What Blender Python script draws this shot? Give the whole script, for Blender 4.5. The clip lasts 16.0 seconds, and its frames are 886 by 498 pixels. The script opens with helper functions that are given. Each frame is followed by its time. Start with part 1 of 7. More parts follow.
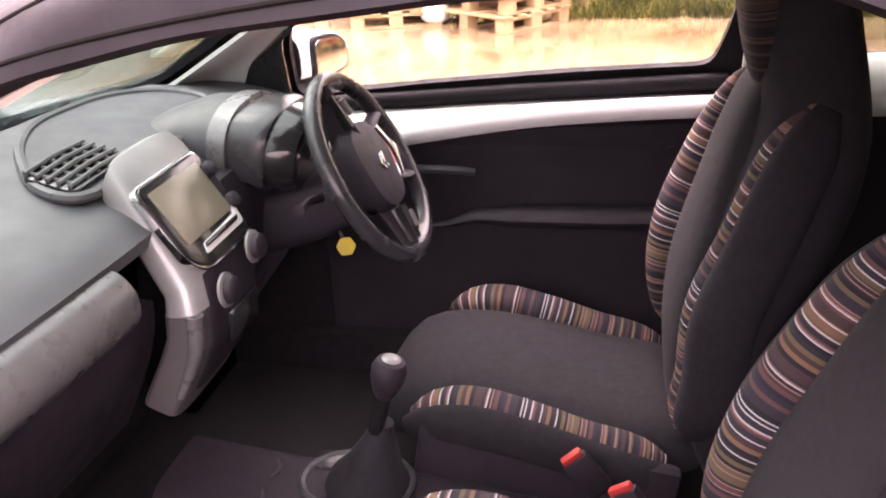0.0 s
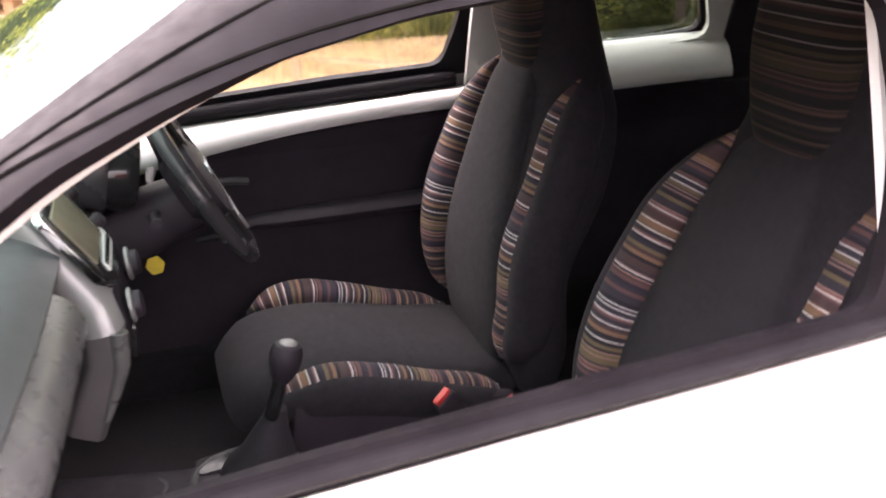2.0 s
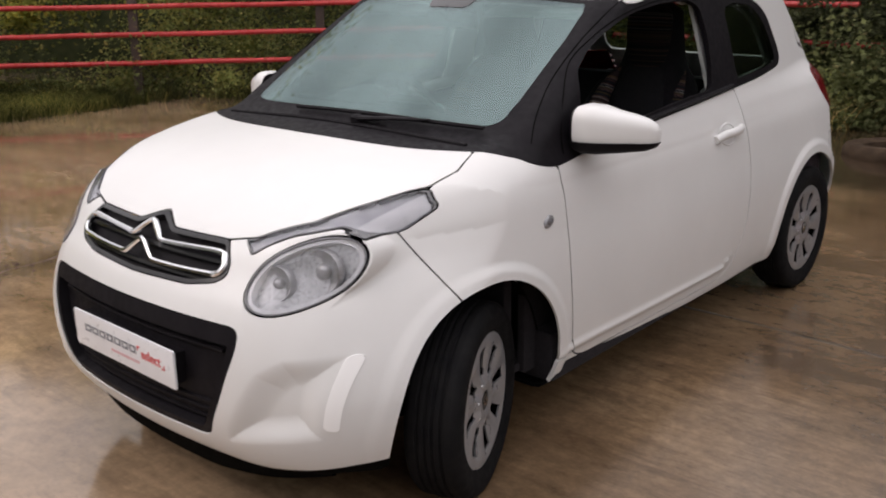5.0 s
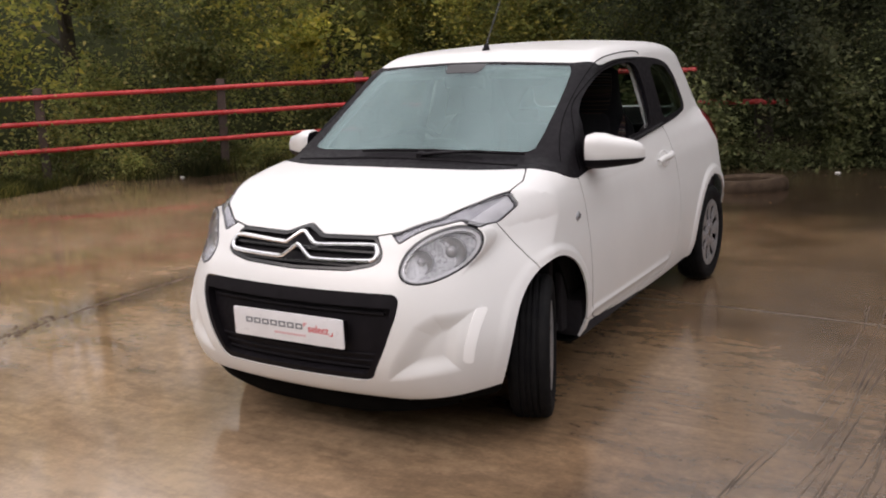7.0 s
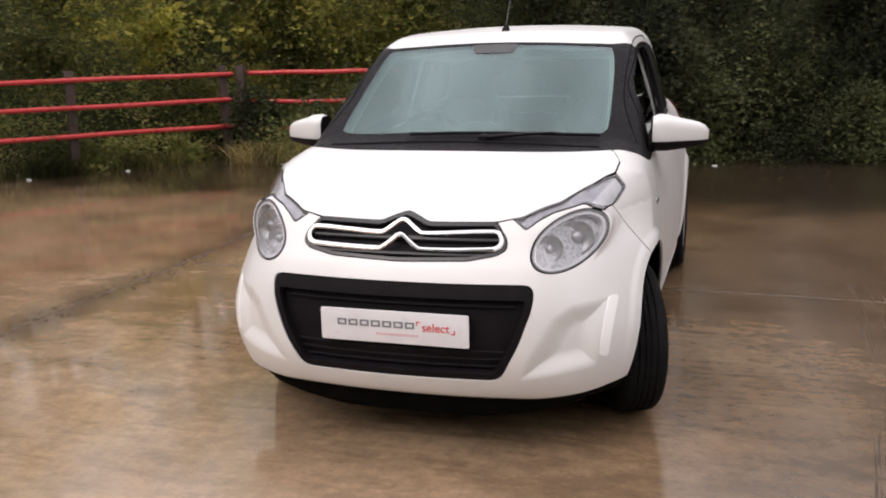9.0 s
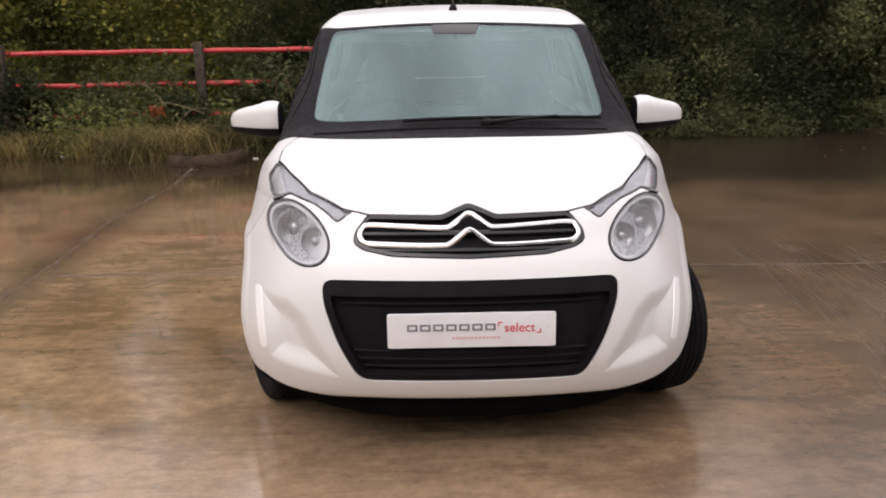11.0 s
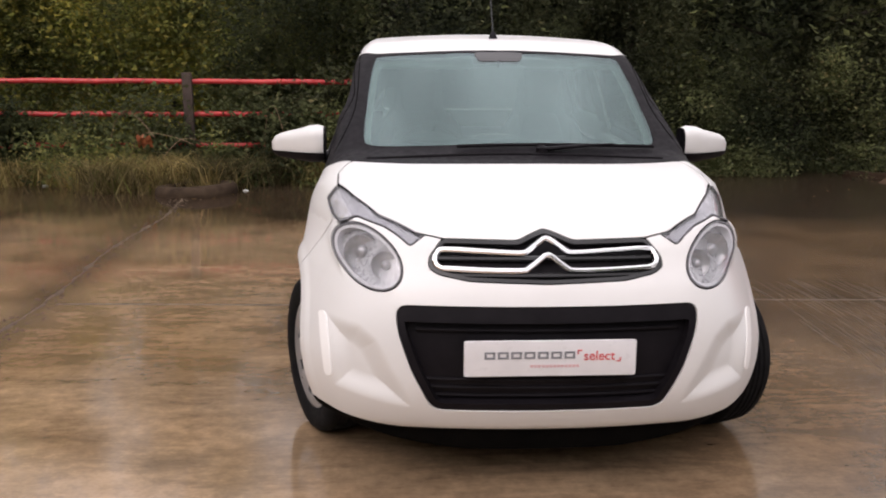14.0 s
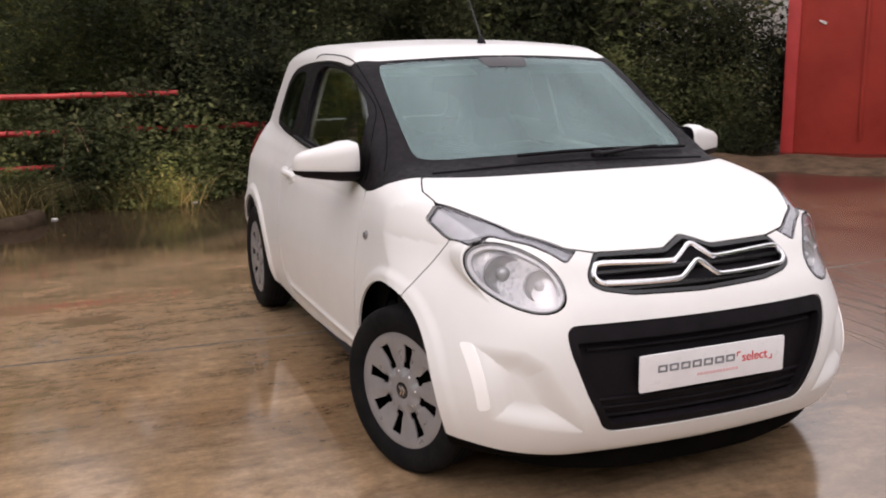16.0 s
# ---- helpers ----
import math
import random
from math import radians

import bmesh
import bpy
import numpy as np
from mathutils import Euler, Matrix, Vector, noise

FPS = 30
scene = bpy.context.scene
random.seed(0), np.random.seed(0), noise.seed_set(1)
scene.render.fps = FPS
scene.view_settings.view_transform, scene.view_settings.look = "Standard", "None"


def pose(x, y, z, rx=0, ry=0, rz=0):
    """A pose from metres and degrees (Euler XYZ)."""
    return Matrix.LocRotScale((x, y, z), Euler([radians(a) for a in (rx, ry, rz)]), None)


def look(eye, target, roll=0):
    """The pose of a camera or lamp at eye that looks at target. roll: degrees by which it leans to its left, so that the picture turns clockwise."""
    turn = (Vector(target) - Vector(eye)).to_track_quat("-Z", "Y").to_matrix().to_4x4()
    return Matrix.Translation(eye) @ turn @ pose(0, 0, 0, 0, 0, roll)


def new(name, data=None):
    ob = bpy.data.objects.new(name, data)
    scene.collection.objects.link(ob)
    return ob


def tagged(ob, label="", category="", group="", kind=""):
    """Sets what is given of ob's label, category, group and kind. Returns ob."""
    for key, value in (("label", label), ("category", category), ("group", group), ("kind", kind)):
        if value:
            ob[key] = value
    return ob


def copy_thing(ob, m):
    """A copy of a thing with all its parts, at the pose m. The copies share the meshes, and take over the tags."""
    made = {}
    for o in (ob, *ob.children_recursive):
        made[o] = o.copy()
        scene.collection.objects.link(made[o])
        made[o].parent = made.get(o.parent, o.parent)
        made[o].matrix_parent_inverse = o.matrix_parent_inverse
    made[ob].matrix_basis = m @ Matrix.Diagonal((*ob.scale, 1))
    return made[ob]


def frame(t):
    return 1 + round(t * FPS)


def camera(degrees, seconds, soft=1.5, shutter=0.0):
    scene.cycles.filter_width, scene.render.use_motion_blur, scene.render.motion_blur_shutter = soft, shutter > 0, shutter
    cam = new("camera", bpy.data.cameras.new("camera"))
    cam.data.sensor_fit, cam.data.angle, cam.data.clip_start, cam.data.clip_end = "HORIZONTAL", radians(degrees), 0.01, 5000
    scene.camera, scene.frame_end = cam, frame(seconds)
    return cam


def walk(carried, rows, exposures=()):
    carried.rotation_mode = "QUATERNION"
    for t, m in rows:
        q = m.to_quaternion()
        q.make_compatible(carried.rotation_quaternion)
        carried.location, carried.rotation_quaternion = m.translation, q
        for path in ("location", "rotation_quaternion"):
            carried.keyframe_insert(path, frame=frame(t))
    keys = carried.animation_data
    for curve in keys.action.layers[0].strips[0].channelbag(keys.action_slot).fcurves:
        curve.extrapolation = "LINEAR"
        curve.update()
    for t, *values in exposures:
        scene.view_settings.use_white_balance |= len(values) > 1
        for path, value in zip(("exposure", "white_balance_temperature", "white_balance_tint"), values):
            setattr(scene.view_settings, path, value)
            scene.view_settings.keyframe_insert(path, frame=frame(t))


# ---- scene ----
EXPOSURES = [(0.0, 3.36, 7400, 50), (1.2, 2.98, 7400, 46), (1.5, 2.90, 7400, 41), (2.0, 2.95, 7100, 34), (2.5, 1.62, 7100, 31), (3.0, 0.8, 6700, 22), (3.5, 0.15, 6600, 20), (4.2, -0.2, 6700, 20), (6.3, 0.0, 6750, 21), (7.0, 0.01, 6750, 21), (8.3, 0.10, 6750, 21), (11.0, 0.08, 6750, 22), (16.0, 0.03, 6750, 23)]
cam = camera(51.26, 16.0, 1.9, 0.3)
ROWS = [
    (0.0, -1.179, -0.126, 1.417, 66.65, 2.47, -78.54),
    (0.5, -1.177, -0.119, 1.415, 67.56, 1.89, -79.87),
    (1.0, -1.163, -0.093, 1.404, 67.24, 1.17, -82.11),
    (1.2, -1.164, -0.015, 1.405, 68.71, -1.05, -89.62),
    (1.5, -1.184, 0.134, 1.417, 68.25, -1.19, -100.29),
    (1.8, -1.267, 0.277, 1.431, 67.46, -1.17, -104.58),
    (2.0, -1.366, 0.394, 1.420, 67.95, 0.77, -108.13),
    (2.2, -1.433, 0.546, 1.444, 67.17, 0.89, -113.57),
    (2.5, -1.549, 0.799, 1.441, 71.84, 0.15, -124.08),
    (2.7, -1.641, 0.981, 1.460, 71.57, 0.71, -129.74),
    (3.0, -1.805, 1.234, 1.442, 74.47, 1.32, -132.81),
    (3.5, -1.978, 1.668, 1.464, 75.00, 1.19, -140.48),
    (4.0, -2.069, 2.152, 1.482, 73.49, 2.09, -136.93),
    (4.2, -2.123, 2.337, 1.484, 71.32, 1.51, -135.44),
    (6.3, -2.315, 3.976, 1.487, 77.10, 2.06, -147.60),
    (6.5, -2.267, 4.107, 1.495, 77.17, 2.43, -148.72),
    (7.0, -2.208, 4.356, 1.477, 77.38, 2.53, -149.63),
    (7.5, -2.108, 4.601, 1.455, 77.33, 1.97, -150.34),
    (8.0, -1.738, 4.757, 1.426, 76.86, 1.23, -153.36),
    (8.5, -1.391, 4.652, 1.380, 77.02, 1.41, -158.20),
    (8.7, -1.255, 4.607, 1.387, 77.38, 1.36, -160.06),
    (10.8, 0.065, 4.522, 1.408, 75.63, 1.22, -179.91),
    (11.0, 0.120, 4.522, 1.414, 75.70, 0.85, 179.03),
    (11.5, 0.159, 4.495, 1.404, 77.28, -0.53, 178.56),
    (12.0, 0.155, 4.512, 1.345, 77.48, -1.00, 179.63),
    (12.5, 0.144, 4.534, 1.339, 77.69, -1.03, 178.99),
    (13.0, 0.150, 4.548, 1.340, 77.93, -1.14, 178.53),
    (13.5, 0.226, 4.465, 1.355, 78.14, -1.30, 178.09),
    (14.0, 0.490, 4.443, 1.353, 78.16, -0.42, 176.48),
    (14.5, 0.762, 4.430, 1.371, 77.83, 0.98, 173.01),
    (15.0, 1.045, 4.229, 1.368, 78.26, 0.83, 168.30),
    (15.5, 1.410, 4.103, 1.366, 78.63, 0.41, 163.28),
    (16.0, 1.718, 3.958, 1.366, 78.34, 0.78, 157.97),
]
walk(cam, [(t, pose(x, y, z, rx, ry, rz)) for t, x, y, z, rx, ry, rz in ROWS], EXPOSURES)

# ---------------------------------------------------------------- daylight: overcast, damp
world = bpy.data.worlds.new("overcast")
scene.world = world
world.use_nodes = True
wn, wl = world.node_tree.nodes, world.node_tree.links
sky = wn.new("ShaderNodeTexSky")
sky.sky_type, sky.sun_disc = "NISHITA", False
sky.sun_elevation, sky.sun_rotation = radians(45), radians(34)
sky.dust_density, sky.air_density = 4.0, 1.0
grey = wn.new("ShaderNodeHueSaturation")
grey.inputs["Saturation"].default_value = 0.22
wl.new(sky.outputs[0], grey.inputs["Color"])
cloud = wn.new("ShaderNodeMix")
cloud.data_type = "RGBA"
cloud.inputs["Factor"].default_value = 0.72
cloud.inputs["B"].default_value = (9.6, 10.0, 10.1, 1)
wl.new(grey.outputs[0], cloud.inputs["A"])
# the overcast sky is several times as bright overhead as at the wooded horizon
coord, split = wn.new("ShaderNodeTexCoord"), wn.new("ShaderNodeSeparateXYZ")
wl.new(coord.outputs["Generated"], split.inputs[0])
rise = wn.new("ShaderNodeMapRange")
rise.inputs["From Min"].default_value, rise.inputs["From Max"].default_value = 0.0, 1.0
rise.inputs["To Min"].default_value, rise.inputs["To Max"].default_value = 0.30, 1.86
wl.new(split.outputs["Z"], rise.inputs["Value"])
dome = wn.new("ShaderNodeVectorMath")
dome.operation = "SCALE"
banks = wn.new("ShaderNodeTexNoise")
banks.inputs["Scale"].default_value, banks.inputs["Detail"].default_value, banks.inputs["Roughness"].default_value = 2.6, 5.0, 0.55
wl.new(coord.outputs["Generated"], banks.inputs["Vector"])
tone = wn.new("ShaderNodeMapRange")
tone.inputs["From Min"].default_value, tone.inputs["From Max"].default_value = 0.32, 0.68
tone.inputs["To Min"].default_value, tone.inputs["To Max"].default_value = 0.62, 1.38
wl.new(banks.outputs["Fac"], tone.inputs["Value"])
cloudy = wn.new("ShaderNodeVectorMath")
cloudy.operation = "SCALE"
wl.new(cloud.outputs["Result"], cloudy.inputs[0])
wl.new(tone.outputs[0], cloudy.inputs["Scale"])
wl.new(cloudy.outputs[0], dome.inputs[0])
wl.new(rise.outputs[0], dome.inputs["Scale"])
wl.new(dome.outputs[0], wn["Background"].inputs["Color"])
wn["Background"].inputs["Strength"].default_value = 0.127
sun = new("sun", bpy.data.lights.new("sun", "SUN"))
sun.data.energy, sun.data.angle, sun.data.color = 0.50, radians(40), (1.0, 0.95, 0.88)
sun.matrix_world = look((5, 7.5, 9), (0, 0, 0))

# ---------------------------------------------------------------- materials


class Nodes:
    """A small builder for procedural materials."""

    def __init__(self, name):
        self.material = bpy.data.materials.new(name)
        self.material.use_nodes = True
        self.n, self.l = self.material.node_tree.nodes, self.material.node_tree.links
        self.b = self.n["Principled BSDF"]

    def set(self, **values):
        for key, value in values.items():
            self.b.inputs[key.replace("_", " ")].default_value = value
        return self

    def link(self, out, key):
        self.l.new(out, self.b.inputs[key])

    def place(self, kind="Object"):
        return self.n.new("ShaderNodeTexCoord").outputs[kind]

    def world_place(self):
        return self.n.new("ShaderNodeNewGeometry").outputs["Position"]

    def stretch(self, v, s):
        m = self.n.new("ShaderNodeMapping")
        m.inputs["Scale"].default_value = s
        self.l.new(v, m.inputs["Vector"])
        return m.outputs[0]

    def noise(self, v, scale, detail=4, rough=0.55, warp=0.0):
        x = self.n.new("ShaderNodeTexNoise")
        x.inputs["Scale"].default_value, x.inputs["Detail"].default_value = scale, detail
        x.inputs["Roughness"].default_value, x.inputs["Distortion"].default_value = rough, warp
        self.l.new(v, x.inputs["Vector"])
        return x.outputs["Fac"]

    def ramp(self, fac, *stops, constant=False):
        r = self.n.new("ShaderNodeValToRGB")
        e = r.color_ramp.elements
        while len(e) < len(stops):
            e.new(0.5)
        for k, (at, c) in zip(e, stops):
            k.position = at
            k.color = (c, c, c, 1) if isinstance(c, (int, float)) else (*c, 1)
        if constant:
            r.color_ramp.interpolation = "CONSTANT"
        self.l.new(fac, r.inputs[0])
        return r.outputs[0]

    def mix(self, fac, a, b, kind="MIX"):
        m = self.n.new("ShaderNodeMix")
        m.data_type, m.blend_type = "RGBA", kind
        for sock, v in ((m.inputs["Factor"], fac), (m.inputs["A"], a), (m.inputs["B"], b)):
            if hasattr(v, "node"):
                self.l.new(v, sock)
            elif isinstance(v, tuple):
                sock.default_value = (*v, 1)
            else:
                sock.default_value = v
        return m.outputs["Result"]

    def math(self, op, a, b=0.0):
        m = self.n.new("ShaderNodeMath")
        m.operation = op
        for sock, v in zip(m.inputs, (a, b)):
            if hasattr(v, "node"):
                self.l.new(v, sock)
            else:
                sock.default_value = v
        return m.outputs[0]

    def bump(self, height, strength=0.3, distance=0.002):
        b = self.n.new("ShaderNodeBump")
        b.inputs["Strength"].default_value, b.inputs["Distance"].default_value = strength, distance
        self.l.new(height, b.inputs["Height"])
        self.link(b.outputs[0], "Normal")
        return self


def surface(name, dark, light, scale=8.0, rough=(0.4, 0.6), grain=120.0, bump=0.2, metal=0.0, **more):
    """A plain surface: two tones at a coarse scale, broken gloss and a fine grain."""
    k = Nodes(name)
    v = k.place()
    big, fine = k.noise(v, scale, 5), k.noise(v, grain, 3)
    k.link(k.mix(k.ramp(big, (0.3, 0.0), (0.7, 1.0)), dark, light), "Base Color")
    k.link(k.ramp(k.noise(v, scale * 3, 4), (0.3, rough[0]), (0.7, rough[1])), "Roughness")
    k.set(Metallic=metal, **more)
    if bump:
        k.bump(fine, bump, 0.001)
    return k.material


WHITE = surface("white_paint", (0.715, 0.71, 0.695), (0.755, 0.75, 0.735), 3.0, (0.28, 0.38), 60, 0.0, Coat_Weight=0.35, Coat_Roughness=0.22)
BLACK_TRIM = surface("black_trim", (0.006, 0.005, 0.0065), (0.010, 0.0085, 0.0105), 14, (0.45, 0.65), 240, 0.15, Specular_IOR_Level=0.11)
GLOSS_BLACK = surface("gloss_black", (0.012, 0.012, 0.013), (0.02, 0.02, 0.021), 8, (0.08, 0.18), 200, 0.0)
DARK_PLASTIC = surface("dark_plastic", (0.018, 0.0138, 0.0192), (0.027, 0.0212, 0.0285), 9, (0.5, 0.68), 420, 0.35, Specular_IOR_Level=0.35)
GREY_PLASTIC = surface("grey_dashboard_plastic", (0.046, 0.047, 0.050), (0.064, 0.066, 0.069), 6, (0.42, 0.58), 500, 0.3)
SATIN_GREY = surface("satin_grey_plastic", (0.030, 0.029, 0.032), (0.044, 0.043, 0.046), 6, (0.20, 0.32), 300, 0.05)
TRAY_GREY = surface("tray_grey_plastic", (0.036, 0.037, 0.042), (0.050, 0.051, 0.056), 6, (0.45, 0.6), 500, 0.3)
SILVER = surface("silver_plastic", (0.22, 0.215, 0.215), (0.30, 0.295, 0.29), 10, (0.32, 0.45), 300, 0.05, metal=0.35)
BAND_GREY = surface("satin_grey_band", (0.125, 0.123, 0.123), (0.170, 0.167, 0.166), 10, (0.24, 0.34), 300, 0.05, metal=0.35)
CHROME = surface("chrome", (0.75, 0.75, 0.76), (0.85, 0.85, 0.86), 20, (0.06, 0.16), 100, 0.0, metal=1.0)
WHEEL_SILVER = surface("wheel_silver", (0.29, 0.29, 0.30), (0.36, 0.36, 0.37), 9, (0.26, 0.36), 200, 0.0, metal=0.45)
RUBBER = surface("tyre_rubber", (0.0055, 0.0055, 0.0065), (0.0115, 0.011, 0.011), 16, (0.7, 0.9), 180, 0.4, Specular_IOR_Level=0.10)
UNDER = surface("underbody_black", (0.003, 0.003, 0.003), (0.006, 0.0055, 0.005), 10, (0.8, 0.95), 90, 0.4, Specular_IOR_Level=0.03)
RED_PLASTIC = surface("red_button_plastic", (0.40, 0.028, 0.026), (0.50, 0.045, 0.036), 30, (0.35, 0.5), 300, 0.0)
RED_LENS = surface("red_lens", (0.11, 0.006, 0.008), (0.17, 0.009, 0.010), 12, (0.06, 0.14), 80, 0.0)
PALE_TRIM = surface("pale_grey_trim", (0.62, 0.63, 0.61), (0.70, 0.71, 0.69), 6, (0.45, 0.6), 300, 0.1)
HEADLINER = surface("headliner_cloth", (0.42, 0.42, 0.40), (0.50, 0.50, 0.48), 12, (0.85, 0.95), 500, 0.3)
CARPET = surface("black_carpet", (0.009, 0.0075, 0.0098), (0.016, 0.0136, 0.0168), 40, (0.9, 1.0), 700, 0.8)
SEAT_GREY = surface("grey_seat_cloth", (0.010, 0.0092, 0.0122), (0.015, 0.0138, 0.0176), 30, (0.85, 0.95), 900, 0.6)
SEAT_BLACK = surface("black_seat_cloth", (0.008, 0.0066, 0.0100), (0.013, 0.0108, 0.0155), 30, (0.85, 0.95), 900, 0.5)


def glass(name, tint, least_gloss, sheen):
    """A thin pane: tinted see-through with a mirror on top that grows towards glancing angles."""
    k = Nodes(name)
    k.n.remove(k.b)
    see, gloss = k.n.new("ShaderNodeBsdfTransparent"), k.n.new("ShaderNodeBsdfGlossy")
    mix, face = k.n.new("ShaderNodeMixShader"), k.n.new("ShaderNodeLayerWeight")
    see.inputs["Color"].default_value = (*tint, 1)
    gloss.inputs["Roughness"].default_value = 0.03
    gloss.inputs["Color"].default_value = (*sheen, 1)
    face.inputs["Blend"].default_value = 0.5
    grow = k.math("MULTIPLY", k.math("POWER", face.outputs["Facing"], 5.0), 1.0 - least_gloss)
    k.l.new(k.math("ADD", grow, least_gloss), mix.inputs[0])
    k.l.new(see.outputs[0], mix.inputs[1])
    k.l.new(gloss.outputs[0], mix.inputs[2])
    k.l.new(mix.outputs[0], k.n["Material Output"].inputs[0])
    return k.material


SCREEN_GLASS = glass("windscreen_glass", (0.49, 0.58, 0.555), 0.118, (0.78, 0.97, 0.98))
DARK_GLASS = glass("tinted_glass", (0.51, 0.56, 0.53), 0.045, (0.95, 1.0, 1.0))
CLEAR_GLASS = glass("side_glass", (0.90, 0.92, 0.90), 0.05, (0.95, 1.0, 1.0))
LENS_GLASS = glass("lamp_lens", (0.97, 0.97, 0.98), 0.03, (1.0, 1.0, 1.0))


def stripes(name, gain):
    """Woven seat cloth with cross stripes of many widths along the seam."""
    k = Nodes(name)
    a = k.n.new("ShaderNodeAttribute")
    a.attribute_name = "run"
    run = a.outputs["Fac"]
    col = None
    tones = [((0.0, (0.014, 0.012, 0.020)), (0.24, (0.060, 0.034, 0.036)), (0.36, (0.20, 0.115, 0.070)), (0.46, (0.020, 0.019, 0.032)), (0.60, (0.115, 0.055, 0.056)), (0.72, (0.13, 0.098, 0.056)), (0.82, (0.030, 0.026, 0.038))),
             ((0.0, (0.0, 0.0, 0.0)), (0.80, (0.55, 0.52, 0.52)), (0.86, (0.30, 0.17, 0.15)), (0.93, (0.0, 0.0, 0.0)))]
    for width, stops in ((0.0062, tones[0]), (0.0020, tones[1])):
        w = k.n.new("ShaderNodeTexWhiteNoise")
        w.noise_dimensions = "1D"
        k.l.new(k.math("FLOOR", k.math("DIVIDE", run, width)), w.inputs["W"])
        c = k.ramp(w.outputs["Value"], *stops, constant=True)
        if col is None:
            col = c
        else:
            bright = k.ramp(w.outputs["Value"], (0.0, 0.0), (0.80, 1.0), (0.93, 0.0), constant=True)
            col = k.mix(bright, col, c)
    v = k.place()
    weave = k.noise(v, 700, 2)
    col = k.mix(0.5, col, k.mix(weave, (0.4, 0.4, 0.4), (1.0, 1.0, 1.0)), "MULTIPLY")
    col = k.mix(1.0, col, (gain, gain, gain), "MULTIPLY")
    k.link(col, "Base Color")
    k.set(Roughness=0.9)
    k.bump(weave, 0.5, 0.001)
    return k.material


STRIPES = stripes("striped_seat_cloth", 1.0)
# same stripes at a low gain: the headrests' shade is in the colour
STRIPES_DIM = stripes("shaded_striped_cloth", 0.28)
PROJECTOR = surface("lamp_dark_rim", (0.12, 0.12, 0.125), (0.20, 0.20, 0.21), 20, (0.15, 0.3), 100, 0.0)
LAMP_WHITE = surface("lamp_satin_ring", (0.56, 0.56, 0.57), (0.68, 0.68, 0.69), 20, (0.15, 0.3), 100, 0.0)

# ---------------------------------------------------------------- mesh helpers


def thing(name, label, category, group="", kind="", at=None):
    ob = new(name)
    ob.empty_display_size = 0.1
    if at is not None:
        ob.matrix_world = at
    return tagged(ob, label, category, group, kind)


def link_mesh(name, mesh, material, parent=None, label=""):
    if material:
        mesh.materials.append(material)
    ob = new(name, mesh)
    if parent:
        ob.parent = parent
    if label:
        tagged(ob, label)
    return ob


def part(name, bm, material, parent=None, label="", smooth=True):
    """Links a bmesh as one mesh object under a thing or a part."""
    bm.normal_update()
    for f in bm.faces:
        f.smooth = smooth
    if smooth:
        for e in bm.edges:
            if len(e.link_faces) == 2 and e.calc_face_angle(0) > 0.7:
                e.smooth = False
    mesh = bpy.data.meshes.new(name)
    bm.to_mesh(mesh)
    bm.free()
    return link_mesh(name, mesh, material, parent, label)


def raw(name, verts, faces, material, parent=None, label="", smooth=True):
    mesh = bpy.data.meshes.new(name)
    mesh.from_pydata([tuple(v) for v in verts], [], [tuple(f) for f in faces])
    mesh.polygons.foreach_set("use_smooth", [smooth] * len(mesh.polygons))
    mesh.update()
    return link_mesh(name, mesh, material, parent, label)


def box(size, bevel=0.005, m=None, bm=None, segments=2):
    """A bevelled box, added to bm."""
    bm = bm or bmesh.new()
    made = bmesh.ops.create_cube(bm, size=1.0, matrix=Matrix.Diagonal((*size, 1)))["verts"]
    if bevel:
        edges = list({e for v in made for e in v.link_edges})
        made = bmesh.ops.bevel(bm, geom=edges, offset=bevel, segments=segments, affect="EDGES", profile=0.6)["verts"]
    if m is not None:
        bmesh.ops.transform(bm, matrix=m, verts=made)
    return bm


def lathe(profile, steps=48, m=None, bm=None, close=False):
    """Turns (radius, height) points round z."""
    bm = bm or bmesh.new()
    rings = []
    for r, h in profile:
        rings.append([bm.verts.new((r * math.cos(a), r * math.sin(a), h)) for a in (2 * math.pi * i / steps for i in range(steps))])
    pairs = list(zip(rings, rings[1:])) + ([(rings[-1], rings[0])] if close else [])
    for a, b in pairs:
        for i in range(steps):
            j = (i + 1) % steps
            bm.faces.new((a[i], a[j], b[j], b[i]))
    if not close:
        for ring, flip in ((rings[0], True), (rings[-1], False)):
            bm.faces.new(ring[::-1] if flip else ring)
    if m is not None:
        bmesh.ops.transform(bm, matrix=m, verts=[v for ring in rings for v in ring])
    return bm


def tube(points, radius, sides=10, bm=None, flat=1.0):
    """A round bar along points; radius may be one number or one a point."""
    bm = bm or bmesh.new()
    pts = [Vector(p) for p in points]
    radii = radius if isinstance(radius, (list, tuple)) else [radius] * len(pts)
    rings, up = [], None
    for i, p in enumerate(pts):
        d = (pts[min(i + 1, len(pts) - 1)] - pts[max(i - 1, 0)]).normalized()
        if up is None:
            up = Vector((0, 0, 1)) if abs(d.z) < 0.9 else Vector((1, 0, 0))
        x = d.cross(up).normalized()
        up = x.cross(d).normalized()
        rings.append([bm.verts.new(p + radii[i] * (x * math.cos(a) + up * flat * math.sin(a))) for a in (2 * math.pi * k / sides for k in range(sides))])
    for a, b in zip(rings, rings[1:]):
        for i in range(sides):
            bm.faces.new((a[i], b[i], b[(i + 1) % sides], a[(i + 1) % sides]))
    bm.faces.new(rings[0])
    bm.faces.new(rings[-1][::-1])
    return bm


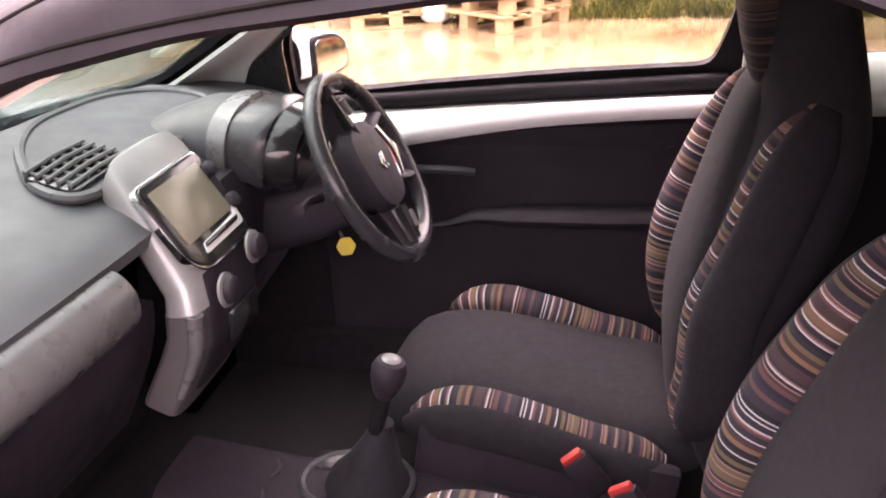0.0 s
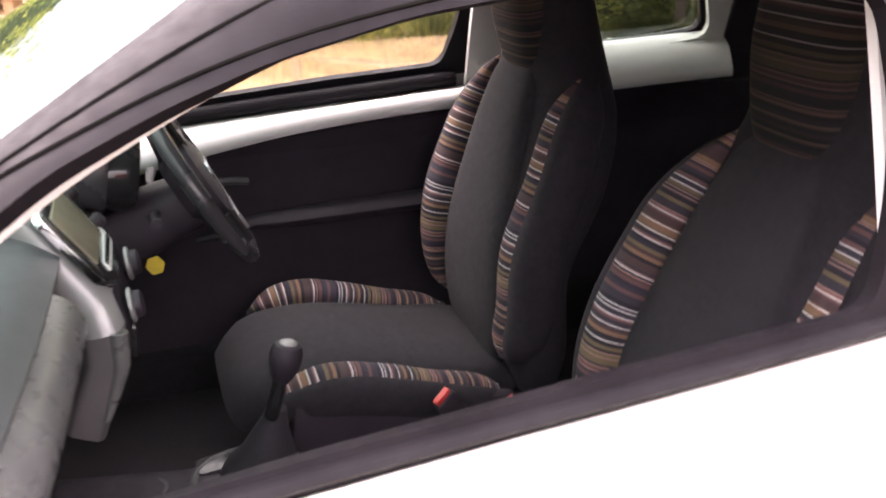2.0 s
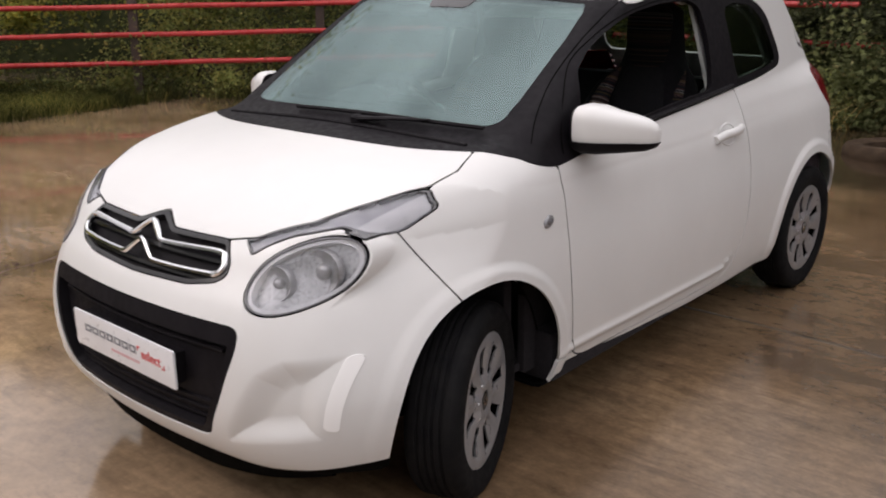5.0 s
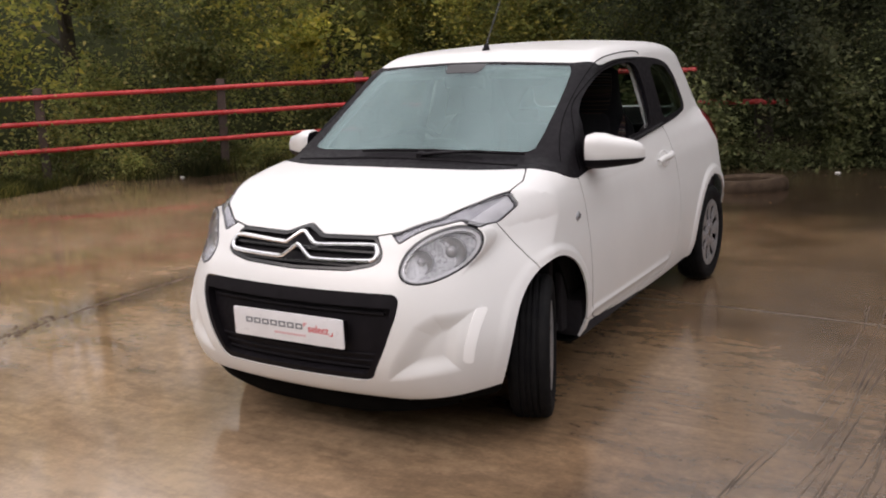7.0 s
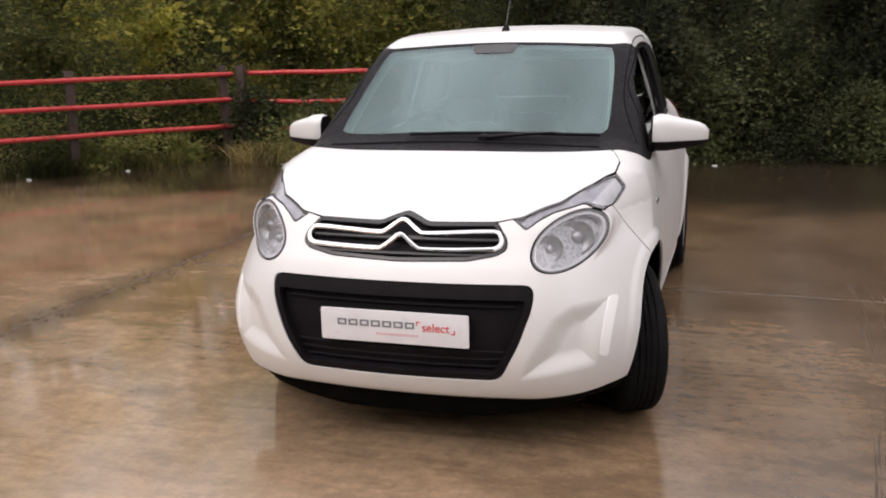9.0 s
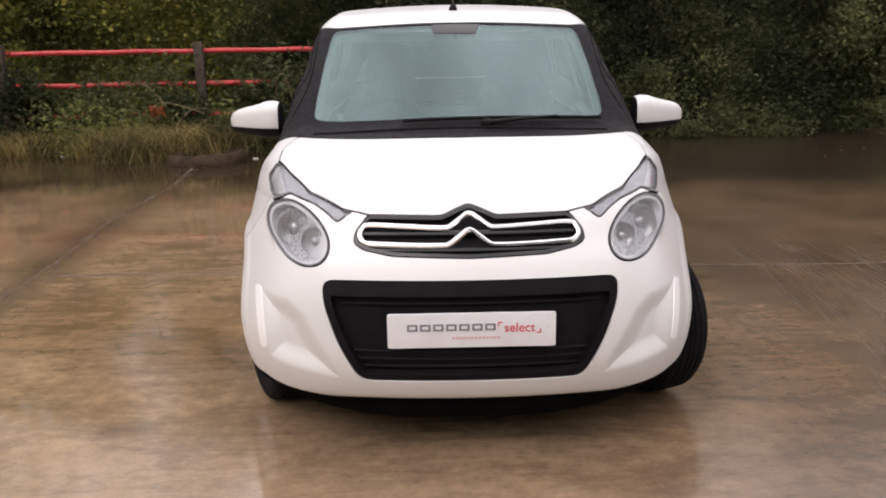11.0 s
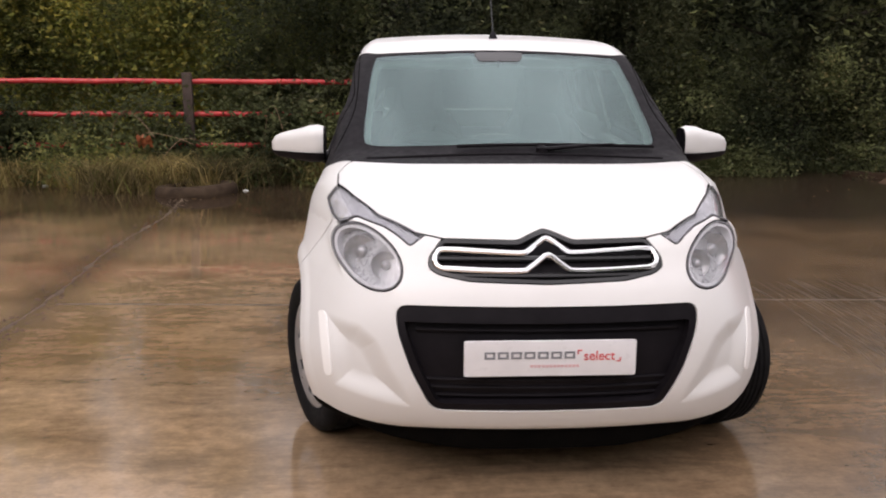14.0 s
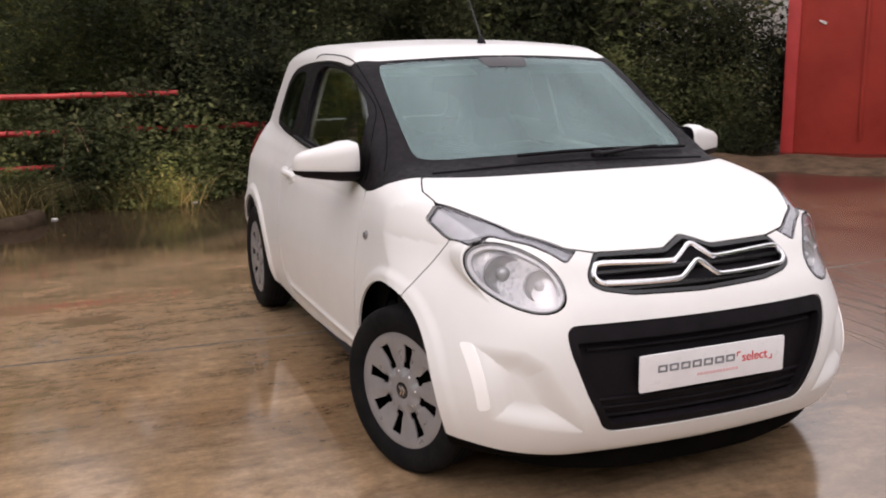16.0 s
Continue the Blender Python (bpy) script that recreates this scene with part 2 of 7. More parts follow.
def slab(outline, depth, bevel=0.004, m=None, bm=None):
    """A plate: a closed (x, y) outline pushed down z by depth, with eased edges."""
    bm = bm or bmesh.new()
    top = [bm.verts.new((x, y, 0)) for x, y in outline]
    face = bm.faces.new(top)
    made = bmesh.ops.extrude_face_region(bm, geom=[face])["geom"]
    low = [g for g in made if isinstance(g, bmesh.types.BMVert)]
    bmesh.ops.translate(bm, vec=(0, 0, -depth), verts=low)
    verts = top + low
    if bevel:
        rim = [e for e in bm.edges if e.verts[0] in set(top) and e.verts[1] in set(top)]
        made = bmesh.ops.bevel(bm, geom=rim, offset=bevel, segments=2, affect="EDGES", profile=0.6)
        verts = list(set(v for v in verts if v.is_valid) | set(made["verts"]))
    bmesh.ops.recalc_face_normals(bm, faces=list({f for v in verts for f in v.link_faces}))
    if m is not None:
        bmesh.ops.transform(bm, matrix=m, verts=verts)
    return bm


def rounded(points, r, steps=5):
    """Rounds the corners of a closed outline."""
    out, n = [], len(points)
    for i, p in enumerate(points):
        p, a, b = Vector(p), Vector(points[i - 1]), Vector(points[(i + 1) % n])
        ra = min(r, (a - p).length * 0.48)
        rb = min(r, (b - p).length * 0.48)
        s, e = p + (a - p).normalized() * ra, p + (b - p).normalized() * rb
        for k in range(steps + 1):
            t = k / steps
            out.append(tuple((1 - t) ** 2 * s + 2 * t * (1 - t) * p + t * t * e))
    return out


def smooth_line(points, steps=6):
    """A Catmull-Rom curve through points."""
    pts = [Vector(p) for p in points]
    out = []
    for i in range(len(pts) - 1):
        a, b, c, d = pts[max(i - 1, 0)], pts[i], pts[i + 1], pts[min(i + 2, len(pts) - 1)]
        for k in range(steps):
            t = k / steps
            out.append(0.5 * (2 * b + (c - a) * t + (2 * a - 5 * b + 4 * c - d) * t * t + (3 * b - a - 3 * c + d) * t ** 3))
    return out + [pts[-1]]


def outline(points):
    """Signed distance to a closed 2D outline, positive inside."""
    P = np.array(points, float)
    Q = np.roll(P, -1, 0)

    def value(a, b):
        best, odd = np.full(np.shape(a), 1e9), np.zeros(np.shape(a), bool)
        for (px, py), (qx, qy) in zip(P, Q):
            ex, ey = qx - px, qy - py
            t = np.clip(((a - px) * ex + (b - py) * ey) / (ex * ex + ey * ey + 1e-12), 0, 1)
            best = np.minimum(best, np.hypot(a - px - t * ex, b - py - t * ey))
            if ey != 0:
                odd ^= ((py > b) != (qy > b)) & (a < ex * (b - py) / ey + px)
        return np.where(odd, best, -best)
    return value


def loft(rings, run=None, bm=None, power=2.6, sides=28):
    """Closed tube through rings (centre, half width, half depth, width axis, depth axis); run: its length, kept for stripes."""
    bm = bm or bmesh.new()
    key = bm.verts.layers.float.get("run") or bm.verts.layers.float.new("run")
    loops = []
    length, last = 0.0, None
    for c, a, b, u, w in rings:
        c, u, w = Vector(c), Vector(u), Vector(w)
        length += (c - last).length if last is not None else 0
        last = c
        loop = []
        for i in range(sides):
            t = 2 * math.pi * i / sides
            x, y = math.cos(t), math.sin(t)
            v = bm.verts.new(c + u * a * math.copysign(abs(x) ** (2 / power), x) + w * b * math.copysign(abs(y) ** (2 / power), y))
            v[key] = length + 3.0
            loop.append(v)
        loops.append(loop)
    for p, q in zip(loops, loops[1:]):
        for i in range(sides):
            bm.faces.new((p[i], p[(i + 1) % sides], q[(i + 1) % sides], q[i]))
    bm.faces.new(loops[0][::-1])
    bm.faces.new(loops[-1])
    bmesh.ops.recalc_face_normals(bm, faces=bm.faces)
    return bm
# ---------------------------------------------------------------- the car's form
def spline(*pts):
    xs, ys = np.array([p[0] for p in pts], float), np.array([p[1] for p in pts], float)
    d = np.diff(ys) / np.diff(xs)
    m = np.concatenate([[d[0]], (d[:-1] + d[1:]) / 2, [d[-1]]])

    def value(x):
        x = np.clip(x, xs[0], xs[-1])
        i = np.clip(np.searchsorted(xs, x) - 1, 0, len(xs) - 2)
        h = xs[i + 1] - xs[i]
        t = (x - xs[i]) / h
        return ((1 + 2 * t) * (1 - t) ** 2 * ys[i] + t * (1 - t) ** 2 * h * m[i]
                + t * t * (3 - 2 * t) * ys[i + 1] + t * t * (t - 1) * h * m[i + 1])
    return value


def both(a, b, r):
    """Rounded intersection of two distance fields."""
    return np.minimum(-r, np.maximum(a, b)) + np.hypot(np.maximum(r + a, 0), np.maximum(r + b, 0))


def either(a, b, r):
    """Rounded union of two distance fields."""
    return np.maximum(r, np.minimum(a, b)) - np.hypot(np.maximum(r - a, 0), np.maximum(r - b, 0))


PLAN = spline((-1.70, 0.75), (-1.45, 0.785), (-1.17, 0.798), (-0.8, 0.802), (-0.3, 0.806), (0.3, 0.800), (0.8, 0.792), (1.17, 0.797), (1.45, 0.780), (1.9, 0.72))
FLANK = spline((0.10, -0.075), (0.20, -0.048), (0.30, -0.020), (0.38, -0.008), (0.50, 0.0), (0.62, -0.002), (0.74, -0.017), (0.84, -0.035), (0.92, -0.066), (1.0, -0.10), (1.1, -0.14))
HOOD = spline((-2, 1.04), (-1.0, 1.04), (0.2, 1.02), (0.8, 1.00), (1.0, 0.985), (1.2, 0.955), (1.4, 0.910), (1.55, 0.862), (1.68, 0.80), (1.80, 0.72), (2.0, 0.55))
NOSE = spline((0.0, 1.66), (0.16, 1.725), (0.24, 1.79), (0.34, 1.832), (0.46, 1.838), (0.56, 1.822), (0.66, 1.782), (0.74, 1.728), (0.82, 1.690), (0.9, 1.60), (1.1, 1.3))
TAIL = spline((0.0, -1.52), (0.2, -1.58), (0.35, -1.63), (0.55, -1.635), (0.65, -1.60), (0.8, -1.585), (0.95, -1.56), (1.1, -1.50))
ROOF = spline((-1.75, 1.24), (-1.5, 1.35), (-1.2, 1.415), (-0.8, 1.452), (-0.4, 1.458), (0.0, 1.445), (0.2, 1.425), (0.4, 1.392), (0.7, 1.33), (1.0, 1.25))
GREEN = spline((-1.7, -0.10), (-1.3, -0.065), (-1.0, -0.030), (-0.6, -0.006), (0.0, 0.0), (0.4, -0.004), (0.8, -0.012), (1.1, -0.03))
WHEELS = [(1.17, 0.284), (-1.17, 0.284)]


SCOOP = outline([(0.676, 0.545), (0.575, 0.540), (0.525, 0.505), (0.445, 0.365), (0.425, 0.310), (0.650, 0.345)])


def form(p):
    """Signed distance, roughly, to the car's outer skin."""
    s, y, z = np.abs(p[..., 0]), p[..., 1], p[..., 2]
    flare = 0
    for wy, wz in WHEELS:
        d = np.hypot(y - wy, z - wz)
        lip = np.clip((0.420 - d) / 0.034, 0, 1)
        flare = flare + 0.013 * lip * lip * (3 - 2 * lip) * np.clip((z - 0.16) / 0.12, 0, 1)
    crease = 0.010 * np.exp(-((z - 0.316 - 0.5 * np.maximum(-0.30 - y, 0)) / 0.014) ** 2) * np.clip((0.62 - np.abs(y - 0.22)) / 0.10, 0, 1)
    dent = 0.013 * np.exp(-((y + 0.262) / 0.055) ** 2 - ((z - 0.845) / 0.042) ** 2)
    low_down = np.clip((0.63 - z) / 0.30, 0, 1)
    full = 0.042 * low_down * low_down * (3 - 2 * low_down) * np.clip((y - 1.26) / 0.16, 0, 1)
    side = s - (PLAN(y) + FLANK(z) + flare + crease + full - dent)
    top = (z - (HOOD(y) - 0.030 * s ** 2 - 0.02 * s ** 4)) * 0.96
    sweep = (1.3 + 2.2 * np.clip((z - 0.42) / 0.38, 0, 1) ** 1.5) * np.maximum(s - 0.42, 0) ** 2
    nose = (y - (NOSE(z) - 0.20 * s ** 2 - sweep)) * 0.95
    nose = nose + np.where(y > 1.3, 0.030 * (lambda t: t * t * (3 - 2 * t))(np.clip(SCOOP(s, z) / 0.078 + 0.16, 0, 1)), 0)
    tail = (TAIL(z) + 0.10 * s ** 2 - y) * 0.97
    r = 0.085 + 0.075 * np.clip((y - 1.0) / 0.5, 0, 1)
    low = both(both(top, nose, 0.05), side, r)
    low = both(low, tail, 0.14)
    low = both(low, 0.195 - z, 0.04)
    # the round headlamps stand proud of the corners
    u, w = (s - 0.553) * 0.891 + (z - 0.740) * 0.454, -(s - 0.553) * 0.454 + (z - 0.740) * 0.891
    face = (y - (1.600 - 0.638 * (s - 0.553) - 0.475 * (z - 0.740) - 0.9 * (u * u + w * w))) * 0.78
    barrel = np.maximum(face, np.maximum((np.hypot(u / 0.129, w / 0.088) - 1) * 0.09, 1.25 - y))
    low = either(low, barrel, 0.018)
    flank = (s - (0.722 + GREEN(y) - 0.25 * (z - 0.97) - 0.12 * np.maximum(z - 0.97, 0) ** 2)) * 0.95
    screen = (y + 0.30 * s ** 2 - 1.005) * 0.515 + (z - 0.985) * 0.857
    roof = z - (ROOF(y) - 0.085 * s ** 2)
    hatch = (-(y + 1.60) + 0.12 * s ** 2) * 0.81 + (z - 0.95) * 0.58
    cabin = both(both(flank, roof, 0.06), screen, 0.05)
    cabin = both(cabin, hatch, 0.09)
    cabin = both(cabin, 0.87 - z, 0.01)
    return either(low, cabin, 0.025)


def slope(p, h=1e-4):
    g = np.stack([form(p + h * e) - form(p - h * e) for e in np.eye(3)], -1)
    return g / np.maximum(np.linalg.norm(g, axis=-1, keepdims=True), 1e-9)


def skin():
    """The car's outer skin as a fine triangle sheet, cast outwards from a spine."""
    a = np.linspace(0, 1, 41)[:-1] * math.pi / 2
    ends = [(-1.15, -t) for t in a[::-1]] + [(y, 0.0) for y in np.linspace(-1.13, 1.08, 112)]
    a = np.linspace(0, 1, 71)[:-1] * math.pi / 2
    ends += [(1.10, t) for t in a] + [(1.10, math.pi / 2)]
    ends = [(-1.15, -math.pi / 2)] + ends
    around = np.linspace(0, 2 * math.pi, 301)[:-1]
    o = np.array([[0, y, 0.60] for y, _ in ends])[:, None, :] * np.ones((1, len(around), 1))
    t = np.array([t for _, t in ends])[:, None]
    d = np.stack([np.cos(t) * np.sin(around), np.sin(t) + 0 * around, np.cos(t) * np.cos(around)], -1)
    near = np.zeros(t.shape * np.array([1, len(around)]))
    done = np.zeros(near.shape, bool)
    for step in np.arange(0.02, 1.4, 0.02):
        out = form(o + d * step) > 0
        near = np.where(~done & ~out, step, near)
        done |= out
    lo, hi = near, near + 0.02
    for _ in range(22):
        mid = (lo + hi) / 2
        inside = form(o + d * mid[..., None]) < 0
        lo, hi = np.where(inside, mid, lo), np.where(inside, hi, mid)
    v = (o + d * lo[..., None]).reshape(-1, 3)
    rows, cols = near.shape
    i, j = np.meshgrid(np.arange(rows - 1), np.arange(cols), indexing="ij")
    a, b = i * cols + j, i * cols + (j + 1) % cols
    c, e = a + cols, b + cols
    tri = np.concatenate([np.stack([a, b, e], -1).reshape(-1, 3), np.stack([a, e, c], -1).reshape(-1, 3)])
    area = np.linalg.norm(np.cross(v[tri[:, 1]] - v[tri[:, 0]], v[tri[:, 2]] - v[tri[:, 0]]), axis=1)
    return v, tri[area > 1e-9]


def compact(v, t):
    keep, back = np.unique(t, return_inverse=True)
    return v[keep], back.reshape(-1, 3)


def settle(v, rounds=2):
    for _ in range(rounds):
        v = v - np.clip(form(v), -0.01, 0.01)[:, None] * slope(v)
    return v


def finer(v, t):
    """Splits each triangle in four and lays the new corners on the skin."""
    e = np.sort(np.concatenate([t[:, [0, 1]], t[:, [1, 2]], t[:, [2, 0]]]), 1)
    u, back = np.unique(e, axis=0, return_inverse=True)
    m = len(v) + back.reshape(3, -1)
    v = np.concatenate([v, settle((v[u[:, 0]] + v[u[:, 1]]) / 2)])
    a, b, c = t.T
    return v, np.concatenate([np.stack(k, -1) for k in ((a, m[0], m[2]), (m[0], b, m[1]), (m[2], m[1], c), (m[0], m[1], m[2]))])


def clip(v, t, f):
    """Keeps the part of a triangle sheet where f is positive."""
    f = np.where(np.abs(f) < 1e-7, 1e-7, f)
    inside = (f > 0)[t]
    count = inside.sum(1)
    whole, mixed = t[count == 3], t[(count == 1) | (count == 2)]
    extra, known, faces = [], {}, []

    def cut(a, b):
        key = (min(a, b), max(a, b))
        if key not in known:
            known[key] = len(v) + len(extra)
            extra.append(v[a] + (v[b] - v[a]) * f[a] / (f[a] - f[b]))
        return known[key]
    for tri in mixed.tolist():
        poly = []
        for i in range(3):
            a, b = tri[i], tri[(i + 1) % 3]
            if f[a] > 0:
                poly.append(a)
            if (f[a] > 0) != (f[b] > 0):
                poly.append(cut(a, b))
        for i in range(1, len(poly) - 1):
            faces.append((poly[0], poly[i], poly[i + 1]))
    v = np.concatenate([v, np.array(extra)]) if extra else v
    t = np.concatenate([whole, np.array(faces, int).reshape(-1, 3)])
    return compact(v, t)


SKIN_V, SKIN_T = skin()


def panel(name, inside, material, parent, label="", lift=0.0, thick=0.012, fine=0, dome=None):
    """A piece of the skin where inside(p) > 0, with thickness and rims."""
    f = inside(SKIN_V)
    v, t = compact(SKIN_V, SKIN_T[(f[SKIN_T] > -0.03).any(1)])
    for _ in range(fine):
        v, t = finer(v, t)
        f = inside(v)
        v, t = compact(v, t[(f[t] > -0.015).any(1)])
    v, t = clip(v, t, inside(v))
    n = slope(v)
    raise_by = lift + (dome(v) if dome else 0)
    raise_by = raise_by[:, None] if isinstance(raise_by, np.ndarray) else raise_by
    top, low = v + raise_by * n, v + (lift - thick) * n
    edges = {}
    for a, b, c in t.tolist():
        for e in ((a, b), (b, c), (c, a)):
            if (e[1], e[0]) in edges:
                del edges[(e[1], e[0])]
            else:
                edges[e] = True
    rim = np.array(list(edges), int).reshape(-1, 2)
    k = len(v)
    ra, rb = rim[:, 0], rim[:, 1]
    out = np.cross(v[rb] - v[ra], n[ra])
    verts = np.concatenate([top, low, top[ra], top[rb], low[ra], low[rb]])
    normals = np.concatenate([n, -n, out, out, out, out])
    m = len(rim)
    base = 2 * k + np.arange(m)
    side = np.concatenate([np.stack([base, base + 2 * m, base + m], -1), np.stack([base + m, base + 2 * m, base + 3 * m], -1)])
    tris = np.concatenate([t, t[:, ::-1] + k, side])
    mesh = bpy.data.meshes.new(name)
    mesh.from_pydata(verts.tolist(), [], tris.tolist())
    mesh.polygons.foreach_set("use_smooth", [True] * len(mesh.polygons))
    if not dome:
        normals = normals / np.maximum(np.linalg.norm(normals, axis=1, keepdims=True), 1e-9)
        mesh.normals_split_custom_set_from_vertices(normals.tolist())
    mesh.update()
    return link_mesh(name, mesh, material, parent, label)


# ---- the car's seams and openings, as fields over the skin (positive inside)
def S(p):
    return np.abs(p[:, 0])


def X(p):
    return p[:, 0]


def Y(p):
    return p[:, 1]


def Z(p):
    return p[:, 2]


def least(*f):
    return np.minimum.reduce(f)


def most(*f):
    return np.maximum.reduce(f)


SIDE_TOP = outline(smooth_line([(0.30, 1.345), (0.163, 1.340), (0.055, 1.352), (-0.137, 1.360), (-0.364, 1.357), (-0.572, 1.346), (-0.744, 1.328), (-0.857, 1.297), (-0.927, 1.246), (-0.966, 1.167), (-0.992, 1.096), (-0.981, 1.059), (-0.923, 1.036), (-0.744, 1.018)], 4)
                   + [(-0.45, 0.90), (0.30, 0.90)])
BELT = spline((-1.2, 1.055), (-0.923, 1.036), (-0.744, 1.018), (-0.451, 0.998), (-0.09, 0.974), (0.13, 0.960), (0.319, 0.946), (0.6, 0.924), (0.727, 0.908), (0.782, 0.904), (0.844, 0.913), (0.906, 0.933), (0.985, 0.955), (1.1, 0.93))
HOOD_REAR = spline((0.0, 1.115), (0.3, 1.105), (0.43, 1.088), (0.53, 1.058), (0.61, 1.022), (0.662, 0.985), (0.71, 0.910), (0.80, 0.80))
ROOF_FRONT = spline((0.0, 0.345), (0.25, 0.335), (0.45, 0.310), (0.55, 0.280), (0.62, 0.20), (0.75, 0.10))
SCREEN = outline(smooth_line([(0.0, 0.945), (0.25, 0.930), (0.45, 0.900), (0.545, 0.868), (0.572, 0.835), (0.572, 0.75), (0.564, 0.62), (0.553, 0.48), (0.537, 0.36), (0.520, 0.322)], 4) + [(0.45, 0.332), (0.25, 0.357), (0.0, 0.367)]
                 + [(-0.25, 0.357), (-0.45, 0.332)] + [(-x, y) for x, y in [(0.520, 0.322), (0.537, 0.36), (0.553, 0.48), (0.564, 0.62), (0.572, 0.75), (0.572, 0.835), (0.545, 0.868), (0.45, 0.900), (0.25, 0.930)]])
WINDOW = outline(rounded([(0.600, 1.05), (0.568, 1.150), (0.477, 1.212), (0.381, 1.256), (0.295, 1.286), (0.172, 1.314), (-0.019, 1.336), (-0.22, 1.340), (-0.300, 1.310), (-0.312, 1.20), (-0.298, 1.106), (-0.268, 1.014), (0.012, 0.998), (0.307, 0.973), (0.60, 0.945)], 0.03))
QUARTER = outline(rounded([(-0.50, 1.030), (-0.50, 1.300), (-0.60, 1.316), (-0.775, 1.297), (-0.873, 1.232), (-0.922, 1.125), (-0.938, 1.062), (-0.80, 1.046)], 0.04))
DOOR = outline(rounded([(0.782, 1.00), (0.778, 0.80), (0.776, 0.585), (0.750, 0.402), (0.728, 0.29), (0.66, 0.262), (-0.30, 0.262), (-0.40, 0.30), (-0.47, 0.45), (-0.49, 0.70), (-0.455, 1.02), (0.3, 1.02)], 0.05))
HOOD_PLAN = outline([(x, y) for x, y in [(0.0, 1.682), (0.10, 1.680), (0.31, 1.660), (0.40, 1.632), (0.514, 1.536), (0.600, 1.385), (0.655, 1.255), (0.658, 1.142), (0.630, 1.06), (0.605, 1.0), (0.60, 0.9)]]
                    + [(-x, y) for x, y in [(0.60, 0.9), (0.605, 1.0), (0.630, 1.06), (0.658, 1.142), (0.655, 1.255), (0.600, 1.385), (0.514, 1.536), (0.40, 1.632), (0.31, 1.660), (0.10, 1.680)]])
MOUTH = outline(rounded([(-0.460, 0.617), (0.460, 0.617), (0.458, 0.55), (0.415, 0.425), (0.350, 0.297), (-0.350, 0.297), (-0.415, 0.425), (-0.458, 0.55)], 0.035))
HALF_GRILLE = [(0.045, 0.812), (0.085, 0.796), (0.318, 0.800), (0.358, 0.752), (0.362, 0.722), (0.330, 0.704), (0.24, 0.688)]
GRILLE = outline(rounded([(0.0, 0.826)] + HALF_GRILLE + [(0.0, 0.681)] + [(-x, z) for x, z in HALF_GRILLE[::-1]], 0.014))
WEDGE = outline(rounded([(0.660, 0.910), (0.692, 0.868), (0.668, 0.824), (0.645, 0.823), (0.582, 0.847), (0.497, 0.829), (0.451, 0.807), (0.416, 0.781), (0.368, 0.813), (0.50, 0.863), (0.60, 0.900)], 0.010))
WEDGE_PLAN = outline([(0.72, 1.18), (0.735, 1.30), (0.69, 1.48), (0.60, 1.60), (0.44, 1.70), (0.34, 1.68), (0.400, 1.636), (0.516, 1.540), (0.604, 1.389), (0.659, 1.257), (0.66, 1.19)])
DRL = outline(rounded([(0.704, 0.548), (0.682, 0.550), (0.662, 0.372), (0.682, 0.362)], 0.010))
TAIL_LAMP = outline(rounded([(-1.36, 1.00), (-1.30, 0.97), (-1.36, 0.86), (-1.44, 0.80), (-1.72, 0.80), (-1.72, 1.02)], 0.04))
REAR_GLASS = outline(rounded([(-0.52, 1.02), (0.52, 1.02), (0.45, 1.30), (-0.45, 1.30)], 0.06))


def lamp_field(p, grow=0.0):
    a = radians(27)
    x, z = S(p) - 0.553, Z(p) - 0.740
    u, w = x * math.cos(a) + z * math.sin(a), -x * math.sin(a) + z * math.cos(a)
    return np.where(Y(p) > 1.2, (1 - np.hypot(u / (0.113 + grow), w / (0.0745 + grow))) * 0.09, -1)


def black_field(p):
    side = np.where(S(p) > 0.45, SIDE_TOP(Y(p), Z(p)), -1)
    upper = most(least(Y(p) - ROOF_FRONT(S(p)), Z(p) - 0.88), side)
    return least(Z(p) - BELT(Y(p)), HOOD_REAR(S(p)) - Y(p), upper)


def screen_field(p):
    return least(SCREEN(X(p), Y(p)), Z(p) - 0.96)


def window_field(p):
    return np.where(S(p) > 0.4, WINDOW(Y(p), Z(p)), -1)


def quarter_field(p):
    return np.where(S(p) > 0.4, QUARTER(Y(p), Z(p)), -1)


def arch_field(p):
    d = most(0.347 - np.hypot(Y(p) - 1.172, Z(p) - 0.302), 0.345 - np.hypot(Y(p) + 1.165, Z(p) - 0.292))
    return np.where(S(p) > 0.45, d, -1)


def hood_field(p):
    return least(HOOD_PLAN(X(p), Y(p)), Z(p) - 0.74, Y(p) - HOOD_REAR(S(p)))


def mouth_field(p):
    return np.where(Y(p) > 1.4, MOUTH(X(p), Z(p)), -1)


def grille_field(p):
    return np.where(Y(p) > 1.4, GRILLE(X(p), Z(p)), -1)


def wedge_field(p):
    return np.where(Y(p) > 1.1, least(WEDGE(S(p), Z(p)) + 0.001, -hood_field(p) - 0.003, WEDGE_PLAN(S(p), Y(p)) + 0.01), -1)


def drl_field(p):
    return np.where(Y(p) > 1.3, DRL(S(p), Z(p)), -1)


def tail_lamp_field(p):
    return np.where((S(p) > 0.5) & (Y(p) < -1.2), TAIL_LAMP(Y(p), Z(p)), -1)


def rear_glass_field(p):
    return np.where(Y(p) < -1.15, REAR_GLASS(X(p), Z(p)), -1)


def door_field(p):
    return np.where(S(p) > 0.45, least(DOOR(Y(p), Z(p)), -black_field(p)), -1)


def seam(p):
    """In front of the joint between fender and front bumper."""
    return np.where(Z(p) > 0.50, Y(p) - (1.30 + 0.55 * (Z(p) - 0.66)), Y(p) - 1.25)


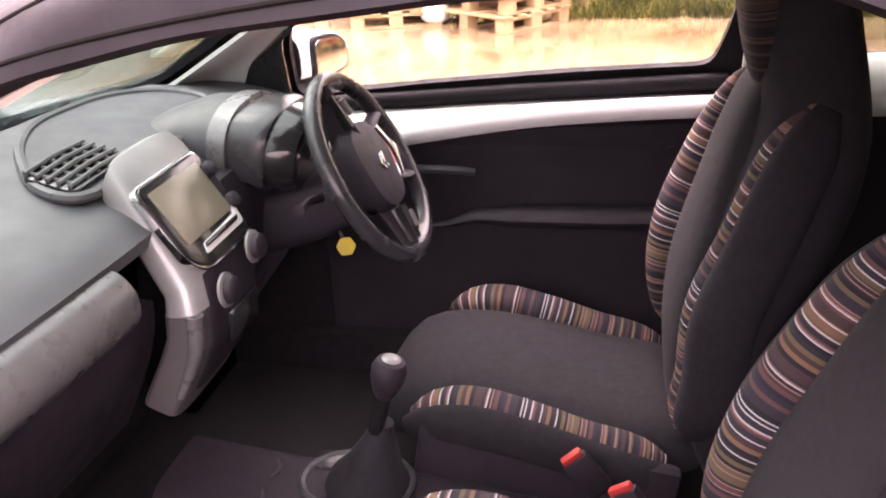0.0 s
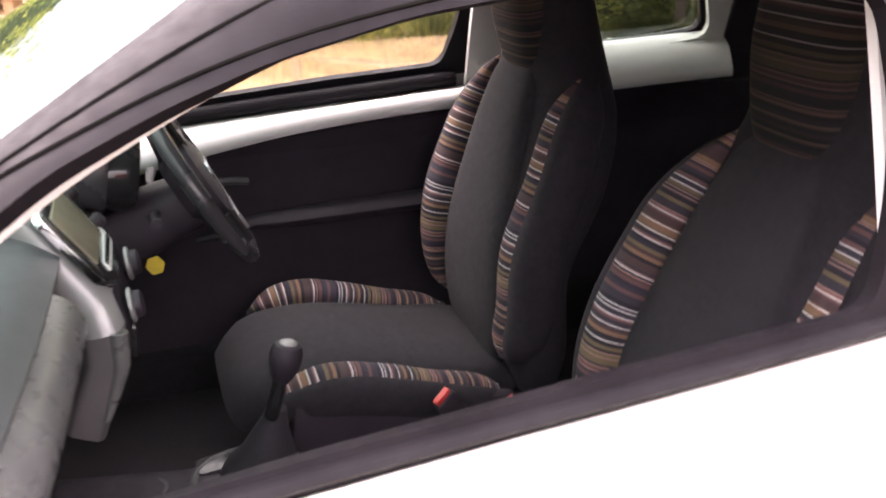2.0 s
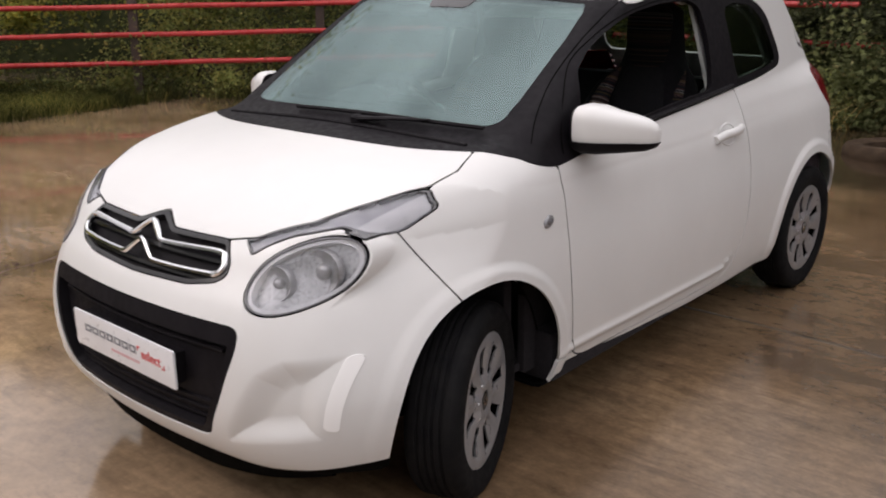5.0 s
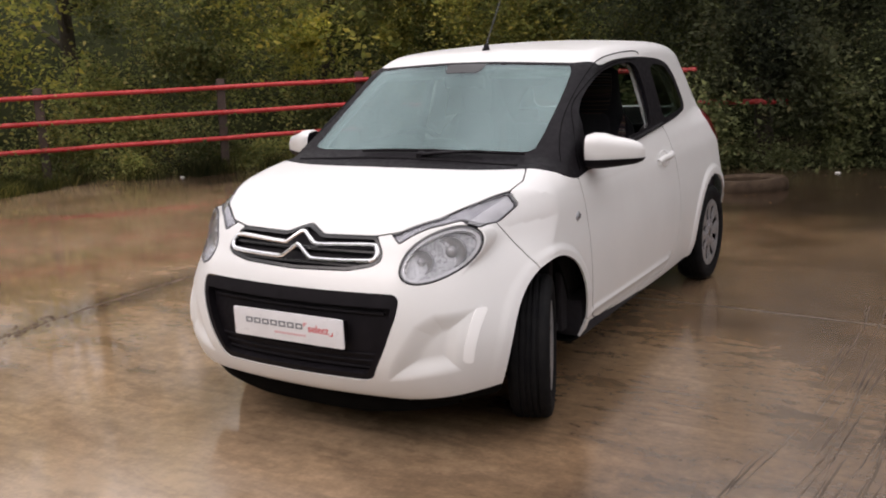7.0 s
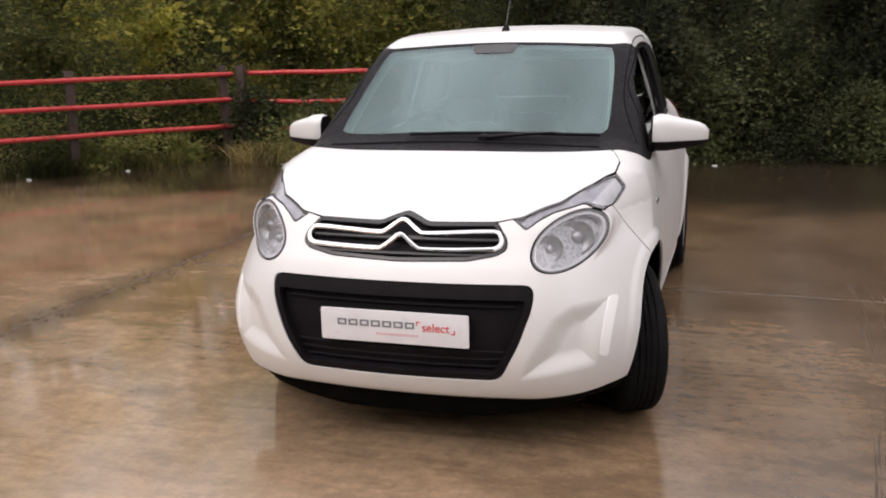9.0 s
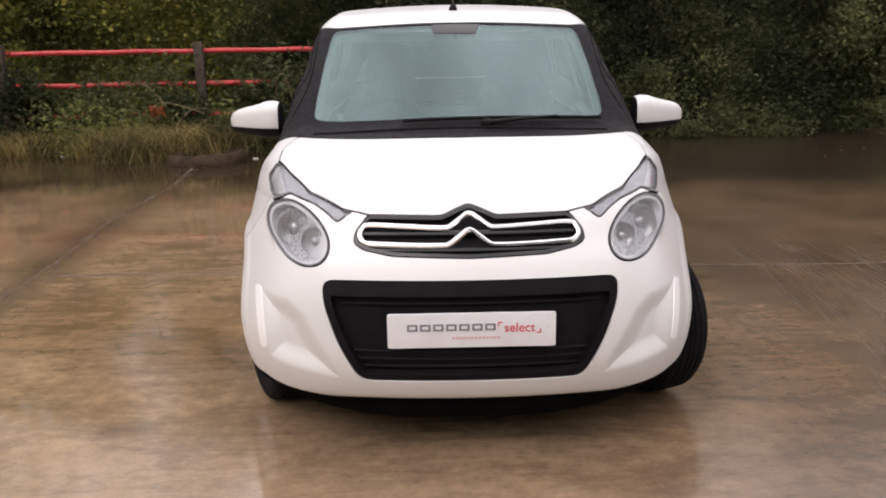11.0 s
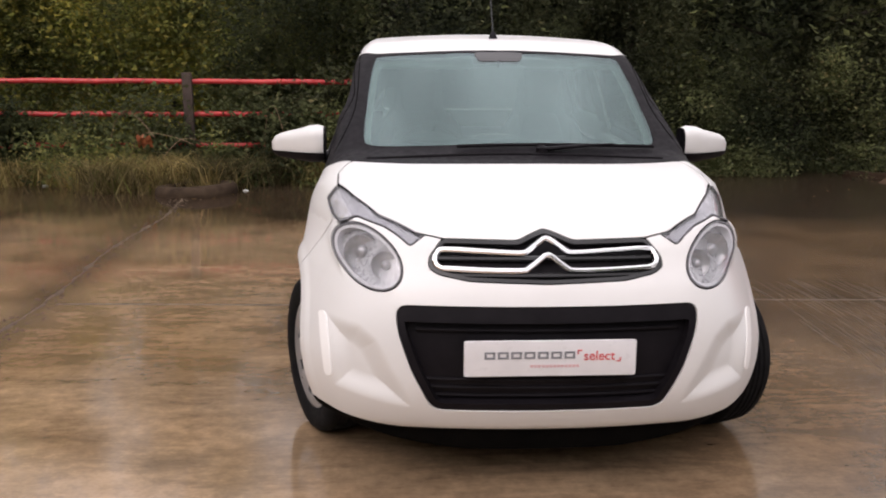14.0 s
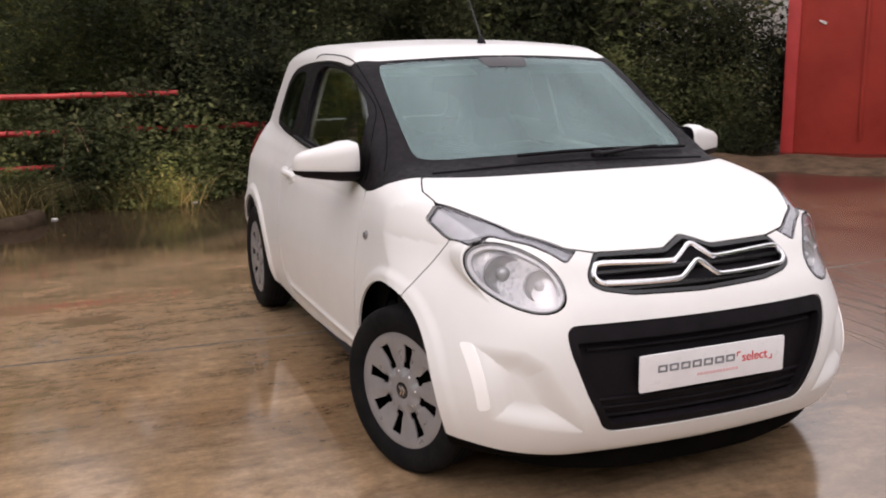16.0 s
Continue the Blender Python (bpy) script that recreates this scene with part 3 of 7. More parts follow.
def bumper_field(p):
    return least(seam(p), -hood_field(p), 0.95 - Z(p))


def fender_field(p):
    return np.where(S(p) > 0.40, least(-seam(p), Y(p) - 0.70, -hood_field(p), -door_field(p), -black_field(p), Z(p) - 0.30), -1)


def hatch_field(p):
    return least(-1.28 - Y(p) - 0.25 * np.maximum(1.2 - Z(p), 0), 0.62 - S(p), Z(p) - 0.60)


def rear_bumper_field(p):
    return least(-1.38 - Y(p), 0.70 - Z(p), -hatch_field(p))


def minus(f, *cuts, gap=0.0028):
    return least(f - gap, *[-c - gap for c in cuts])


DOORS = {}
car = thing("car", "white three-door hatchback, wet, front wheels turned, parked on the yard", "car")


def skirt(p):
    """Below the painted lower edge, which rises towards the front corners."""
    return 0.216 + np.where(Y(p) > 1.25, 0.2 * np.maximum(S(p) - 0.44, 0) ** 1.5, 0) - Z(p)


def holes(p):
    return most(black_field(p), arch_field(p), mouth_field(p), grille_field(p), wedge_field(p), lamp_field(p, 0.006), drl_field(p), tail_lamp_field(p), rear_glass_field(p))


panel("bonnet", lambda p: minus(hood_field(p), grille_field(p), black_field(p)), WHITE, car, fine=0, thick=0.007)
panel("front_bumper", lambda p: minus(bumper_field(p), holes(p), skirt(p)), WHITE, car, fine=2, thick=0.008)
for side in (1, -1):
    one = lambda p, side=side: X(p) * side - 0.05
    fender = panel("fender", lambda p: least(minus(fender_field(p), holes(p)), one(p)), WHITE, car, thick=0.008, fine=1)
    DOORS[side] = panel("door", lambda p: least(minus(door_field(p), holes(p)), one(p)), WHITE, car, "white front door, window wound down" if side == -1 else "white front door with its window closed", thick=0.008)
    panel("pillar_trim", lambda p: least(minus(black_field(p), screen_field(p), window_field(p), quarter_field(p), gap=0.0), X(p) * side), BLACK_TRIM, car, "black pillar and window surround", thick=0.02, fine=1)
    panel("quarter_window", lambda p: least(quarter_field(p) - 0.001, one(p)), DARK_GLASS, car, "dark tinted rear quarter glass", lift=-0.001, thick=0.004)
    if side == 1:
        pane = panel("side_window", lambda p: least(window_field(p) + 0.004, one(p)), CLEAR_GLASS, DOORS[side], "closed clear side window", lift=-0.014, thick=0.004)
        pane.visible_shadow = False
    bezel = panel("headlamp_bezel", lambda p: least(lamp_field(p, 0.004), -lamp_field(p, 0.0), one(p)), PROJECTOR, car, "dark grey headlamp rim", lift=0.002, thick=0.03, fine=2)
    panel("inner_ring", lambda p: least(lamp_field(p, 0.0005), -lamp_field(p, -0.0095), one(p)), LAMP_WHITE, bezel, "bright satin inner ring", lift=-0.004, thick=0.03, fine=2)
    panel("drl_strip", lambda p: least(drl_field(p) + 0.003, one(p)), None, car, "lit white daytime running strip", lift=0.003, thick=0.012, fine=1)
    panel("tail_lamp", lambda p: least(tail_lamp_field(p) - 0.001, one(p)), RED_LENS, car, "red rear lamp", lift=0.006, thick=0.02, fine=1)
panel("body_shell", lambda p: minus(0.0 * X(p) + 1, hood_field(p), bumper_field(p), fender_field(p), door_field(p), hatch_field(p), rear_bumper_field(p), holes(p), 0.216 - Z(p)), WHITE, car, fine=1)
panel("tailgate", lambda p: minus(hatch_field(p), holes(p)), WHITE, car)
panel("rear_bumper", lambda p: minus(rear_bumper_field(p), holes(p), 0.216 - Z(p)), WHITE, car)
# black strips close under the skin give the panel joints their shade
panel("joint_shade", lambda p: least(minus(0.0 * X(p) + 1, holes(p), 0.225 - Z(p), gap=0.004), 0.07 - np.abs(np.minimum.reduce([np.abs(hood_field(p)), np.abs(door_field(p)), np.abs(seam(p)), np.abs(hatch_field(p)), np.abs(rear_bumper_field(p))]))), UNDER, car, "black backing in the panel joints, standing in for their shade", lift=-0.0042, thick=0.002)
panel("windscreen", lambda p: screen_field(p), SCREEN_GLASS, car, "wet tinted windscreen", lift=-0.001, thick=0.005)
panel("rear_window", lambda p: rear_glass_field(p), DARK_GLASS, car, thick=0.005)


def reach(o, d, far=3.0):
    """Where the way from o towards d first meets the skin, from outside."""
    o, d = np.array(o, float), np.array(d, float)
    ts = np.linspace(0, far, 900)
    f = form(o + d * ts[:, None])
    i = int(np.argmax(f < 0))
    lo, hi = ts[max(i - 1, 0)], ts[i]
    for _ in range(24):
        mid = (lo + hi) / 2
        lo, hi = (lo, mid) if form((o + d * mid)[None])[0] < 0 else (mid, hi)
    p = o + d * lo
    return Vector(p), Vector(slope(p[None])[0])


def at_side(y, z, side=1):
    return reach((1.2 * side, y, z), (-side, 0, 0))


def at_front(x, z):
    return reach((x, 2.4, z), (0, -1, 0))


def at_top(x, y):
    return reach((x, y, 2.0), (0, 0, -1))


def glow(name, colour, strength):
    k = Nodes(name)
    k.set(Base_Color=(0.86, 0.86, 0.85, 1), Roughness=0.3, Emission_Color=(*colour, 1), Emission_Strength=strength)
    return k.material


DRL_LIGHT = glow("running_light", (1.0, 0.96, 0.90), 0.08)
for ob in car.children:
    if ob.name.startswith("drl_strip"):
        ob.data.materials.append(DRL_LIGHT)

# ---- grille, lower intake, plate
panel("upper_grille", lambda p: grille_field(p) + 0.004, BLACK_TRIM, car, "black upper grille", lift=-0.022, thick=0.01, fine=1)
panel("grille_rim", lambda p: least(grille_field(p) - 0.0005, 0.010 - grille_field(p)), GLOSS_BLACK, car, lift=0.001, thick=0.024, fine=1)
for z in (0.745, 0.700):
    pts = [at_front(x, z)[0] + Vector((0, -0.016, 0)) for x in np.linspace(-0.33, 0.33, 15)]
    part("grille_bar", tube(pts, 0.010, 8), GLOSS_BLACK, car)
upper = [(0.0, 0.806), (0.030, 0.790), (0.058, 0.771), (0.085, 0.764), (0.20, 0.769), (0.315, 0.773), (0.335, 0.762), (0.343, 0.745), (0.336, 0.730), (0.318, 0.722)]
lower = [(0.318, 0.722), (0.20, 0.718), (0.085, 0.717), (0.058, 0.724), (0.030, 0.744), (0.0, 0.763)]
for line in (upper, lower):
    full = [(-x, z) for x, z in line[::-1]] + line[1:] if line is upper else line[:-1] + [(-x, z) for x, z in line[::-1]]
    pts = [at_front(a, b)[0] + Vector((0, 0.004 + 0.018 * max(0, 0.07 - abs(a)) / 0.07, 0)) for a, b in full]
    part("chrome_strip", tube(smooth_line(pts, 3), 0.0085, 8), CHROME, car, "bright chrome chevron strip")

panel("lower_intake", lambda p: least(mouth_field(p) + 0.004), BLACK_TRIM, car, "matt black lower intake", lift=-0.035, thick=0.01, fine=1)
panel("intake_lip", lambda p: least(mouth_field(p) - 0.0005, most(0.022 - mouth_field(p), Z(p) - 0.572)), BLACK_TRIM, car, lift=-0.003, thick=0.034, fine=1)
for z, deep in ((0.545, 0.028), (0.392, 0.034), (0.366, 0.034), (0.340, 0.034)):
    w = 0.40 if z > 0.5 else 0.40 - (0.42 - z) * 0.6
    pts = [at_front(x, z)[0] + Vector((0, -deep, 0)) for x in np.linspace(-w, w, 15)]
    part("intake_slat", tube(pts, 0.006, 8), BLACK_TRIM, car)
PLATE_WHITE = surface("plate_white", (0.74, 0.74, 0.76), (0.80, 0.80, 0.82), 12, (0.25, 0.4), 200, 0.0)
PLATE_GREY = surface("plate_grey_print", (0.16, 0.17, 0.19), (0.22, 0.23, 0.25), 30, (0.3, 0.4), 200, 0.0)
PLATE_RED = surface("plate_red_print", (0.60, 0.07, 0.08), (0.70, 0.12, 0.12), 30, (0.3, 0.4), 200, 0.0)
PLATE_PINK = surface("plate_pink_print", (0.68, 0.40, 0.42), (0.72, 0.46, 0.48), 30, (0.3, 0.4), 200, 0.0)
plate_at = Matrix.Translation((0, 1.829, 0.4675)) @ Matrix(((-1, 0, 0, 0), (0, 0, 1, 0), (0, 1, 0, 0), (0, 0, 0, 1)))
plate = part("number_plate", slab(rounded([(-0.26, -0.0555), (0.26, -0.0555), (0.26, 0.0555), (-0.26, 0.0555)], 0.008), 0.006, 0.0015, plate_at), PLATE_WHITE, car, "white dealer plate with grey and red print")
part("plate_holder", box((0.50, 0.05, 0.09), 0.006, pose(0, 1.795, 0.467)), BLACK_TRIM, car)
for x0, x1, y0, y1, tone, n, fill in ((-0.203, 0.078, -0.001, 0.021, PLATE_GREY, 7, 0.80), (-0.062, 0.088, -0.028, -0.020, PLATE_PINK, 13, 0.7)):
    for i in range(n):
        a = x0 + (x1 - x0) * (i + 0.5) / n
        wide, high = (x1 - x0) / n * fill, y1 - y0
        bm = bmesh.new()
        if tone is PLATE_GREY:
            # each letter's place is an open frame in the print's weight
            box((wide, 0.0055, 0.0012), 0, plate_at @ pose(a, y1 - 0.00275, 0.0008), bm)
            box((wide, 0.0055, 0.0012), 0, plate_at @ pose(a, y0 + 0.00275, 0.0008), bm)
            box((0.0065, high - 0.011, 0.0012), 0, plate_at @ pose(a - wide / 2 + 0.00325, (y0 + y1) / 2, 0.0008), bm)
            box((0.0065, high - 0.011, 0.0012), 0, plate_at @ pose(a + wide / 2 - 0.00325, (y0 + y1) / 2, 0.0008), bm)
        else:
            box((wide, high, 0.0012), 0, plate_at @ pose(a, (y0 + y1) / 2, 0.0008), bm)
        part("print_bar", bm, tone, plate, smooth=False)
word = bpy.data.curves.new("word", "FONT")
word.body, word.size, word.extrude, word.align_x, word.align_y = "select", 0.041, 0.0006, "CENTER", "CENTER"
word.offset = 0.0004
lettering = new("word", word)
flat = bpy.data.meshes.new_from_object(lettering)
bpy.data.objects.remove(lettering)
flat.transform(plate_at @ pose(0.148, 0.006, 0.0008))
link_mesh("word", flat, PLATE_RED, plate, "red printed word")
for sx, x, y in ((1, 0.083, 0.020), (-1, 0.212, -0.006)):
    bm = box((0.014, 0.004, 0.0012), 0, plate_at @ pose(x + 0.005 * sx, y + 0.004 * sx, 0.0008))
    box((0.004, 0.012, 0.0012), 0, plate_at @ pose(x, y - 0.002 * sx, 0.0008), bm)
    part("print_mark", bm, PLATE_RED, plate, smooth=False)

# ---- lamps
REFLECTOR = surface("lamp_reflector", (0.36, 0.36, 0.36), (0.52, 0.52, 0.52), 30, (0.20, 0.38), 45, 0.25, metal=0.45)
LAMP_GREY = surface("lamp_grey_inner", (0.26, 0.26, 0.28), (0.38, 0.38, 0.40), 26, (0.2, 0.35), 60, 0.0)
CUP_GREY = surface("lamp_dark_cup", (0.32, 0.32, 0.32), (0.48, 0.48, 0.48), 40, (0.16, 0.3), 60, 0.2, metal=0.45)
WEDGE_PALE = surface("indicator_pale", (0.46, 0.46, 0.47), (0.58, 0.58, 0.59), 26, (0.2, 0.4), 60, 0.0)
for side in (1, -1):
    one = lambda p, side=side: X(p) * side - 0.05
    lamp = panel("headlamp", lambda p: least(lamp_field(p, 0.002), one(p)), REFLECTOR, car, "round clear headlamp with bright bowl", lift=-0.030, thick=0.01, fine=2)
    panel("lens", lambda p: least(lamp_field(p, -0.003), one(p)), LENS_GLASS, lamp, "clear domed lens", lift=0.002, thick=0.003, fine=2, dome=lambda v: 0.012 * np.sqrt(np.clip(lamp_field(v, -0.003) / 0.09, 0, 1)))
    for dx, dz, r, inner in ((0.030, 0.012, 0.058, 0.022), (-0.050, -0.010, 0.046, 0.015)):
        p, n = at_front((0.553 + dx) * side, 0.738 + dz)
        turn = (Vector((0.22 * side, 1, 0.15))).to_track_quat("Z", "Y").to_matrix().to_4x4()
        place = Matrix.Translation(p - n * 0.026) @ turn
        part("projector", lathe([(r, -0.014), (r, 0.006), (r * 0.96, 0.010), (r * 0.88, 0.004), (r * 0.6, -0.006), (inner, -0.008), (0.001, -0.008)], 32, place), CUP_GREY, lamp, "grey reflector cup")
        part("bulb_lens", lathe([(inner, -0.010), (inner, 0.002), (inner * 0.7, 0.010), (inner * 0.35, 0.013), (0.001, 0.014)], 24, place), CUP_GREY, lamp)
    wedge = panel("indicator_lamp", lambda p: least(wedge_field(p), one(p)), LAMP_GREY, car, "slim clear indicator lamp", lift=-0.010, thick=0.01, fine=2)
    panel("reflector", lambda p: least(wedge_field(p) - 0.005, S(p) - 0.610 - 0.9 * (Z(p) - 0.85), one(p)), WEDGE_PALE, wedge, "pale reflector", lift=-0.006, thick=0.006, fine=2)
    panel("lens", lambda p: least(wedge_field(p) - 0.001, one(p)), LENS_GLASS, wedge, lift=0.001, thick=0.003, fine=2)
    panel("rim", lambda p: least(wedge_field(p) - 0.0005, 0.0032 - wedge_field(p), one(p)), PROJECTOR, wedge, lift=0.002, thick=0.012, fine=2)
    p, n = at_side(0.872, 0.757, side)
    turn = n.to_track_quat("Z", "Y").to_matrix().to_4x4()
    rep = part("side_repeater", lathe([(0.021, -0.004), (0.021, 0.002), (0.016, 0.006)], 20, Matrix.Translation(p) @ turn @ pose(0, 0, 0, 0, 0, 18) @ Matrix.Diagonal((1.25, 0.8, 1, 1))), WHEEL_SILVER, car, "small side repeater in a silver rim")
    part("lens", lathe([(0.013, 0.004), (0.011, 0.008), (0.004, 0.010)], 16, Matrix.Translation(p) @ turn @ Matrix.Diagonal((1.35, 0.8, 1, 1))), PROJECTOR, rep)

# ---- doors, mirrors, roof
    door = DOORS[side]
    pts = []
    for i, t in enumerate(np.linspace(0, 1, 9)):
        p, n = at_side(-0.200 - 0.225 * t, 0.834 + 0.018 * t, side)
        pts.append(p + n * (0.002 + 0.024 * math.sin(math.pi * t) ** 0.7 if 0 < t < 1 else 0.004))
    part("door_handle", tube(smooth_line(pts, 3), 0.0150, 10, flat=1.1), WHITE, door, "white pull handle over a cupped recess")
    lip = [at_side(-0.312 + 0.058 * math.cos(a), 0.842 + 0.040 * math.sin(a), side) for a in np.linspace(0, 2 * math.pi, 25)]
    part("handle_recess", tube([p + n * 0.0005 for p, n in lip], 0.0035, 8), WHITE, door, "rounded lip of the handle recess")
    pts = [at_side(y, float(BELT(np.array([y]))[0]) + 0.012, side) for y in np.linspace(-0.44, 0.60, 24)]
    part("window_seal", tube([p + n * 0.002 for p, n in pts], 0.013, 8, flat=0.6), BLACK_TRIM, door, "black rubber window seal")
    mirror = thing("wing_mirror", "", "")
    mirror.parent = car
    rings = []
    for x, y, z, deep, high in ((0.734, 0.656, 1.003, 0.044, 0.053), (0.739, 0.656, 1.004, 0.057, 0.064), (0.762, 0.652, 1.005, 0.067, 0.070), (0.80, 0.640, 1.003, 0.067, 0.068), (0.83, 0.628, 0.999, 0.063, 0.061), (0.86, 0.616, 0.996, 0.056, 0.056), (0.89, 0.602, 0.994, 0.046, 0.051), (0.92, 0.592, 0.991, 0.038, 0.045), (0.943, 0.583, 0.988, 0.027, 0.035), (0.957, 0.577, 0.986, 0.012, 0.018)):
        rings.append(((x * side, y, z), deep, high, (0, 1, 0), (0, 0, 1)))
    bm = loft(rings, power=2.9, sides=40)
    cap = bm
    low = bmesh.new()
    low_mesh = bpy.data.meshes.new("tmp")
    cap.to_mesh(low_mesh)
    low.from_mesh(low_mesh)
    for b, keep_up in ((cap, True), (low, False)):
        g = bmesh.ops.bisect_plane(b, geom=b.verts[:] + b.edges[:] + b.faces[:], plane_co=(0, 0, 0.964), plane_no=(0, 0, 1), clear_inner=keep_up, clear_outer=not keep_up)
        edges = [e for e in b.edges if e.is_boundary]
        bmesh.ops.contextual_create(b, geom=edges)
        bmesh.ops.recalc_face_normals(b, faces=b.faces)
    part("shell", cap, WHITE, mirror, "white mirror shell")
    for v in low.verts:
        v.co = (0.826 * side + (v.co.x - 0.826 * side) * 1.05, 0.600 + (v.co.y - 0.600) * 1.07, 0.966 + (v.co.z - 0.964) * 1.45)
    part("base", low, BLACK_TRIM, mirror, "black lower shell")
    part("arm", tube([(0.69 * side, 0.64, 0.925), (0.73 * side, 0.63, 0.935), (0.78 * side, 0.615, 0.950), (0.83 * side, 0.60, 0.958)], [0.045, 0.036, 0.028, 0.022], 12, flat=0.6), BLACK_TRIM, mirror)
    part("inner_cap", loft([((x * side, 0.6565, 1.003), 0.0575, 0.0635, (0, 1, 0), (0, 0, 1)) for x in (0.7325, 0.7385)], power=2.9, sides=40), BLACK_TRIM, mirror, "black inner end")
    back = Matrix.Translation((0.840 * side, 0.562, 1.000)) @ pose(0, 0, 0, 90, 0, -12 * side)
    face = [(-0.078, -0.048), (0.060, -0.046), (0.082, -0.02), (0.070, 0.020), (0.03, 0.045), (-0.070, 0.052), (-0.082, 0.03)]
    face = face if side == 1 else [(-x, z) for x, z in face[::-1]]
    part("mirror_surround", slab(rounded(face, 0.025), 0.022, 0.003, back), BLACK_TRIM, mirror, "black mirror surround")
    part("mirror_glass", slab(rounded([(x * 0.88, z * 0.86) for x, z in face], 0.022), 0.004, 0.001, back @ pose(0, 0, 0.003)), CHROME, mirror, "mirror glass")
    pts = [at_top(x * side, y)[0] + Vector((0, 0, 0.0005)) for x, y in ((0.598, 0.245), (0.596, 0.15), (0.592, 0.03), (0.590, -0.16), (0.591, -0.34), (0.600, -0.39))]
    part("roof_gutter", tube(smooth_line(pts, 4), 0.0035, 6), GLOSS_BLACK, car)
    pts = [at_side(y, z, side)[0] for y, z in ((-0.30, 1.349), (-0.10, 1.352), (0.06, 1.338), (0.20, 1.318), (0.32, 1.290), (0.44, 1.243), (0.56, 1.180), (0.66, 1.090), (0.72, 1.0), (0.735, 0.93))]
    part("door_frame_groove", tube(smooth_line(pts, 4), 0.0022, 6), UNDER, car)
    pts = [at_side(y, z, side)[0] for y, z in ((0.245, 1.347), (0.35, 1.302), (0.50, 1.222), (0.65, 1.130), (0.78, 1.040), (0.85, 0.975))]
    part("pillar_groove", tube(smooth_line(pts, 4), 0.0022, 6), UNDER, car)

part("antenna_base", lathe([(0.020, -0.004), (0.019, 0.006), (0.010, 0.028), (0.006, 0.034)], 20, pose(0, 0.165, 1.428, 18, 0, 0)), BLACK_TRIM, car)
part("antenna_rod", tube([(0, 0.160, 1.455), (0, 0.08, 1.56), (0, -0.03, 1.70), (0, -0.10, 1.78)], [0.0035, 0.003, 0.0025, 0.0025], 6), GLOSS_BLACK, car, "thin black roof aerial")
# wiper
p0, n0 = at_top(-0.10, 0.985)
blade = [at_top(x, y) for x, y in ((0.22, 0.958), (0.05, 0.960), (-0.15, 0.952), (-0.35, 0.932), (-0.55, 0.893))]
wiper = part("wiper_blade", tube([p + n * 0.014 for p, n in blade], 0.007, 6), BLACK_TRIM, car, "black wiper lying along the windscreen foot")
arm = [p0 + n0 * 0.012, at_top(-0.25, 0.968)[0] + n0 * 0.024, at_top(-0.38, 0.940)[0] + n0 * 0.028]
part("arm", tube(arm, [0.016, 0.011, 0.007], 8, flat=0.6), BLACK_TRIM, wiper)
part("pivot", lathe([(0.024, -0.01), (0.022, 0.016), (0.012, 0.024)], 16, Matrix.Translation(p0)), BLACK_TRIM, wiper)
for z in (1.026, 1.038):
    pts = [at_top(float(x), float(1.02 - 0.045 * x * x - (z - 1.0) * 0.5))[0] + Vector((0, 0, 0.002)) for x in np.linspace(-0.56, 0.56, 17)]
    part("cowl_rib", tube(pts, 0.004, 6), BLACK_TRIM, car)

# ---- wheels


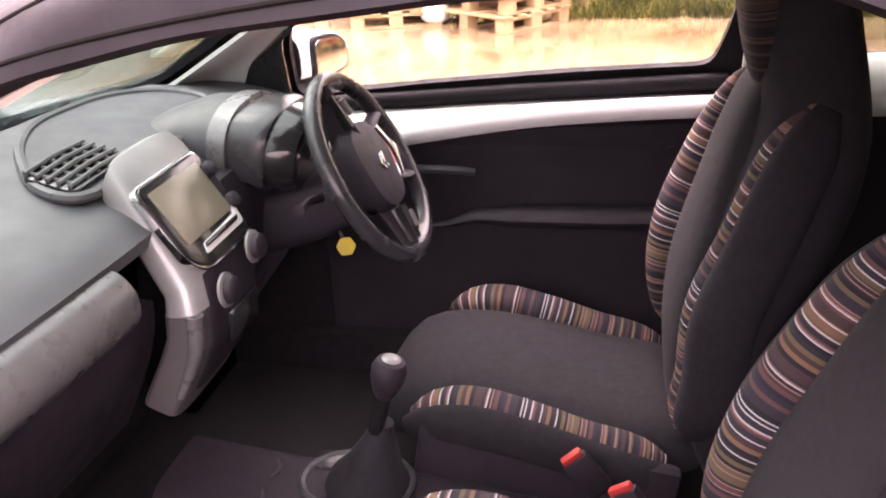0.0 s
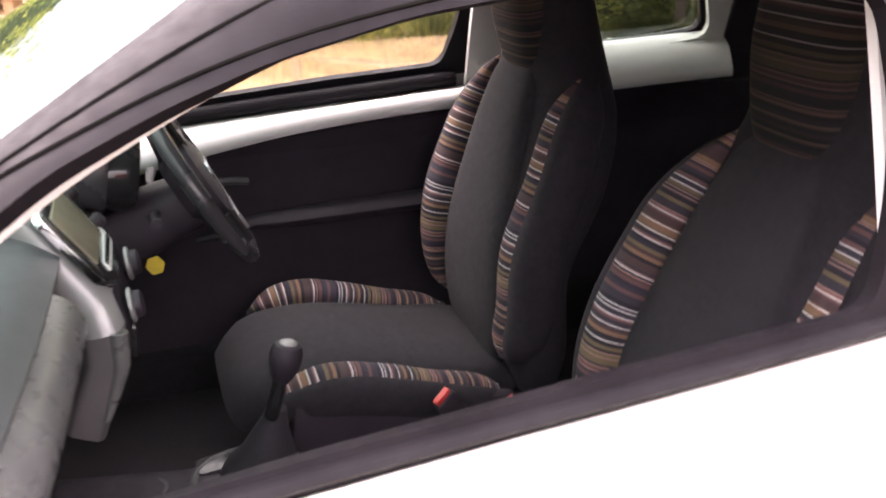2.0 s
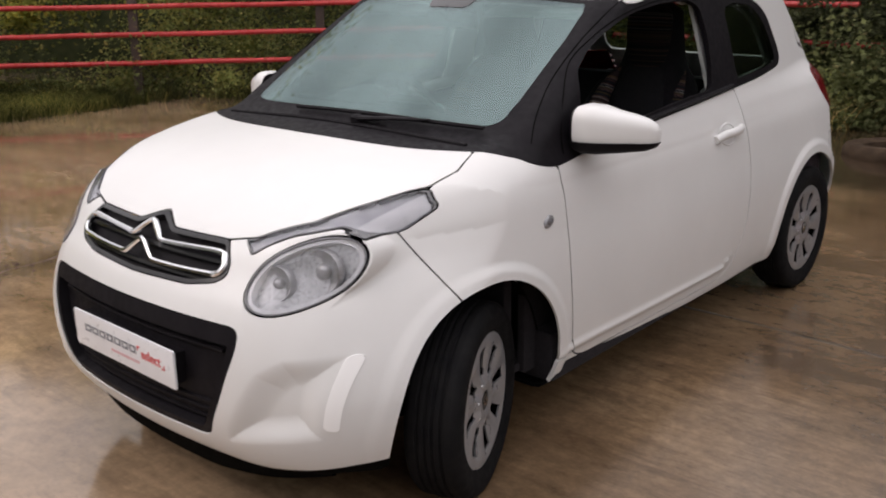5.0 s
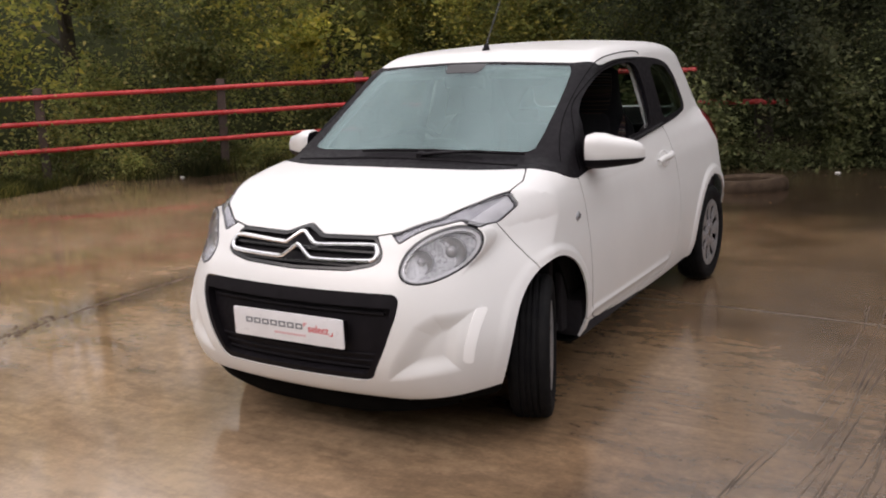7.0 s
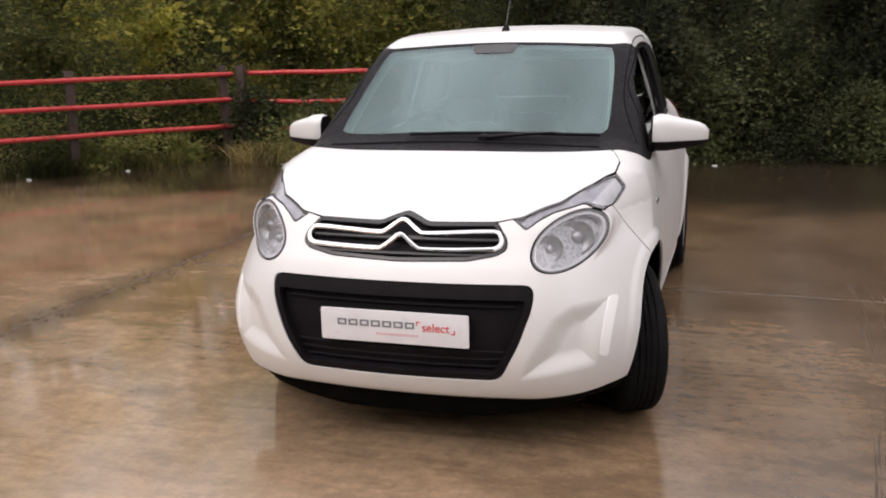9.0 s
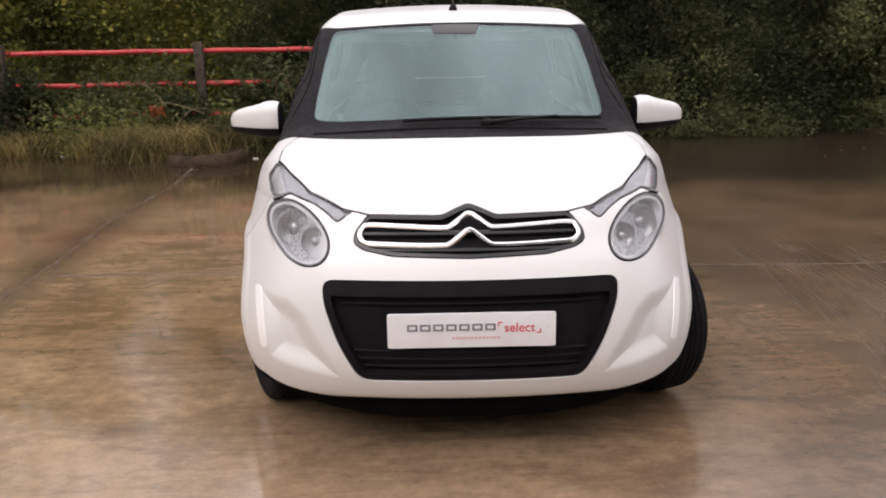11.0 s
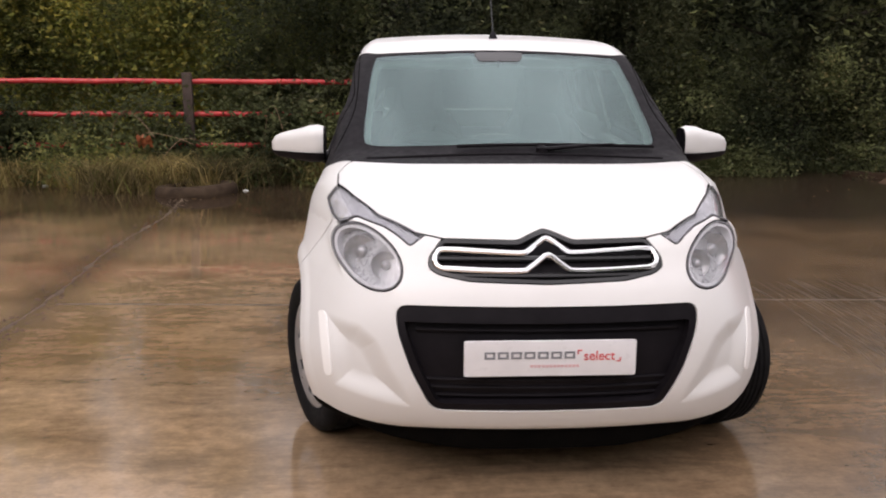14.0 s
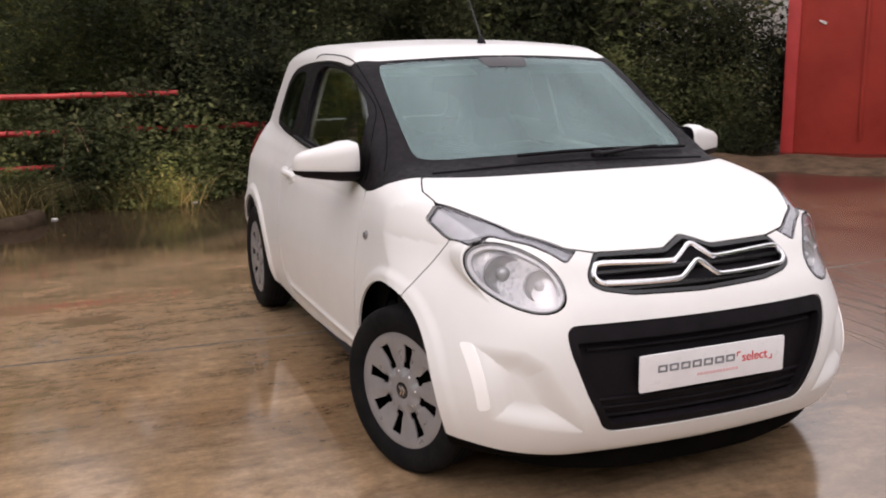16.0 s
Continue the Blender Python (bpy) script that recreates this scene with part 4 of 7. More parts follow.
def wheel():
    w = thing("wheel", "", "")
    tread = [(0.197, -0.060), (0.200, -0.070), (0.222, -0.079), (0.255, -0.080), (0.272, -0.074), (0.283, -0.060)]
    ribs = []
    for z in np.linspace(-0.056, 0.056, 29):
        groove = 0.006 if min(abs(z - g) for g in (-0.034, -0.011, 0.011, 0.034)) < 0.0045 else 0.0
        ribs.append((0.2855 - 0.002 * (z / 0.056) ** 2 - groove, float(z)))
    back = [(r, -z) for r, z in tread[::-1]]
    part("tyre", lathe(tread + ribs + back, 72, close=True), RUBBER, w, "black tyre with grooved tread")
    part("rim", lathe([(0.198, -0.062), (0.202, -0.058), (0.198, -0.03), (0.14, 0.02), (0.001, 0.02), (0.001, 0.012), (0.13, 0.012), (0.192, -0.03), (0.196, 0.06), (0.2, 0.062)], 48, close=True), UNDER, w)
    steps, rings = 96, [(0.030, 0.066), (0.050, 0.070), (0.062, 0.066), (0.078, 0.060), (0.100, 0.060), (0.128, 0.062), (0.150, 0.064), (0.166, 0.068), (0.180, 0.071), (0.194, 0.068), (0.200, 0.060), (0.203, 0.052)]
    v, f = [], []
    for r, h in rings:
        for i in range(steps):
            a = 2 * math.pi * i / steps
            ridge = 0.004 * math.cos(8 * a) if 0.06 < r < 0.17 else 0
            v.append((r * math.cos(a), r * math.sin(a), h - 0.006 + ridge))
    for k in range(len(rings) - 1):
        r = (rings[k][0] + rings[k + 1][0]) / 2
        for i in range(steps):
            a = (i + 0.5) % 12
            slot = 0.075 < r < 0.162 and abs(a - 6) < (2.7 if r < 0.11 else 2.1)
            if not slot:
                j = (i + 1) % steps
                f.append((k * steps + i, k * steps + j, (k + 1) * steps + j, (k + 1) * steps + i))
    mesh = bpy.data.meshes.new("hubcap")
    mesh.from_pydata(v, [], f)
    bm = bmesh.new()
    bm.from_mesh(mesh)
    bmesh.ops.solidify(bm, geom=bm.faces[:], thickness=0.006)
    bmesh.ops.recalc_face_normals(bm, faces=bm.faces)
    part("hubcap", bm, WHEEL_SILVER, w, "silver eight-slot wheel cover")
    part("centre_cap", lathe([(0.032, 0.052), (0.032, 0.062), (0.027, 0.066), (0.001, 0.066)], 28), GLOSS_BLACK, w)
    bm = bmesh.new()
    for y in (-0.006, 0.008):
        for s in (1, -1):
            box((0.020, 0.005, 0.002), 0, pose(0.008 * s, y, 0.067, 0, 0, -38 * s), bm)
    part("emblem", bm, CHROME, w)
    for i in range(8):
        a = 2 * math.pi * i / 8
        part("stud_boss", lathe([(0.007, 0.05), (0.006, 0.066), (0.003, 0.069)], 10, Matrix.Translation((0.066 * math.cos(a), 0.066 * math.sin(a), 0))), CHROME, w)
    return w


first = wheel()
OUT = {1: pose(0, 0, 0, 0, 90, 0), -1: pose(0, 0, 0, 0, -90, 0)}
spots = [(1, 0.704, 1.175, 22, 10), (-1, -0.700, 1.175, 21, 30), (1, 0.722, -1.165, 0, 20), (-1, -0.722, -1.165, 0, 0)]
for i, (side, x, y, steer, spin) in enumerate(spots):
    m = pose(x, y, 0.2855, 0, 0, steer) @ OUT[side] @ pose(0, 0, 0, 0, 0, spin)
    if i == 0:
        first.matrix_basis = m
        w = first
    else:
        w = copy_thing(first, m)
    w.parent = car
    a = np.linspace(-0.21, math.pi + 0.21, 25)
    v, f = [], []
    for s0 in (0.42, 0.705):
        for t in a:
            v.append((s0 * side, y + 0.365 * math.cos(t), 0.297 + 0.365 * math.sin(t)))
    n = len(a)
    f = [(k, k + 1, n + k + 1, n + k) for k in range(n - 1)] + [tuple(range(n))]
    raw("wheel_arch_liner", v, f, UNDER, car, "black wheel arch liner")
panel("undertray", lambda p: least(skirt(p), -arch_field(p)), UNDER, car, "black underside", thick=0.01)
# black lip added under the front bumper to deepen its shade, set back from the painted edge
rows = []
for x in np.linspace(-0.62, 0.62, 63):
    p, n = at_front(x, 0.235)
    low = 0.128 + 0.16 * max(0, abs(x) - 0.25) ** 1.2
    for back, z in ((0.040, 0.250), (0.048, 0.205), (0.058, low + 0.008), (0.070, low), (0.084, low + 0.012), (0.088, 0.250)):
        rows.append((x * (1 - back * 0.5), p.y - back, z))
n = len(rows) // 6
raw("shade_lip", rows, [(i * 6 + j, i * 6 + j + 1, i * 6 + j + 7, i * 6 + j + 6) for i in range(n - 1) for j in range(5)], UNDER, car, "black lip added below the bumper to deepen its shade")
part("sump_pan", box((1.0, 2.6, 0.06), 0.02, pose(0, 0.1, 0.20)), UNDER, car)
part("front_beam", box((0.9, 0.10, 0.42), 0.02, pose(0, 1.60, 0.52)), UNDER, car)


# ---------------------------------------------------------------- the cabin
def dense(stations, n):
    """Stations (t, values...) resampled smoothly."""
    cols = list(zip(*stations))
    ts = np.linspace(cols[0][0], cols[0][-1], n)
    curves = [spline(*zip(cols[0], c)) for c in cols[1:]]
    return [(float(t), *[float(f(np.array([t]))[0]) for f in curves]) for t in ts]


SIDEWAYS = (1, 0, 0)


LEAN = [0.115]


def back_rings(stations, x, n=26):
    """Rings up the backrest: z, y, half width, half depth."""
    out = []
    st = [(z, y + LEAN[0] * max(0, z - 0.48), a, b) for z, y, a, b in dense(stations, n)]
    for i, (z, y, a, b) in enumerate(st):
        p, q = st[max(i - 1, 0)], st[min(i + 1, len(st) - 1)]
        d = Vector((0, q[1] - p[1], q[0] - p[0])).normalized()
        out.append(((x, y, z), a, b, SIDEWAYS, (0, d.z, -d.y)))
    return out


def flat_rings(stations, x, n=22):
    """Rings along the cushion: y, z, half width, half depth."""
    out = []
    st = dense(stations, n)
    for i, (y, z, a, b) in enumerate(st):
        p, q = st[max(i - 1, 0)], st[min(i + 1, len(st) - 1)]
        d = Vector((0, q[0] - p[0], q[1] - p[1])).normalized()
        out.append(((x, y, z), a, b, SIDEWAYS, (0, -d.z, d.y)))
    return out


def seat(lean):
    """A one-piece seat; lean: how far its back is drawn upright."""
    LEAN[0] = lean
    s = thing("front_seat", "", "")
    # cushion
    part("cushion", loft(flat_rings([(-0.26, 0.435, 0.150, 0.030), (-0.22, 0.445, 0.168, 0.055), (-0.08, 0.465, 0.170, 0.065), (0.06, 0.490, 0.170, 0.070), (0.16, 0.500, 0.170, 0.070), (0.255, 0.488, 0.165, 0.060), (0.305, 0.455, 0.150, 0.034)], 0), power=3.4), SEAT_GREY, s, "dark grey seat cushion")
    for d in (1, -1):
        part("cushion_bolster", loft(flat_rings([(y, z - (0.012 if d == -1 else 0), a, b) for y, z, a, b in [(-0.20, 0.468, 0.016, 0.016), (-0.17, 0.476, 0.034, 0.028), (-0.06, 0.505, 0.038, 0.032), (0.04, 0.535, 0.040, 0.034), (0.13, 0.552, 0.040, 0.034), (0.19, 0.545, 0.032, 0.028), (0.225, 0.530, 0.012, 0.014)]], 0.190 * d), power=2.3), STRIPES, s, "bolster in brown, black and white striped cloth")
        part("cushion_side", loft(flat_rings([(y, z - 0.004, a, b) for y, z, a, b in [(-0.20, 0.448, 0.016, 0.022), (-0.17, 0.454, 0.030, 0.034), (-0.06, 0.482, 0.034, 0.040), (0.04, 0.511, 0.036, 0.042), (0.13, 0.528, 0.036, 0.042), (0.19, 0.523, 0.028, 0.034), (0.235, 0.508, 0.012, 0.018)]], 0.208 * d), power=2.5), SEAT_BLACK, s)
    part("seat_base", box((0.44, 0.46, 0.17), 0.03, pose(0, 0.0, 0.335)), SEAT_BLACK, s)
    part("seat_side", box((0.035, 0.44, 0.15), 0.014, pose(0.218, 0.0, 0.428, 9)), DARK_PLASTIC, s)
    part("seat_side", box((0.035, 0.44, 0.15), 0.014, pose(-0.218, 0.0, 0.428, 9)), DARK_PLASTIC, s)
    # backrest
    part("back_shell", loft(back_rings([(0.43, -0.300, 0.200, 0.045), (0.50, -0.300, 0.222, 0.070), (0.70, -0.320, 0.228, 0.075), (0.88, -0.403, 0.222, 0.093), (1.00, -0.447, 0.190, 0.088), (1.07, -0.455, 0.145, 0.080), (1.15, -0.456, 0.122, 0.071), (1.25, -0.452, 0.112, 0.062), (1.315, -0.452, 0.095, 0.042), (1.33, -0.452, 0.06, 0.018)], 0), power=3.0), SEAT_BLACK, s, "black one-piece seat back")
    part("back_insert", loft(back_rings([(0.47, -0.235, 0.120, 0.020), (0.52, -0.235, 0.150, 0.030), (0.70, -0.255, 0.150, 0.036), (0.88, -0.318, 0.130, 0.036), (1.00, -0.362, 0.105, 0.030), (1.06, -0.390, 0.085, 0.024), (1.09, -0.405, 0.05, 0.010)], 0), power=3.0), SEAT_GREY, s, "plain dark grey back insert")
    for d in (1, -1):
        stations = [(0.53, -0.236, 0.014, 0.016), (0.56, -0.232, 0.034, 0.036), (0.64, -0.228, 0.046, 0.048), (0.76, -0.252, 0.050, 0.050), (0.88, -0.306, 0.047, 0.047), (0.97, -0.352, 0.040, 0.042), (1.03, -0.385, 0.022, 0.030), (1.065, -0.408, 0.008, 0.012)]
        if d == -1:
            stations = [(0.545, -0.205, 0.024, 0.030), (0.58, -0.208, 0.042, 0.042)] + stations[2:5] + [(0.99, -0.358, 0.043, 0.044), (1.035, -0.386, 0.036, 0.038), (1.08, -0.412, 0.012, 0.016)]
        rings = back_rings(stations, 0, 30)
        rings = [((d * (0.188 - (0.85 if d == 1 else 0.45) * max(0, c[2] - 0.90) ** 1.5), c[1], c[2]), a, b, u, w) for c, a, b, u, w in rings]
        back, low = (0.0, 0.0) if d == 1 else (0.045, 0.02)
        rings = [((c[0] - 0.014 * d, c[1] - back, c[2] - low), a * 0.86, b, u, w) for c, a, b, u, w in rings]
        part("back_bolster", loft(rings, power=2.3), STRIPES, s, "bolster in brown, black and white striped cloth")
        rings = [((c[0] + (a * 0.62 + 0.004) * d, c[1] - 0.010, c[2] - 0.004), a * 0.78 + 0.004, b * 0.99 + 0.002, u, w) for c, a, b, u, w in rings]
        part("back_side", loft(rings, power=2.6), SEAT_BLACK, s)
    part("headrest_front", loft(back_rings([(1.03, -0.395, 0.040, 0.016), (1.07, -0.400, 0.076, 0.030), (1.15, -0.398, 0.094, 0.040), (1.24, -0.396, 0.098, 0.040), (1.30, -0.404, 0.086, 0.030), (1.325, -0.412, 0.05, 0.012)], 0), power=2.8), STRIPES_DIM, s, "headrest face in striped cloth with its shade in the colour")
    return s


driver = seat(0.115)
driver.parent = car
driver.matrix_basis = pose(0.322, 0.005, 0.005)
mate = seat(-0.025)
mate.parent = car
mate.matrix_basis = pose(-0.328, -0.045, -0.012)

# belt buckles
for x, y, z, r in ((0.038, -0.072, 0.540, 20), (-0.095, -0.150, 0.580, -10)):
    b = part("belt_buckle", box((0.022, 0.044, 0.080), 0.006, pose(x, y, z - 0.04, -35, 0, r)), DARK_PLASTIC, car)
    part("release_button", box((0.014, 0.036, 0.011), 0.003, pose(x, y, z - 0.04, -35, 0, r) @ pose(0, 0, 0.044)), RED_PLASTIC, b, "red release button")
    part("buckle_stalk", tube([(x, y - 0.03, z - 0.08), (x * 0.9, y - 0.07, z - 0.20)], 0.010, 8), SEAT_BLACK, b)

# linings
TRIM_TOP = spline((-0.5, 0.955), (-0.33, 0.953), (-0.12, 0.942), (0.10, 0.921), (0.32, 0.885), (0.5, 0.850), (0.75, 0.81))
for side in (1, -1):
    one = lambda p, side=side: X(p) * side - 0.05
    door = DOORS[side]
    rows = []
    for y in np.linspace(-0.315, 0.66, 30):
        b, t = float(BELT(np.array([y]))[0]), float(TRIM_TOP(np.array([y]))[0])
        x = at_side(y, b, side)[0].x * side
        rows.append([(side * (x - dx), y, z) for dx, z in ((0.020, b - 0.036), (0.034, b - 0.028), (0.054, b - 0.031), (0.076, b * 0.40 + t * 0.60 - 0.004), (0.094, t - 0.004), (0.094, t - 0.03), (0.06, t - 0.03))])
    n = len(rows[0])
    v, f = [p for r in rows for p in r], [(i * n + j, i * n + (j + 1) % n, (i + 1) * n + (j + 1) % n, (i + 1) * n + j) for i in range(len(rows) - 1) for j in range(n)]
    raw("inner_skin", v, f, WHITE, door, "white painted inner door shoulder")
    panel("door_trim", lambda p: least(np.where(S(p) > 0.45, least(DOOR(Y(p), Z(p)) - 0.015, TRIM_TOP(Y(p)) - Z(p)), -1), one(p)), DARK_PLASTIC, door, "black moulded door trim", lift=-0.090, thick=0.014)
    pts = [(0.640 * side, 0.33, 0.668), (0.632 * side, 0.27, 0.676)] + [(0.628 * side, y, 0.700 + 0.02 * (0.2 - y)) for y in (0.20, 0.10, -0.05, -0.2, -0.34)]
    part("armrest", tube(pts, [0.008, 0.014, 0.024, 0.034, 0.036, 0.036, 0.03], 12, flat=0.6), DARK_PLASTIC, door)
    part("door_pull", tube([(0.66 * side, 0.33, 0.792), (0.635 * side, 0.30, 0.800), (0.632 * side, 0.24, 0.800), (0.65 * side, 0.205, 0.79)], 0.009, 8), GREY_PLASTIC, door)
    part("window_channel", tube([at_side(y, float(BELT(np.array([y]))[0]) - 0.012, side)[0] + Vector((-0.034 * side, 0, 0.002)) for y in np.linspace(-0.30, 0.60, 14)], 0.0185, 10), BLACK_TRIM, door, "black inner window seal")
    panel("side_lining", lambda p: least(np.where(S(p) > 0.35, least(-0.322 - Y(p), Z(p) - 0.955, 1.36 - Z(p), -QUARTER(Y(p), Z(p)) - 0.005, Y(p) + 0.985), -1), one(p)), PALE_TRIM, car, "pale grey pillar and quarter lining", lift=-0.040, thick=0.014)
    rows = []
    for y in np.linspace(-0.345, -0.985, 14):
        t = 1.030 + 0.045 * max(0, -0.5 - y)
        x = at_side(float(y), t, side)[0].x * side
        rows.append([(side * (x - dx), float(y), z) for dx, z in ((0.010, t - 0.004), (0.022, t + 0.002), (0.045, t - 0.008), (0.075, t - 0.032), (0.100, t - 0.080), (0.100, t - 0.100), (0.05, t - 0.100))])
    n = len(rows[0])
    v, f = [p for r in rows for p in r], [(i * n + j, i * n + (j + 1) % n, (i + 1) * n + (j + 1) % n, (i + 1) * n + j) for i in range(len(rows) - 1) for j in range(n)]
    raw("quarter_shelf", v, f, PALE_TRIM, car, "pale grey shelf under the quarter window")
    panel("lower_lining", lambda p: least(np.where(S(p) > 0.45, least(-0.40 - Y(p), 0.955 - Z(p), Z(p) - 0.30, Y(p) + 1.40), -1), one(p)), DARK_PLASTIC, car, "black rear side trim", lift=-0.055, thick=0.014)
    panel("rear_pillar_lining", lambda p: least(np.where(S(p) > 0.35, least(-0.988 - Y(p), Z(p) - 0.955, 1.36 - Z(p), Y(p) + 1.40), -1), one(p)), DARK_PLASTIC, car, "dark rear pillar lining", lift=-0.045, thick=0.014)
    panel("pillar_lining", lambda p: least(np.where(S(p) > 0.35, least(Y(p) - 0.25, Z(p) - 0.98, -window_field(p) - 0.012, -screen_field(p) + 0.016), -1), one(p), black_field(p) - 0.006), PALE_TRIM, car, "pale grey windscreen pillar lining", lift=-0.036, thick=0.008)
    sail = outline([(0.60, 0.93), (0.60, 1.07), (0.575, 1.14), (0.52, 1.18), (0.60, 1.125), (0.665, 1.06), (0.70, 0.99), (0.71, 0.93)])
    panel("mirror_sail", lambda p: least(np.where(S(p) > 0.4, sail(Y(p), Z(p)), -1), one(p)), GLOSS_BLACK, car, "black mirror corner trim", lift=-0.050, thick=0.01)
panel("headliner", lambda p: least(Z(p) - 1.335, 0.31 - Y(p), -window_field(p) - 0.01), HEADLINER, car, "pale cloth headliner", lift=-0.045, thick=0.008)
part("sun_visor", box((0.40, 0.15, 0.016), 0.007, pose(-0.30, 0.27, 1.318, -14)), HEADLINER, car)
part("sun_visor", box((0.40, 0.15, 0.016), 0.007, pose(0.30, 0.27, 1.318, -14)), HEADLINER, car)
rear_view = part("rear_view_mirror", box((0.22, 0.025, 0.06), 0.012, pose(0, 0.40, 1.285, -12)), GLOSS_BLACK, car)
part("stem", tube([(0, 0.405, 1.30), (0, 0.43, 1.33)], 0.010, 8), BLACK_TRIM, rear_view)
panel("sensor_cover", lambda p: least(outline(rounded([(-0.11, 0.36), (0.11, 0.36), (0.09, 0.43), (-0.09, 0.43)], 0.02))(X(p), Y(p)), Z(p) - 1.2), GLOSS_BLACK, car, "dark band behind the mirror", lift=0.0005, thick=0.003, fine=1)

# floor, tunnel, rear bench
part("floor_carpet", box((1.36, 2.2, 0.03), 0.008, pose(0, -0.1, 0.27)), CARPET, car)
for d in (1, -1):
    part("sill_cover", box((0.12, 1.55, 0.17), 0.02, pose(0.705 * d, 0.05, 0.30)), CARPET, car)
    part("kick_panel", box((0.03, 0.32, 0.66), 0.01, pose(0.682 * d, 0.72, 0.58)), CARPET, car)
part("bulkhead", box((1.36, 0.04, 0.66), 0.01, pose(0, 0.94, 0.58)), CARPET, car)
console = part("centre_console", loft([((0, 0.62, 0.385), 0.10, 0.10, SIDEWAYS, (0, 0, 1)), ((0, 0.42, 0.37), 0.105, 0.085, SIDEWAYS, (0, 0, 1)), ((0.01, 0.26, 0.365), 0.100, 0.080, SIDEWAYS, (0, 0, 1)), ((0, 0.0, 0.35), 0.085, 0.075, SIDEWAYS, (0, 0, 1)), ((0, -0.30, 0.33), 0.075, 0.07, SIDEWAYS, (0, 0, 1))], power=5), DARK_PLASTIC, car)
part("bezel", tube([(0.03 + 0.078 * math.cos(a), 0.31 + 0.094 * math.sin(a), 0.450) for a in np.linspace(0, 2 * math.pi, 25)], 0.0085, 8), GREY_PLASTIC, console, "grey gear surround")
for x, y in ((0.075, 0.365), (-0.015, 0.255)):
    part("gate_plate", slab(rounded([(-0.030, -0.026), (0.022, -0.034), (0.034, 0.020), (-0.016, 0.034)], 0.008), 0.006, 0.002, pose(x, y, 0.456, 0, 0, 20)), SATIN_GREY, console, "shiny gear gate plate")
part("gear_gaiter", lathe([(0.075, 0.0), (0.070, 0.02), (0.050, 0.05), (0.034, 0.09), (0.022, 0.12), (0.017, 0.14)], 20, pose(0.02, 0.285, 0.445, 14, 0, 0)), SEAT_BLACK, console, "black gear gaiter")
part("gear_stick", tube([(0.01, 0.262, 0.57), (0.0, 0.242, 0.645)], 0.013, 10), GLOSS_BLACK, console)
part("gear_knob", lathe([(0.012, -0.045), (0.020, -0.03), (0.027, -0.008), (0.028, 0.010), (0.022, 0.024), (0.010, 0.030), (0.001, 0.031)], 22, pose(0.0, 0.231, 0.683, 14, 0, 0)), DARK_PLASTIC, console, "dark round gear knob")
part("knob_cap", lathe([(0.017, 0.0), (0.012, 0.004), (0.001, 0.006)], 18, pose(0.0, 0.231, 0.683, 14, 0, 0) @ pose(0, 0, 0.026)), SILVER, console)
for x in (-0.05, 0.03):
    part("cup_ring", lathe([(0.036, 0.0), (0.036, 0.008), (0.030, 0.008), (0.030, 0.0)], 22, pose(x, 0.48, 0.452), close=True), GREY_PLASTIC, console)
bench = part("rear_bench", loft([((0, -0.62, 0.40), 0.55, 0.10, SIDEWAYS, (0, 0, 1)), ((0, -0.80, 0.42), 0.56, 0.12, SIDEWAYS, (0, 0, 1)), ((0, -1.05, 0.40), 0.56, 0.12, SIDEWAYS, (0, 0, 1))], power=5), SEAT_BLACK, car)
part("bench_back", loft([((0, -1.08, 0.42), 0.55, 0.08, SIDEWAYS, (0, 1, 0)), ((0, -1.16, 0.75), 0.56, 0.08, SIDEWAYS, (0, 1, 0)), ((0, -1.22, 0.93), 0.54, 0.05, SIDEWAYS, (0, 1, 0))], power=5), SEAT_BLACK, bench)

# dashboard: a section swept across the car
dash = thing("dashboard", "", "")
dash.parent = car


def sweep(name, section, xs, material, label="", shape=None):
    v, f = [], []
    n = len(section)
    for x in xs:
        for y, z in section:
            dy, dz = shape(x, y, z) if shape else (0, 0)
            v.append((x, y + dy, z + dz))
    for k in range(len(xs) - 1):
        for i in range(n):
            j = (i + 1) % n
            f.append((k * n + i, k * n + j, (k + 1) * n + j, (k + 1) * n + i))
    f += [tuple(range(n))[::-1], tuple((len(xs) - 1) * n + i for i in range(n))]
    bm = bmesh.new()
    for p in v:
        bm.verts.new(p)
    bm.verts.ensure_lookup_table()
    for q in f:
        bm.faces.new([bm.verts[i] for i in q])
    bmesh.ops.recalc_face_normals(bm, faces=bm.faces)
    return part(name, bm, material, dash, label)


def bow(x, y, z):
    """The dashboard bows forward towards the doors and dips round the middle tray."""
    swell = 0.15 * min(max(y - 0.62, 0), 0.27) * math.exp(-max(0, abs(x - 0.19) - 0.27) ** 2 / 0.02) if z > 0.93 else 0
    drop = 0.06 * max(0, abs(x) - 0.48) / 0.17 * max(0, y - 0.76) / 0.2
    dy, dz = 0.10 * x * x * (1 if y < 0.9 else -0.9), -0.02 * x * x + swell - drop
    # stays under the windscreen
    if z > 0.93:
        dz = min(dz, 0.963 - 0.601 * (y + dy + 0.30 * x * x - 1.005) - z)
    return dy, dz


